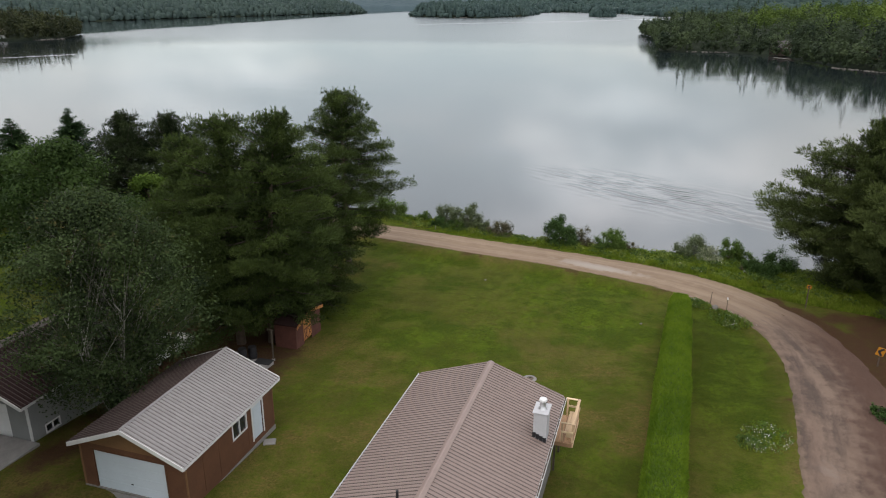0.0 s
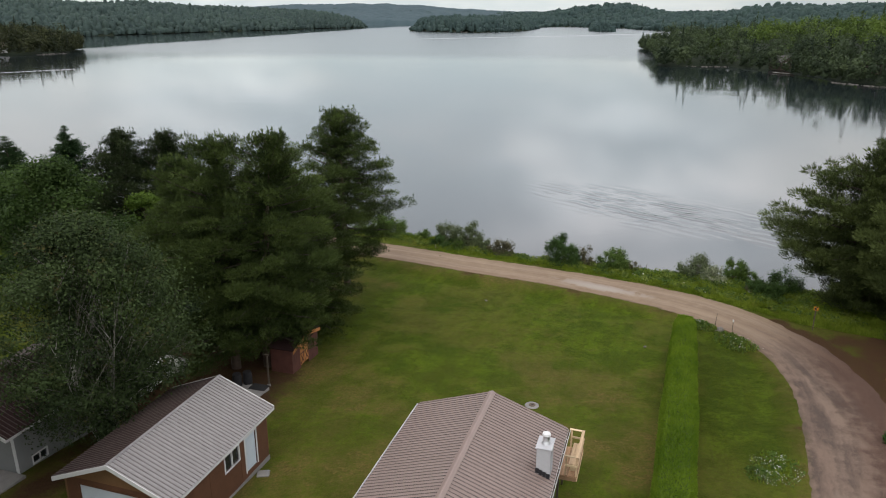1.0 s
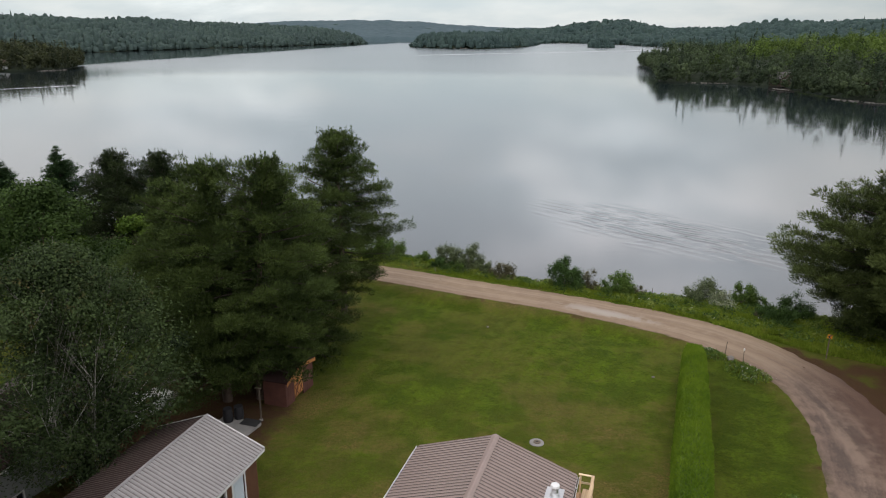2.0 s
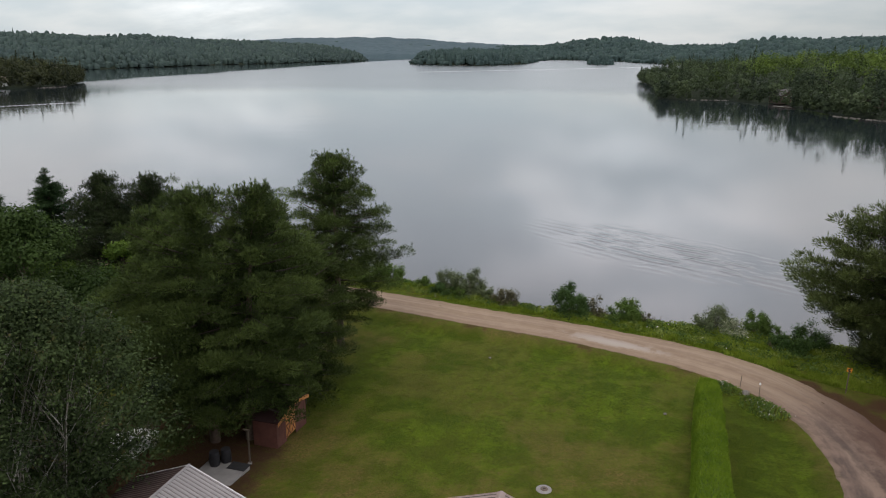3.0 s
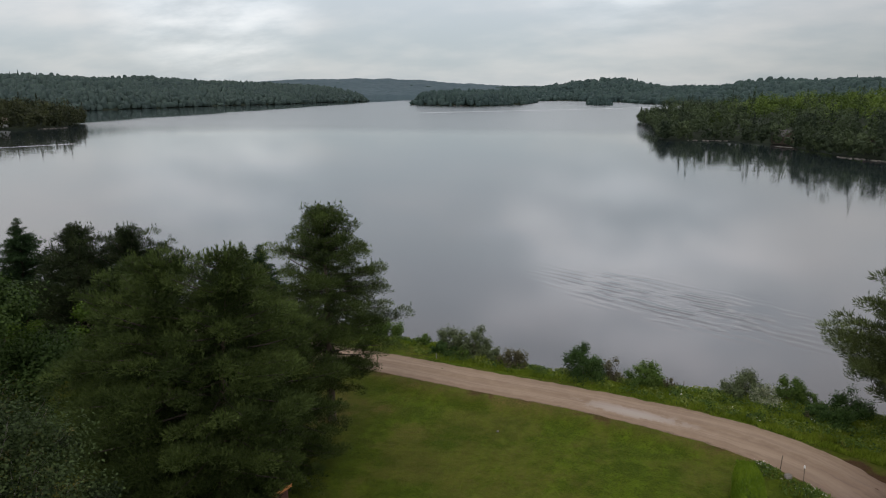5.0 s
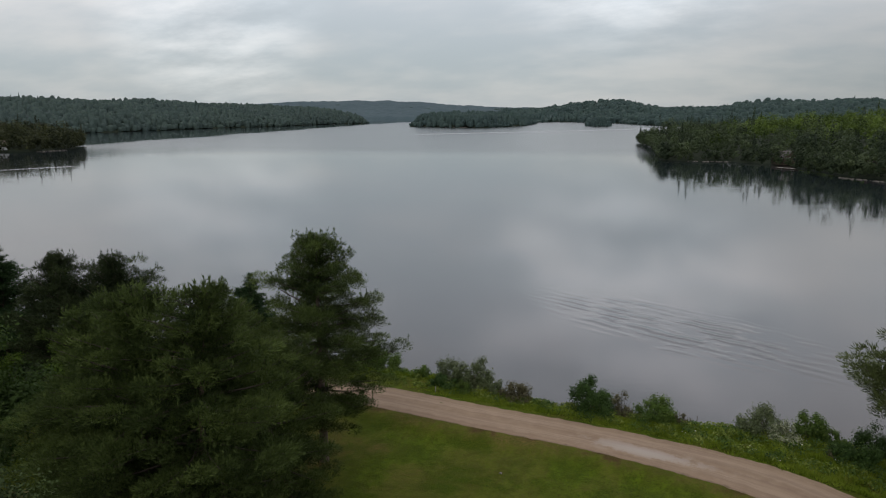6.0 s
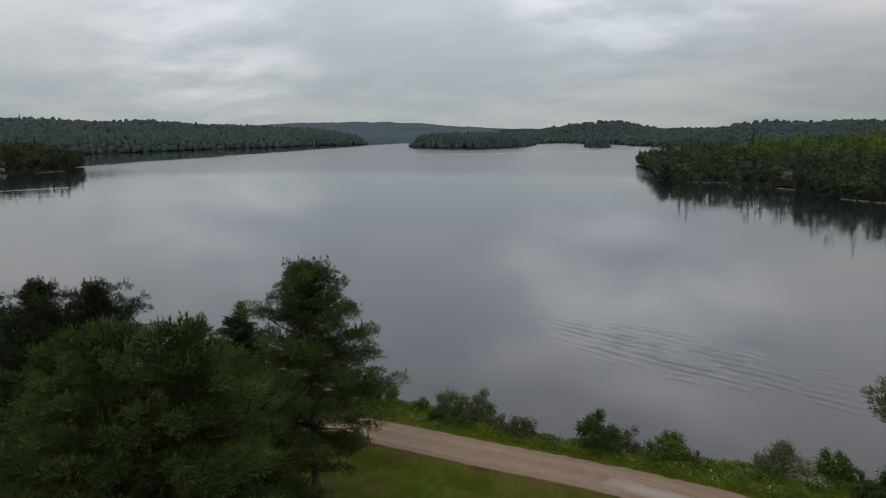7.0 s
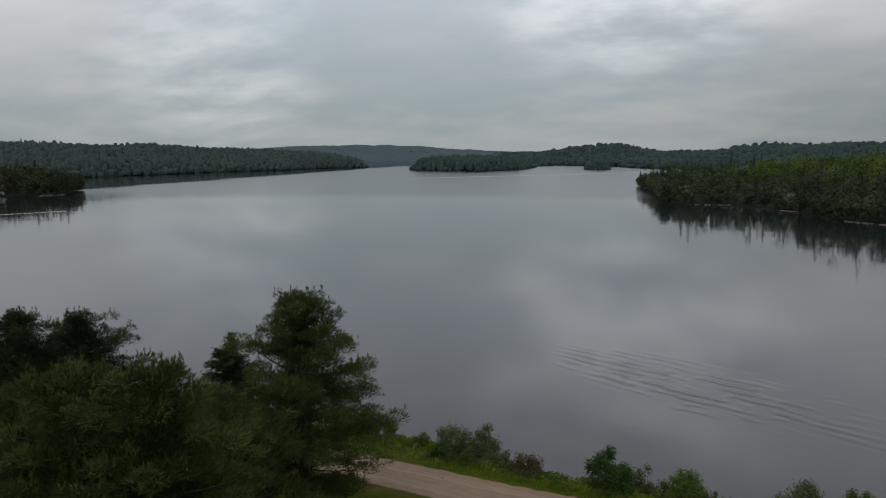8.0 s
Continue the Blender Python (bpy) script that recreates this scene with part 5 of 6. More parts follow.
# ---- roofs ----
def gable_roof(owner, x0, x1, y0, y1, ze, zr, right, left, trim, cap=None, thick=0.14, ribs=0.25, label="", rake=None, sheet_w=0.92, cap_w=0.20):
    """A gable roof with its ridge along y: a slab, ribbed sheets laid on it, a ridge cap and boards along the edges."""
    xm = (x0 + x1) / 2
    slab = part("roof", prism(bmesh.new(), [(x0, ze), (xm, zr), (x1, ze), (x1, ze - thick), (xm, zr - thick), (x0, ze - thick)], y0, y1), trim, owner, label)
    p = math.atan2(zr - ze, x1 - xm)
    length = math.hypot(x1 - xm, zr - ze) + 0.05
    n = max(1, round((y1 - y0) / sheet_w))
    w = (y1 - y0) / n
    for sgn, mat in ((1, right), (-1, left)):
        sheet = rib_sheet(w, length, mat, ribs, flank_mat=DARK_FLANK)
        for i in range(n):
            out = Vector((sgn * math.sin(p), 0, math.cos(p)))
            down = Vector((sgn * math.cos(p), 0, -math.sin(p)))
            across = Vector((0, -sgn, 0))
            at = Vector((xm, (y0 + (i + 1) * w) if sgn > 0 else (y0 + i * w), zr)) + out * 0.018
            m = Matrix((across, down, out)).transposed().to_4x4()
            part("roof_sheet", sheet, mat, slab, m=Matrix.Translation(at) @ m)
    c = cap or right
    bm = bmesh.new()
    t = math.tan(p)
    k = cap_w
    prism(bm, [(xm - k, zr + 0.055 - k * t), (xm - 0.03, zr + 0.075), (xm + 0.03, zr + 0.075), (xm + k, zr + 0.055 - k * t), (xm + k, zr + 0.035 - k * t), (xm, zr + 0.04), (xm - k, zr + 0.035 - k * t)], y0 - 0.01, y1 + 0.01)
    part("ridge_cap", bm, c, owner)
    for x, d in ((x0, -1), (x1, 1)):
        part("fascia", boxed(min(x, x + d * 0.03), max(x, x + d * 0.03), y0, y1, ze - thick - 0.03, ze + 0.005, bevel=0.004), trim, owner)
    for y, d in ((y0, -1), (y1, 1)):
        for a, b in ((x0, xm), (xm, x1)):
            za, zb = (ze, zr) if a == x0 else (zr, ze)
            bm = bmesh.new()
            prism(bm, [(a, za + 0.035), (b, zb + 0.035), (b, zb - thick - 0.03), (a, za - thick - 0.03)], min(y, y + d * 0.03), max(y, y + d * 0.03))
            part("rake_board", bm, rake or trim, owner)
    return slab


def framed_window(owner, axis, a0, a1, z0, z1, face, out, panes=2, trim=WHITE):
    """A window in a wall: frame boards, sill and panes. axis: the way along the wall; out: the sign of its outside."""
    w = part("window", frame_bm(axis, a0, a1, z0, z1, face, out, 0.07), trim, owner)
    step_ = (a1 - a0) / panes
    for i in range(panes):
        lo, hi = a0 + i * step_ + 0.025, a0 + (i + 1) * step_ - 0.025
        f0, f1 = sorted((face - out * 0.06, face - out * 0.045))
        b = boxed(lo, hi, f0, f1, z0 + 0.02, z1 - 0.02) if axis == "x" else boxed(f0, f1, lo, hi, z0 + 0.02, z1 - 0.02)
        part("pane", b, SHADE_GLASS, w, "dark window glass")
    return w


def frame_bm(axis, a0, a1, z0, z1, face, out, w):
    bm = bmesh.new()
    f0, f1 = sorted((face - out * 0.05, face + out * 0.025))
    mids = (a0 + a1) / 2
    for b in ((a0 - w, a0, z0 - w, z1 + w), (a1, a1 + w, z0 - w, z1 + w), (a0, a1, z1, z1 + w), (a0, a1, z0 - w, z0), (mids - 0.025, mids + 0.025, z0, z1)):
        if axis == "x":
            box(bm, b[0], b[1], f0, f1, b[2], b[3])
        else:
            box(bm, f0, f1, b[0], b[1], b[2], b[3])
    return bm


# ---- the brown garage ----
def build_garage():
    W0, L, zg = 5.86, 7.78, 1.0
    ze, zr = 3.417 - zg, 4.604 - zg
    ob = thing("garage", pose(-10.995, 24.119, zg, 0, 0, -14.2), "brown garage with a light grey ribbed metal roof and white trim", "garage")
    # one metal on both slopes; sky sheen and tree reflection put into the colours
    gable_roof(ob, -W0, 0, 0, L, ze, zr, GREY_METAL, MAROON_METAL, WHITE, GREY_METAL, ribs=0.2, label="light grey ribbed metal roof", sheet_w=0.98, cap_w=0.06)
    xl, xr, yf, yb, top = -W0 + 0.25, -0.22, 0.40, L - 0.40, ze - 0.10
    low = -0.14
    part("foundation", box(box(box(box(bmesh.new(), xl - 0.03, xr + 0.03, yf - 0.03, yf + 0.2, -0.6, 0.10), xl - 0.03, xr + 0.03, yb - 0.2, yb + 0.03, -0.6, low), xl - 0.03, xl + 0.17, yf + 0.2, yb - 0.2, -0.6, low), xr - 0.17, xr + 0.03, yf + 0.2, yb - 0.2, -0.6, low), CONCRETE, ob, "grey concrete footing")
    d0, d1, dz = -4.95, -1.25, 2.02
    part("front_wall", wall(bmesh.new(), "x", xl, xr, 0.10, top, yf, yf + 0.2, [(d0, d1, 0.10, dz)]), BROWN_WALL, ob)
    part("back_wall", wall(bmesh.new(), "x", xl, xr, low, top, yb - 0.14, yb), BROWN_WALL, ob)
    part("side_wall", wall(bmesh.new(), "y", yf + 0.2, yb - 0.14, low, top, xl, xl + 0.14), BROWN_WALL, ob)
    door, win = (5.46, 6.36, 0.10, 1.93), (3.85, 4.92, 1.22, 1.98)
    part("side_wall", wall(bmesh.new(), "y", yf + 0.2, yb - 0.14, low, top, xr - 0.14, xr, [door, win]), BROWN_WALL, ob)
    xm = -W0 / 2
    for y0, y1 in ((yf, yf + 0.14), (yb - 0.14, yb)):
        bm = prism(bmesh.new(), [(xl, top), (xr, top), (xm, zr - 0.15)], y0, y1)
        part("gable", bm, TAN_WALL, ob, "tan siding above the door")
    # panel grooves as proud battens on the siding
    for i in range(1, 6):
        y = yf + i * (yb - yf) / 6
        if not (door[0] - 0.15 < y < door[1] + 0.15 or win[0] - 0.1 < y < win[1] + 0.1):
            part("batten", boxed(xr, xr + 0.012, y - 0.02, y + 0.02, 0.10, top - 0.02), BROWN_WALL, ob)
    for x in (xl, xr):
        for y in (yf, yb):
            part("corner_board", boxed(x - 0.05, x + 0.015 if x > xm else x + 0.05, y - 0.015, y + 0.05 if y < 1 else y + 0.015, 0.10, top - 0.02, bevel=0.004), TAN_WALL, ob)
    od = part("overhead_door", boxed(d0 + 0.03, d1 - 0.03, yf + 0.05, yf + 0.09, 0.04, dz - 0.03), DOOR_WHITE, ob, "pale blue-white overhead door")
    for i in range(4):
        z0 = 0.05 + i * (dz - 0.09) / 4
        part("door_panel", boxed(d0 + 0.05, d1 - 0.05, yf + 0.036, yf + 0.052, z0 + 0.012, z0 + (dz - 0.09) / 4 - 0.012, bevel=0.006), DOOR_WHITE, od)
    part("handle", boxed((d0 + d1) / 2 - 0.06, (d0 + d1) / 2 + 0.06, yf + 0.01, yf + 0.036, 0.56, 0.60, bevel=0.005), BLACK, od)
    bm = bmesh.new()
    box(bm, d0 - 0.09, d0, yf - 0.022, yf, 0.10, dz + 0.09)
    box(bm, d1, d1 + 0.09, yf - 0.022, yf, 0.10, dz + 0.09)
    box(bm, d0, d1, yf - 0.022, yf, dz, dz + 0.09)
    part("door_frame", bm, BROWN_WALL, ob)
    sd = part("side_door", boxed(xr - 0.08, xr - 0.03, door[0] + 0.04, door[1] - 0.04, 0.12, door[3] - 0.04, bevel=0.006), DOOR_WHITE, ob, "pale panelled side door")
    for z0, z1 in ((0.25, 0.85), (1.0, 1.75)):
        part("door_panel", boxed(xr - 0.03, xr - 0.018, door[0] + 0.16, door[1] - 0.16, z0, z1, bevel=0.005), DOOR_WHITE, sd)
    part("door_knob", rod(bmesh.new(), (xr - 0.03, door[1] - 0.12, 1.0), (xr + 0.04, door[1] - 0.12, 1.0), 0.028), STEEL, sd)
    bm = bmesh.new()
    box(bm, xr - 0.02, xr + 0.022, door[0] - 0.08, door[0], 0.10, door[3] + 0.08)
    box(bm, xr - 0.02, xr + 0.022, door[1], door[1] + 0.08, 0.10, door[3] + 0.08)
    box(bm, xr - 0.02, xr + 0.022, door[0], door[1], door[3], door[3] + 0.08)
    part("door_frame", bm, WHITE, ob, "white door frame")
    framed_window(ob, "y", *win, xr, 1)


build_garage()
single("concrete_apron", boxed(-4.6, -1.4, -2.6, 0.36, -0.25, 0.03, bevel=0.01), CONCRETE, pose(-10.995, 24.119, 1.0, 0, 0, -14.2), "grey concrete apron before the garage door", "slab", kind="structure")
single("stepping_stone", boxed(-0.3, 0.3, -0.25, 0.25, -0.2, 0.05, bevel=0.02), CONCRETE, pose(-9.3, 30.0, ground_at(-9.3, 30.0) + 0.02, 0, 0, 10), "small grey concrete step at the garage's side door", "step")


# ---- the house with the taupe roof ----
def build_house():
    W0, L, zg = 6.805, 13.0, 0.85
    ze, zr = 4.674 - zg, 5.859 - zg
    ob = thing("house", pose(4.833, 28.567, zg, 0, 0, -14.67), "raised house with a taupe ribbed metal roof", "house")
    gable_roof(ob, -W0, 0, -L, 0, ze, zr, TAUPE, TAUPE, WHITE, TAUPE, ribs=0.2, label="taupe ribbed metal roof", rake=TAUPE, sheet_w=1.0, cap_w=0.16)
    xl, xr, yf, yb, top = -W0 + 0.35, -0.35, -L + 0.35, -0.35, ze - 0.12
    bm = bmesh.new()
    for a in ((xl - 0.02, xr + 0.02, yf - 0.02, yf + 0.2), (xl - 0.02, xr + 0.02, yb - 0.2, yb + 0.02), (xl - 0.02, xl + 0.18, yf + 0.2, yb - 0.2), (xr - 0.18, xr + 0.02, yf + 0.2, yb - 0.2)):
        box(bm, *a, -0.5, 1.05)
    part("foundation", bm, CONCRETE, ob, "grey concrete basement wall")
    back = (-4.3, -2.7, 1.95, 3.0)
    side = (-8.4, -7.2, 1.95, 3.0)
    part("back_wall", wall(bmesh.new(), "x", xl, xr, 1.05, top, yb - 0.15, yb, [back]), PALE_SIDING, ob)
    part("front_wall", wall(bmesh.new(), "x", xl, xr, 1.05, top, yf, yf + 0.15), PALE_SIDING, ob)
    part("side_wall", wall(bmesh.new(), "y", yf + 0.15, yb - 0.15, 1.05, top, xl, xl + 0.15), PALE_SIDING, ob)
    part("side_wall", wall(bmesh.new(), "y", yf + 0.15, yb - 0.15, 1.05, top, xr - 0.15, xr, [side]), PALE_SIDING, ob)
    framed_window(ob, "x", *back, yb, 1)
    framed_window(ob, "y", *side, xr, 1)
    for y0, y1 in ((yf, yf + 0.15), (yb - 0.15, yb)):
        part("gable", prism(bmesh.new(), [(xl, top), (xr, top), (-W0 / 2, zr - 0.16)], y0, y1), PALE_SIDING, ob)
    # gutter with its outer lip, on hangers
    g = part("gutter", prism(bmesh.new(), [(0.05, ze - 0.14), (0.05, ze - 0.02), (0.06, ze - 0.02), (0.065, ze - 0.125), (0.12, ze - 0.125), (0.13, ze - 0.01), (0.14, ze - 0.01), (0.135, ze - 0.14)], -L + 0.05, -0.02), WHITE, ob, "white metal gutter")
    # a dark strip along the bottom of the trough
    part("gutter_litter", boxed(0.066, 0.119, -L + 0.08, -0.05, ze - 0.124, ze - 0.05), BARK, g, "dark strip lying in the gutter")
    for i in range(12):
        part("gutter_strap", boxed(0.05, 0.135, -L + 0.6 + i * 1.05, -L + 0.63 + i * 1.05, ze - 0.012, ze + 0.0), WHITE, g)
    part("gutter", prism(bmesh.new(), [(-W0 - 0.05, ze - 0.14), (-W0 - 0.11, ze - 0.14), (-W0 - 0.12, ze - 0.0), (-W0 - 0.10, ze - 0.0), (-W0 - 0.10, ze - 0.125), (-W0 - 0.05, ze - 0.125)], -L + 0.05, -0.02), WHITE, ob, "white metal gutter")
    rod_ = rod(bmesh.new(), (-4.1, -10.1, zr - 0.6), (-4.1, -10.1, zr + 0.28), 0.05, n=12)
    part("vent_pipe", rod_, BLACK, ob, "black plumbing vent")


build_house()


def build_chimney():
    zg = 0.85
    base, top = 4.66 - zg, 6.06 - zg
    ob = thing("chimney", pose(4.833, 28.567, zg, 0, 0, -14.67) @ pose(-0.42, -3.53, base), "white boxed metal chimney with a round cap on the roof edge", "chimney")
    h = top - base
    part("chase", boxed(-0.27, 0.27, -0.38, 0.38, 0, h, bevel=0.008), OFF_WHITE, ob)
    part("chase_cover", boxed(-0.32, 0.32, -0.44, 0.44, h, h + 0.045, bevel=0.01), OFF_WHITE, ob)
    part("storm_collar", rod(bmesh.new(), (0.02, 0, h + 0.04), (0.02, 0, h + 0.15), 0.19, 0.14, 20), STEEL, ob)
    part("flue", rod(bmesh.new(), (0.02, 0, h + 0.14), (0.02, 0, h + 0.36), 0.13, 0.13, 20), STEEL, ob)
    cap = part("flue_cap", rod(bmesh.new(), (0.02, 0, h + 0.40), (0.02, 0, h + 0.48), 0.17, 0.15, 20), WHITE, ob, "white round cap")
    part("cap_dome", rod(bmesh.new(), (0.02, 0, h + 0.48), (0.02, 0, h + 0.52), 0.15, 0.05, 20), WHITE, cap)
    for k in range(4):
        a = k * math.pi / 2 + 0.4
        x, y = 0.02 + 0.12 * math.cos(a), 0.12 * math.sin(a)
        part("cap_strut", boxed(x - 0.012, x + 0.012, y - 0.012, y + 0.012, h + 0.34, h + 0.41), STEEL, cap)
    # flashing, stepped down the slope
    # black pieces stepped down the slope, put in for the shadow at the foot
    for i in range(4):
        part("flashing", boxed(-0.29 + i * 0.145, -0.29 + (i + 1) * 0.145 - 0.004, -0.395, -0.38, 0.42 - i * 0.06 - 0.12, 0.52 - i * 0.06), BLACK, ob)


build_chimney()


def build_deck():
    zg = 0.85
    fl = 2.74 - zg
    top = fl + 0.94
    ob = thing("deck", pose(4.833, 28.567, zg, 0, 0, -14.67), "small raised deck of new yellow lumber against the house", "deck")
    x0, x1, y0, y1 = -0.34, 0.62, -0.62, 1.62
    n = 7
    w = (x1 - x0) / n
    for i in range(n):
        part("deck_board", boxed(x0 + i * w + 0.004, x0 + (i + 1) * w - 0.004, y0, y1, fl - 0.035, fl, bevel=0.003), SHADED_DECKING, ob)
    for y in (y0 + 0.02, (y0 + y1) / 2, y1 - 0.06):
        part("joist", boxed(x0, x1 - 0.04, y, y + 0.04, fl - 0.20, fl - 0.037), LUMBER_X, ob)
    part("rim_board", boxed(x1 - 0.036, x1 + 0.002, y0, y1, fl - 0.22, fl - 0.037), LUMBER, ob)
    part("rim_board", boxed(x0, x1 - 0.04, y0 - 0.04, y0 + 0.0, fl - 0.22, fl - 0.037), SHADED_DECKING, ob)
    for x, y in ((x1 - 0.10, y0 + 0.01), (x1 - 0.10, y1 - 0.10), (x0 + 0.35, y1 - 0.10), (x0 + 0.40, y0 + 0.01), (x1 - 0.10, 0.45)):
        part("post", boxed(x, x + 0.08, y, y + 0.08, fl - 0.2, top - 0.002), LUMBER, ob)
    for y in (y0 + 0.3, y1 - 0.3):
        part("support_post", boxed(x0 + 0.06, x0 + 0.16, y, y + 0.1, -0.5, fl - 0.2), OLD_WOOD, ob, "weathered support post")
    part("top_rail", boxed(x1 - 0.11, x1 + 0.02, y0, y1, top, top + 0.038, bevel=0.004), LUMBER, ob)
    part("top_rail", boxed(x0 + 0.3, x1 - 0.115, y1 - 0.10, y1, top, top + 0.038, bevel=0.004), LUMBER_X, ob)
    part("top_rail", boxed(x0 + 0.36, x1 - 0.115, y0, y0 + 0.09, top, top + 0.038, bevel=0.004), LUMBER_X, ob)
    for z in (0.48,):
        part("mid_rail", boxed(x1 - 0.02, x1 + 0.018, y0 + 0.01, y1 - 0.01, fl + z, fl + z + 0.09), LUMBER, ob)
        part("mid_rail", boxed(x0 + 0.36, x1 - 0.022, y1 - 0.018, y1 + 0.02, fl + z, fl + z + 0.09), LUMBER_X, ob)
        part("mid_rail", boxed(x0 + 0.40, x1 - 0.022, y0 - 0.03, y0 + 0.008, fl + z, fl + z + 0.09), LUMBER_X, ob)
    part("bench_plank", boxed(x1 - 0.42, x1 - 0.27, y0 + 0.25, y1 - 0.3, fl + 0.40, fl + 0.44, bevel=0.004), LUMBER, ob)
    part("bench_plank", boxed(x1 - 0.26, x1 - 0.12, y0 + 0.25, y1 - 0.3, fl + 0.40, fl + 0.44, bevel=0.004), LUMBER, ob)
    for y in (y0 + 0.4, y1 - 0.5):
        part("bench_leg", boxed(x1 - 0.38, x1 - 0.16, y, y + 0.05, fl, fl + 0.398), LUMBER_X, ob)


build_deck()


# ---- the pale garage beside the birch ----
def build_pale_garage():
    zg = 0.8
    ob = thing("pale_garage", pose(-20.7, 28.9, zg, 0, 0, -14.2), "pale grey garage with a dark maroon roof under the birch", "garage")
    W0, L, ze, zr = 6.4, 9.0, 2.35, 3.75
    gable_roof(ob, -W0 - 0.25, 0.20, -0.45, L + 0.3, ze, zr, MAROON_METAL, MAROON_METAL, WHITE, MAROON_METAL, label="dark maroon metal roof")
    part("front_wall", wall(bmesh.new(), "x", -W0, 0, -0.3, ze - 0.08, 0, 0.14, [(-5.2, -1.2, 0.02, 2.05)]), PALE_SIDING, ob)
    part("back_wall", wall(bmesh.new(), "x", -W0, 0, -0.3, ze - 0.08, L - 0.14, L), PALE_SIDING, ob)
    part("side_wall", wall(bmesh.new(), "y", 0.14, L - 0.14, -0.3, ze - 0.08, -W0, -W0 + 0.14), PALE_SIDING, ob)
    part("side_wall", wall(bmesh.new(), "y", 0.14, L - 0.14, -0.3, ze - 0.08, -0.14, 0, [(0.9, 1.7, 0.18, 0.55)]), PALE_SIDING, ob)
    framed_window(ob, "y", 0.9, 1.7, 0.18, 0.55, 0.0, 1)
    for y0, y1 in ((0, 0.14), (L - 0.14, L)):
        part("gable", prism(bmesh.new(), [(-W0, ze - 0.08), (0, ze - 0.08), (-W0 / 2, zr - 0.2)], y0, y1), PALE_SIDING, ob)
    part("corner_board", boxed(-0.06, 0.02, -0.02, 0.08, -0.3, ze - 0.1), WHITE, ob)
    od = part("overhead_door", boxed(-5.17, -1.23, 0.06, 0.10, 0.02, 2.03), WHITE, ob)
    for i in range(4):
        part("door_panel", boxed(-5.12, -1.28, 0.045, 0.06, 0.05 + i * 0.49, 0.51 + i * 0.49, bevel=0.005), WHITE, od)


build_pale_garage()
single("driveway_slab", boxed(-6.0, 0.5, -4.5, -0.05, -0.25, 0.02, bevel=0.01), CONCRETE, pose(-20.7, 28.9, 1.04, 0, 0, -14.2), "worn grey concrete drive before the pale garage", "slab", kind="structure")


# ---- the red-brown shed and the patio under the pines ----
def build_shed():
    x, y = -10.95, 41.85
    ob = thing("shed", pose(x, y, ground_at(x, y) + 0.08, 0, 0, -13), "small red-brown board shed with orange crossed doors", "shed")
    D, Wd, h, top = 1.5, 3.65, 1.70, 2.12
    n = 13
    for i in range(n):
        y0 = i * Wd / n
        mid = (y0 + Wd / n / 2) / Wd
        hi = h + (top - h) * (1 - abs(mid * 2 - 1)) - 0.08
        if not 1.0 < y0 + Wd / n / 2 < 2.24:
            part("wall_board", boxed(-0.03, 0.0, y0 + 0.004, y0 + Wd / n - 0.004, -0.5, hi, bevel=0.004), RED_WALL, ob)
        else:
            part("wall_board", boxed(-0.03, 0.0, y0 + 0.004, y0 + Wd / n - 0.004, 1.62, hi, bevel=0.004), RED_WALL, ob)
    part("side_wall", boxed(-D, -0.03, 0, 0.06, -0.25, h - 0.05), RED_WALL, ob)
    part("side_wall", boxed(-D, -0.03, Wd - 0.06, Wd, -0.5, h - 0.05), RED_WALL, ob)
    part("back_wall", boxed(-D - 0.05, -D, 0, Wd, -0.5, h - 0.05), RED_WALL, ob)
    for lo, hi in ((1.07, 1.63), (1.65, 2.21)):
        d = part("door", boxed(-0.025, 0.012, lo, hi, 0.02, 1.60, bevel=0.004), CEDAR, ob, "orange cedar door")
        for a, b in (((lo + 0.05, 0.08), (hi - 0.05, 0.75)), ((hi - 0.05, 0.08), (lo + 0.05, 0.75))):
            part("cross_brace", rod(bmesh.new(), (0.016, a[0], a[1]), (0.016, b[0], b[1]), 0.028, n=4), RED_WALL, d)
        part("door_rail", boxed(0.012, 0.026, lo + 0.02, hi - 0.02, 0.78, 0.86), RED_WALL, d)
    for sgn in (0, 1):
        y0, y1 = (-0.12, Wd / 2) if sgn == 0 else (Wd / 2, Wd + 0.12)
        bm = bmesh.new()
        za, zb = (h - 0.06, top) if sgn == 0 else (top, h - 0.06)
        vs = [bm.verts.new(v) for v in ((-D - 0.15, y0, za), (0.16, y0, za), (0.16, y1, zb), (-D - 0.15, y1, zb), (-D - 0.15, y0, za - 0.06), (0.16, y0, za - 0.06), (0.16, y1, zb - 0.06), (-D - 0.15, y1, zb - 0.06))]
        for f in ((0, 1, 2, 3), (7, 6, 5, 4), (0, 4, 5, 1), (1, 5, 6, 2), (2, 6, 7, 3), (3, 7, 4, 0)):
            bm.faces.new([vs[i] for i in f])
        bmesh.ops.recalc_face_normals(bm, faces=bm.faces)
        part("roof", bm, MAROON_METAL, ob)
        bm = bmesh.new()
        prism(bm, [(y0, za - 0.02), (y1, zb - 0.02), (y1, zb - 0.24), (y0, za - 0.24)], 0.16, 0.185)
        bmesh.ops.transform(bm, verts=bm.verts, matrix=Matrix(((0, 1, 0, 0), (1, 0, 0, 0), (0, 0, 1, 0), (0, 0, 0, 1))))
        bmesh.ops.recalc_face_normals(bm, faces=bm.faces)
        part("rake_board", bm, CEDAR, ob)


build_shed()
pz = ground_at(-13.0, 38.3)
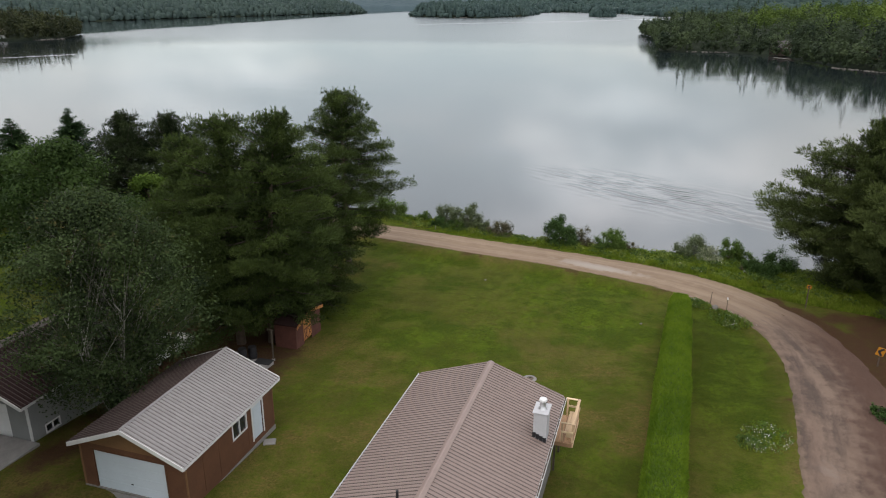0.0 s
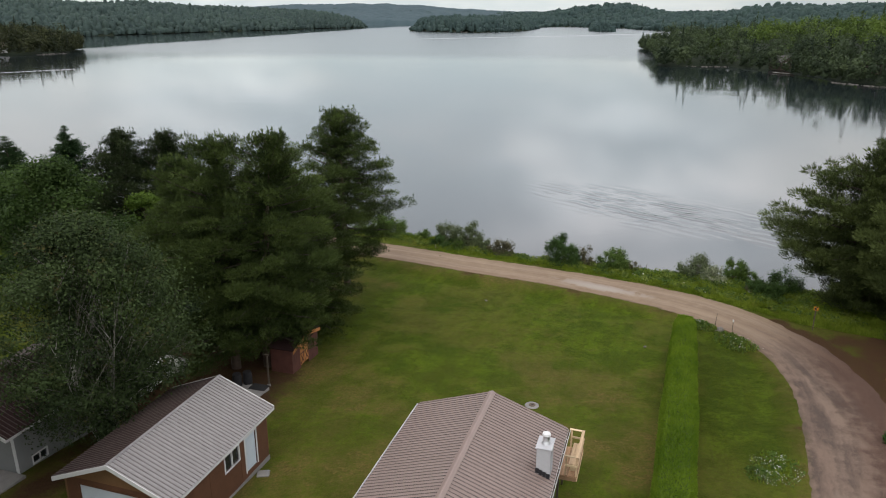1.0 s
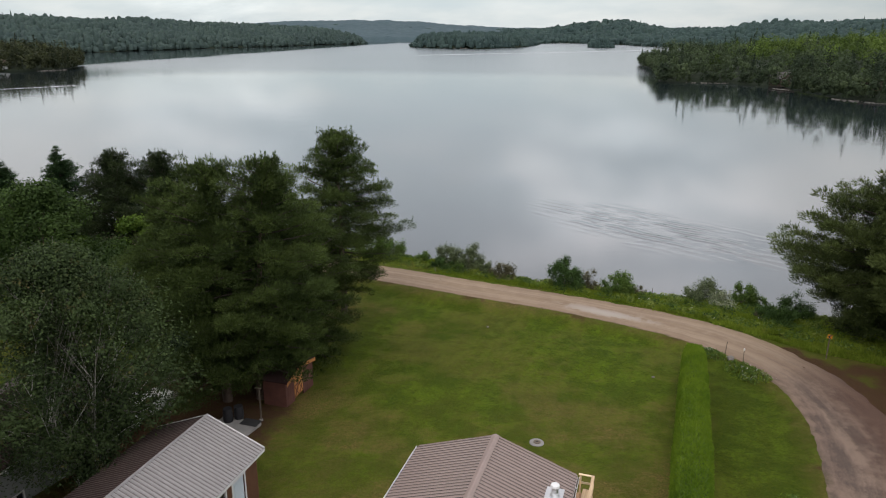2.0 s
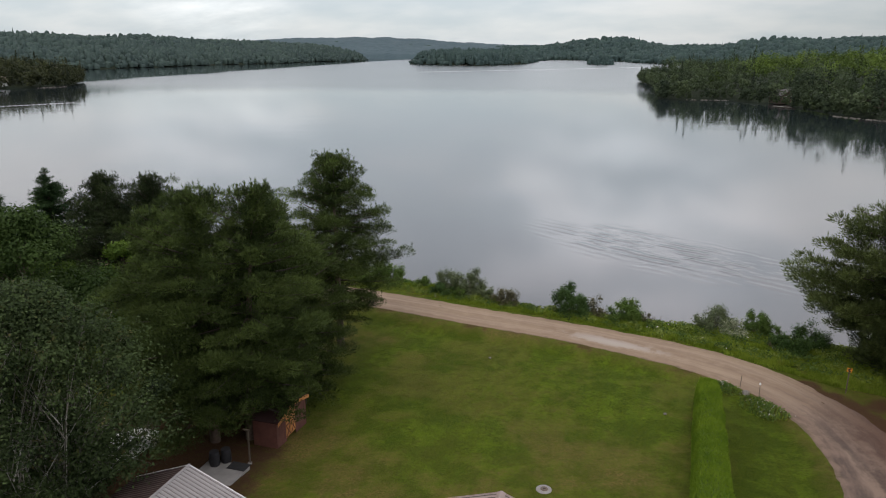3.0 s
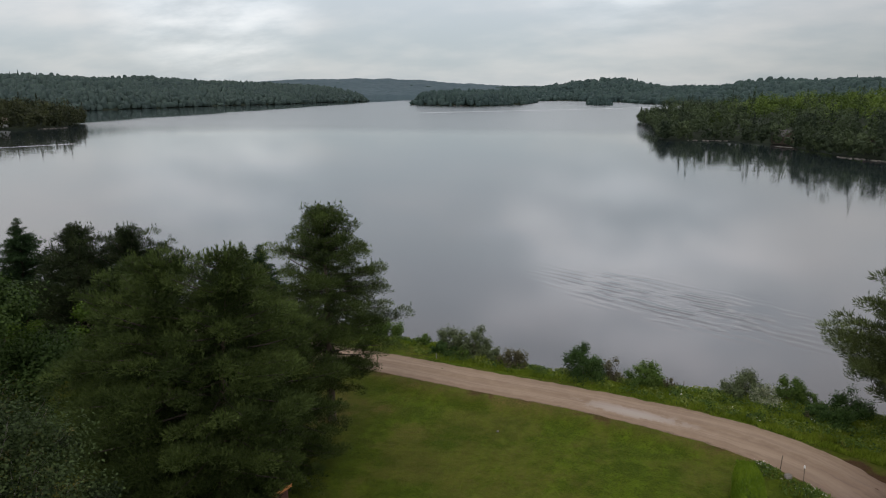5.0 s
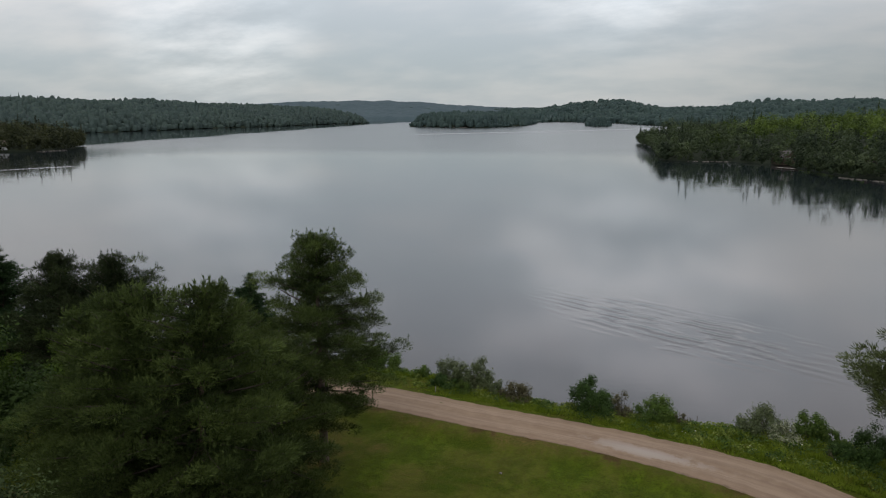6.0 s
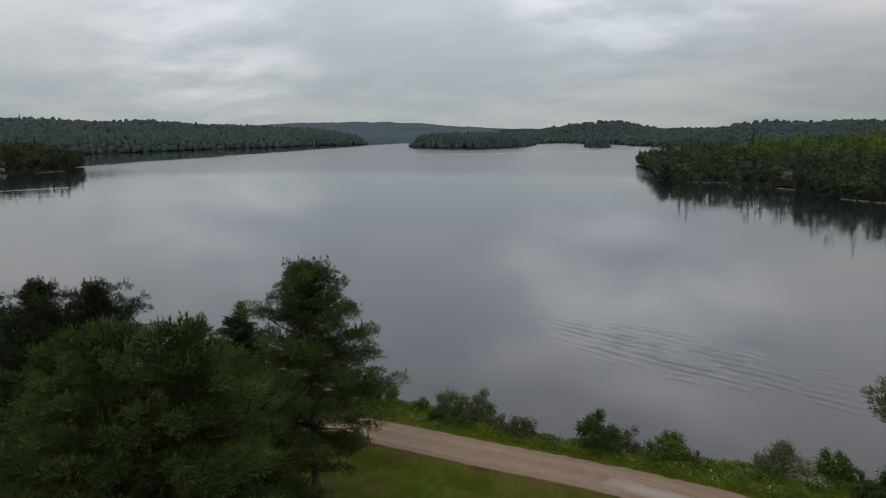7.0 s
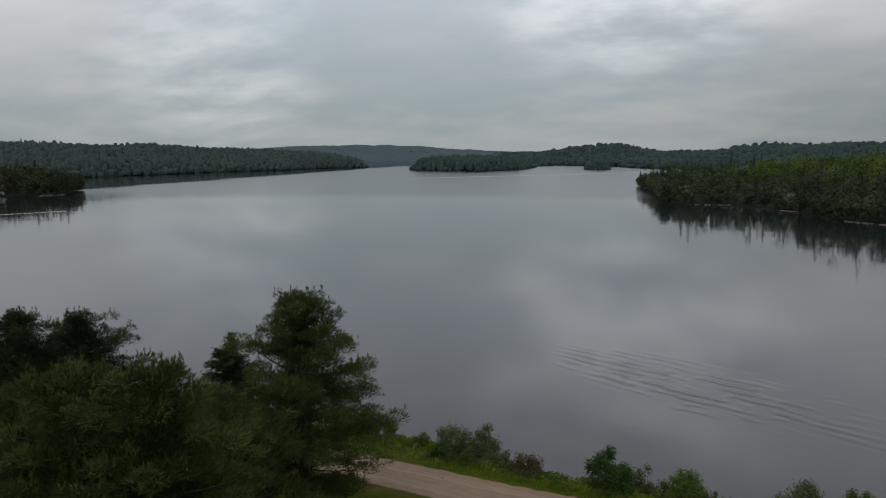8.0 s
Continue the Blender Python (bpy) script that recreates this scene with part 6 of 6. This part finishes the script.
single("patio_slab", boxed(-1.3, 1.2, -1.5, 1.2, -0.2, 0.05, bevel=0.012), CONCRETE, pose(-13.2, 38.4, pz + 0.02, 0, 0, -14), "grey concrete patio slab behind the garage", "slab", kind="structure")


def build_line_post(x, y):
    z = ground_at(x, y)
    ob = thing("clothesline_post", pose(x, y, z, 0, 0, -14), "weathered wooden post with a cross arm beside the patio", "post")
    part("post", boxed(-0.04, 0.04, -0.04, 0.04, -0.3, 2.05, bevel=0.008), OLD_WOOD, ob)
    part("cross_arm", boxed(-0.3, 0.12, -0.04, 0.04, 2.05, 2.12, bevel=0.006), OLD_WOOD, ob)
    part("post_base", rod(bmesh.new(), (0, 0, -0.1), (0, 0, 0.10), 0.14, 0.10, 10), CONCRETE, ob, "pale concrete foot")


build_line_post(-11.95, 39.9)


def build_barrel(x, y):
    z = ground_at(x, y)
    ob = thing("barrel", pose(x, y, z + 0.05), "black plastic barrel on the patio", "barrel")
    bm = bmesh.new()
    for z0, z1, a, b in ((0.0, 0.3, 0.25, 0.29), (0.3, 0.6, 0.29, 0.29), (0.6, 0.88, 0.29, 0.25)):
        rod(bm, (0, 0, z0), (0, 0, z1), a, b, 18)
    bmesh.ops.remove_doubles(bm, verts=bm.verts, dist=0.002)
    part("drum", bm, BLACK, ob)
    part("lid", rod(bmesh.new(), (0, 0, 0.88), (0, 0, 0.92), 0.26, 0.25, 18), BLACK, ob)


build_barrel(-13.2, 39.7)
build_barrel(-13.7, 39.3)
single("mat", boxed(-0.55, 0.55, -0.35, 0.35, 0, 0.03, bevel=0.008), RUBBER, pose(-12.35, 39.2, pz + 0.072, 0, 0, -14), "black rubber mat at the patio's edge", "mat")


def build_car(x, y, turn):
    z = ground_at(x, y)
    ob = thing("car", pose(x, y, z, 0, 0, turn), "white parked car under the trees", "car")
    body = prism(bmesh.new(), [(-2.1, 0.28), (-2.15, 0.75), (-1.9, 0.88), (1.2, 0.92), (2.05, 0.75), (2.15, 0.45), (2.1, 0.28)], -0.85, 0.85)
    bmesh.ops.bevel(body, geom=body.edges[:], offset=0.06, segments=2, affect="EDGES")
    part("body", body, WHITE, ob)
    cab = prism(bmesh.new(), [(-1.85, 0.86), (-1.45, 1.40), (0.2, 1.44), (1.0, 0.90)], -0.74, 0.74)
    bmesh.ops.bevel(cab, geom=cab.edges[:], offset=0.06, segments=2, affect="EDGES")
    part("cabin", cab, WHITE, ob)
    for sy in (-1, 1):
        part("side_window", prism(bmesh.new(), [(-1.6, 0.95), (-1.35, 1.33), (0.15, 1.36), (0.75, 0.96)], *sorted((sy * 0.735, sy * 0.75))), SHADE_GLASS, ob)
        for wx in (-1.3, 1.3):
            w = part("wheel", rod(bmesh.new(), (wx, sy * 0.66, 0.31), (wx, sy * 0.87, 0.31), 0.31, n=20), RUBBER, ob)
            part("rim", rod(bmesh.new(), (wx, sy * 0.86, 0.31), (wx, sy * 0.885, 0.31), 0.19, n=16), STEEL, w)
    bm = bmesh.new()
    vs = [bm.verts.new(v) for v in ((0.24, -0.62, 1.405), (0.24, 0.62, 1.405), (0.96, 0.62, 0.965), (0.96, -0.62, 0.965))]
    bm.faces.new(vs)
    bmesh.ops.solidify(bm, geom=bm.faces[:], thickness=0.02)
    part("windscreen", bm, SHADE_GLASS, ob)


build_car(-19.1, 40.0, 70)


# ---- the hedge ----
def build_hedge():
    rng = np.random.RandomState(71)
    a, b = np.array([16.15, 50.2]), np.array([6.7, 18.5])
    n = 90
    t = np.linspace(0, 1, n)
    c = a + (b - a) * t[:, None]
    d = (b - a) / np.linalg.norm(b - a)
    side = np.array([-d[1], d[0]])
    half = np.interp(t, [0, 0.03, 0.3, 1], [0.50, 0.70, 0.80, 0.88]) + 0.05 * waves(c[:, 0], c[:, 1], 3, 5)
    top = 2.05 + 0.06 * waves(c[:, 0], c[:, 1], 4, 6) - 0.25 * (t < 0.012)
    g = height(c[:, 0], c[:, 1])
    prof = [(-0.92, -0.15), (-1.0, 0.5), (-0.97, 0.86), (-0.72, 0.99), (0, 1.02), (0.72, 0.99), (0.97, 0.86), (1.0, 0.5), (0.92, -0.15)]
    V = []
    for i in range(n):
        for u, h in prof:
            p = c[i] + side * u * (half[i] - 0.06)
            V.append((p[0], p[1], g[i] + h * (top[i] - 0.06)))
    k = len(prof)
    F = [(i * k + j, i * k + j + 1, (i + 1) * k + j + 1, (i + 1) * k + j) for i in range(n - 1) for j in range(k - 1)]
    V, F = np.array(V), np.array(F)
    ob = thing("hedge", pose(0, 0, 0), "clipped bright green cedar hedge along the lawn", "hedge")
    core = mesh_of("hedge_core", V, F, HEDGE_CORE, True)
    bm = bmesh.new()
    bm.from_mesh(core)
    bm.faces.ensure_lookup_table()
    bm.verts.ensure_lookup_table()
    bm.faces.new([bm.verts[i] for i in range(k)])
    bm.faces.new([bm.verts[(n - 1) * k + i] for i in range(k)][::-1])
    bmesh.ops.recalc_face_normals(bm, faces=bm.faces)
    bm.to_mesh(core)
    bm.free()
    part("hedge_core", core, HEDGE_CORE, ob)
    m = 110000
    tt, s = rng.uniform(0, 1, m), rng.uniform(0, 1, m)
    per = np.array(prof)
    seg = np.hypot(*(np.diff(per, axis=0) * np.array([0.75, 2.05])).T)
    cum = np.concatenate([[0], np.cumsum(seg)]) / seg.sum()
    u, h = np.interp(s, cum, per[:, 0]), np.interp(s, cum, per[:, 1])
    hw, tp = np.interp(tt, t, half), np.interp(tt, t, top)
    p = a + (b - a) * tt[:, None] + side * (u * hw)[:, None]
    z = np.interp(tt, t, g) + h * tp
    P = np.stack([p[:, 0], p[:, 1], z], 1) + rng.normal(0, 0.03, (m, 3))
    end = rng.rand(m) < 0.03
    P[end, :2] = a + side * (rng.uniform(-0.5, 0.5, end.sum()))[:, None] - d * 0.03
    P[end, 2] = g[0] + rng.uniform(0, 1.8, end.sum())
    out = np.stack([side[0] * u, side[1] * u, np.clip((h - 0.6) * 2.2, 0, 1) + 0.5], 1)
    out[:, 2] += 0.5
    v, f = blades(rng, P, out + rng.normal(0, 0.6, P.shape), rng.uniform(0.08, 0.17, m), rng.uniform(0.035, 0.065, m))
    tagged(part("foliage", mesh_of("foliage", v, f, HEDGE_LEAF), HEDGE_LEAF, ob), kind="stuff")


build_hedge()


# ---- flower beds, markers and signs ----
def flower_bed(x, y, rx, ry, H, n, seed, label, white=160, turn=0):
    rng = np.random.RandomState(seed)
    def scatter(m, lo, hi):
        a, r = rng.uniform(0, 6.28, m), rng.uniform(0, 1, m) ** 0.7
        q = np.stack([rx * r * np.cos(a), ry * r * np.sin(a)], 1)
        hh = (1 - 0.6 * r ** 2) * (0.75 + 0.25 * np.sin(q[:, 0] * 4 + seed) * np.cos(q[:, 1] * 3))
        ct, st = math.cos(radians(turn)), math.sin(radians(turn))
        X, Y = q[:, 0] * ct - q[:, 1] * st, q[:, 0] * st + q[:, 1] * ct
        gz = height(x + X, y + Y) - ground_at(x, y)
        return np.stack([X, Y, gz + hh * H * rng.uniform(lo, hi, m)], 1)
    ob = thing("flower_bed", pose(x, y, ground_at(x, y)), label, "flower bed", "flower beds beside the road")
    c = scatter(n, 0.0, 1.0)
    v, f = leaves(rng, c, rng.normal(0, 0.6, c.shape) + np.array([0, 0, 0.8]), rng.uniform(0.04, 0.11, n))
    tagged(part("leafage", mesh_of("leafage", v, f, SHRUB_LEAF), SHRUB_LEAF, ob), kind="stuff")
    c = scatter(n // 2, 0.0, 0.3)
    v, f = blades(rng, c, rng.normal(0, 0.35, c.shape) + np.array([0, 0, 1]), rng.uniform(0.2, 0.6, len(c)) * H, rng.uniform(0.03, 0.06, len(c)))
    tagged(part("bladework", mesh_of("bladework", v, f, TALL_GRASS), TALL_GRASS, ob), kind="stuff")
    c = scatter(max(3, white // 7), 0.85, 1.12)
    c = np.repeat(c, 7, 0)[:white]
    c = c + rng.normal(0, 1, c.shape) * np.array([0.14, 0.14, 0.05])
    white = len(c)
    v, f = leaves(rng, c, rng.normal(0, 0.4, c.shape) + np.array([0, -0.2, 0.9]), rng.uniform(0.014, 0.030, white))
    tagged(part("blossom", mesh_of("blossom", v, f, PETAL), PETAL, ob, "white blossoms"), kind="stuff")


flower_bed(15.7, 32.0, 1.25, 1.75, 0.42, 300, 81, "tall weeds with white blossoms in the mown grass", 170, -20)
flower_bed(14.6, 31.4, 0.7, 0.8, 0.28, 320, 82, "low plants with a few white blossoms", 12)
flower_bed(19.6, 49.2, 1.0, 2.0, 0.45, 900, 83, "flower bed with white blossoms at the road's bend", 110, 25)
flower_bed(18.2, 52.2, 0.7, 1.1, 0.45, 600, 84, "flower bed with white blossoms beside the hedge", 70, 35)


def marker(x, y, h, mat, label, tip=None):
    z = ground_at(x, y)
    ob = thing("marker_stake", pose(x, y, z, random.uniform(-3, 3), random.uniform(-3, 3), 0), label, "stake", "stakes along the road")
    part("stake", rod(bmesh.new(), (0, 0, -0.2), (0, 0, h), 0.025, 0.022, 8), mat, ob)
    if tip:
        part("stake_tip", rod(bmesh.new(), (0, 0, h - 0.02), (0, 0, h + 0.13), 0.05, 0.045, 10), tip, ob, "white reflector head")


marker(19.1, 52.2, 1.05, OLD_WOOD, "thin wooden stake at the road's edge")
marker(19.9, 50.8, 0.95, OLD_WOOD, "thin stake with a white head at the road's edge", WHITE)
marker(-3.5, 69.6, 0.5, PALE_WOOD, "short pale stake on the grassy verge")
marker(16.7, 65.0, 0.9, OLD_WOOD, "leaning dark stake on the bank")


def stone_mesh(seed, r, flat=0.6):
    rng = np.random.RandomState(seed)
    bm = bmesh.new()
    bmesh.ops.create_icosphere(bm, subdivisions=2, radius=r)
    k = rng.normal(0, 1, (4, 3))
    for v in bm.verts:
        d = v.co.normalized()
        v.co *= 1 + 0.13 * sum(math.sin(2.2 * (d @ Vector(q)) + i) for i, q in enumerate(k)) / 2
        v.co.z *= flat
    return mesh_from_bm("stone", bm, STONE)


single("stone", stone_mesh(1, 0.26, 0.9), STONE, pose(19.15, 51.2, ground_at(19.15, 51.2) + 0.12), "pale grey boulder in the flower bed", "stone", "loose stones")
single("stone", stone_mesh(2, 0.11), STONE, pose(12.9, 48.1, ground_at(12.9, 48.1) + 0.03), "small pale stone lying on the lawn", "stone", "loose stones")
single("stone", stone_mesh(3, 0.10), STONE, pose(1.6, 57.0, ground_at(1.6, 57.0) + 0.03), "small pale stone lying on the lawn", "stone", "loose stones")

def build_well(x, y):
    z = ground_at(x, y)
    ob = thing("well_cover", pose(x, y, z), "round grey concrete well cover set in the lawn", "well cover")
    bm = bmesh.new()
    rod(bm, (0, 0, -0.15), (0, 0, 0.06), 0.42, 0.40, 28)
    part("ring", bm, CONCRETE, ob)
    part("lid", rod(bmesh.new(), (0.02, 0.03, 0.06), (0.02, 0.03, 0.09), 0.20, 0.19, 20), OLD_WOOD, ob, "dark inner lid")
    part("lid_handle", boxed(-0.05, 0.09, 0.01, 0.05, 0.09, 0.12), BLACK, ob)


build_well(4.13, 38.05)


def chevron_sign(x, y, zc, turn, w, h, lean):
    z = ground_at(x, y)
    ob = thing("road_sign", pose(x, y, z, 0, 0, turn), "yellow road sign with a black chevron on a wooden post", "sign", "chevron signs at the bend")
    c = zc - z
    part("post", boxed(-0.035, 0.035, 0.0, 0.07, -0.4, c + h * 0.42, bevel=0.006), BARK, ob)
    tilt = Matrix.Rotation(radians(lean), 4, "Y")
    plate = part("plate", boxed(-w / 2, w / 2, -0.012, 0.0, -h / 2, h / 2, bevel=0.003), YELLOW, ob, m=Matrix.Translation((0, 0, c)) @ tilt)
    bm = bmesh.new()
    a, b, t = w * 0.42, h * 0.44, w * 0.40
    poly = [(-a, 0), (a - t, b), (a, b), (-a + t, 0), (a, -b), (a - t, -b)]
    prism(bm, poly, -0.017, -0.0125)
    part("chevron", bm, BLACK, plate)
    for k in (-0.2, 0.2):
        part("bolt", rod(bmesh.new(), (0, -0.018, h * k * 2.1), (0, -0.0125, h * k * 2.1), 0.012, n=8), STEEL, plate)


chevron_sign(26.15, 41.4, 0.95, -20, 0.46, 0.56, 14)
chevron_sign(26.4, 52.2, 0.9, -24, 0.33, 0.31, 6)


# ---- far cottages, shore rocks, floats ----
def cottage(x, y, turn, W0, L, h, wallmat, roofmat, label):
    z = ground_at(x, y)
    ob = thing("cottage", pose(x, y, z, 0, 0, turn), label, "cottage", "cottages on the far shores")
    bm = bmesh.new()
    wall(bm, "x", -W0 / 2, W0 / 2, -1.5, h, 0, 0.2, [(-W0 * 0.36, -W0 * 0.08, 0.9, 2.1), (W0 * 0.08, W0 * 0.36, 0.9, 2.1)])
    wall(bm, "x", -W0 / 2, W0 / 2, -1.5, h, L - 0.2, L)
    wall(bm, "y", 0.2, L - 0.2, -1.5, h, -W0 / 2, -W0 / 2 + 0.2)
    wall(bm, "y", 0.2, L - 0.2, -1.5, h, W0 / 2 - 0.2, W0 / 2)
    prism(bm, [(-W0 / 2, h), (W0 / 2, h), (0, h + W0 * 0.28)], 0, 0.2)
    part("wall", bm, wallmat, ob)
    t = 0.56
    part("roof", prism(bmesh.new(), [(-W0 / 2 - 0.5, h - 0.5 * t), (0, h + W0 * 0.28 + 0.02), (W0 / 2 + 0.5, h - 0.5 * t), (W0 / 2 + 0.5, h - 0.5 * t + 0.2), (0, h + W0 * 0.28 + 0.25), (-W0 / 2 - 0.5, h - 0.5 * t + 0.2)], -0.6, L + 0.5), roofmat, ob)
    for a, b in ((-W0 * 0.36, -W0 * 0.08), (W0 * 0.08, W0 * 0.36)):
        w = part("window", boxed(a + 0.05, b - 0.05, 0.05, 0.09, 0.95, 2.05), SHADE_GLASS, ob)
        part("window_frame", boxed(a - 0.1, b + 0.1, -0.05, -0.002, 2.1, 2.25), WHITE, w)


cottage(156, 378, 22, 10, 8, 2.6, OLD_WOOD, DARK_ROOF, "brown wooden cottage among trees on the point")
cottage(172, 322, 25, 8, 7, 3.0, OLD_WOOD, MAROON_METAL, "brown cottage behind a stony shore")
cottage(-306, 446, -20, 9, 8, 3.0, WHITE, TAUPE, "white cottage on the low spit")


def build_dock(x, y, turn):
    ob = thing("dock", pose(x, y, WATER, 0, 0, turn), "low grey wooden dock at the far shore", "dock")
    for i in range(24):
        part("plank", boxed(-4.8 + i * 0.4, -4.42 + i * 0.4, -0.9, 0.9, 0.40, 0.46), PALE_WOOD, ob)
    for px in (-4.4, -1.5, 1.5, 4.4):
        for py in (-0.8, 0.8):
            part("post", rod(bmesh.new(), (px, py, -1.2), (px, py, 0.40), 0.09, n=8), OLD_WOOD, ob)
    for py in (-0.7, 0.7):
        part("beam", boxed(-4.7, 4.7, py - 0.06, py + 0.06, 0.24, 0.398), OLD_WOOD, ob)


build_dock(144.5, 357, 118)


def rocks():
    rng = np.random.RandomState(91)
    V, F = [], []
    base = bmesh.new()
    bmesh.ops.create_icosphere(base, subdivisions=1, radius=1.0)
    bv = np.array([v.co[:] for v in base.verts])
    bf = np.array([[v.index for v in f.verts] for f in base.faces])
    base.free()
    runs = [((114, 404.5), (135, 403.5), 34, 0.45), ((146, 311), (157, 290), 46, 0.5), ((-282, 453), (-272, 474), 24, 0.7), ((-60, 1219), (-20, 1205), 12, 1.2), ((118, 489), (98, 405), 8, 0.4)]
    for p, q, n, s in runs:
        for _ in range(n):
            u = rng.rand()
            x, y = p[0] + (q[0] - p[0]) * u + rng.normal(0, 0.8), p[1] + (q[1] - p[1]) * u + rng.normal(0, 0.8)
            r = s * rng.uniform(0.4, 1.2)
            v = bv * (1 + rng.normal(0, 0.16, (len(bv), 1))) * r * np.array([1.3, 1.0, 0.6])
            F.append(bf + len(V) * len(bv))
            V.append(v + np.array([x, y, WATER + 0.15 * r]))
    return mesh_of("shore_rocks", np.concatenate(V), np.concatenate(F), STONE)


single("shore_rocks", rocks(), STONE, Matrix(), "pale grey rocks along the far waterlines", "rocks", kind="stuff")


def float_line():
    ob = thing("float_line", pose(-201, 325, WATER), "line of small white floats on the lake", "float line")
    p, q = Vector((-36, -46, 0)), Vector((9, 14, 0))
    part("rope", rod(bmesh.new(), p + Vector((0, 0, 0.03)), q + Vector((0, 0, 0.03)), 0.03, n=6), WHITE, ob)
    ball = bmesh.new()
    bmesh.ops.create_uvsphere(ball, u_segments=10, v_segments=6, radius=0.30)
    bmesh.ops.scale(ball, verts=ball.verts, vec=(1.5, 1, 0.8))
    me = mesh_from_bm("buoy", ball, OFF_WHITE)
    for i in range(30):
        part("buoy", me, WHITE, ob, m=Matrix.Translation(p + (q - p) * ((i + 0.5) / 30)))


float_line()
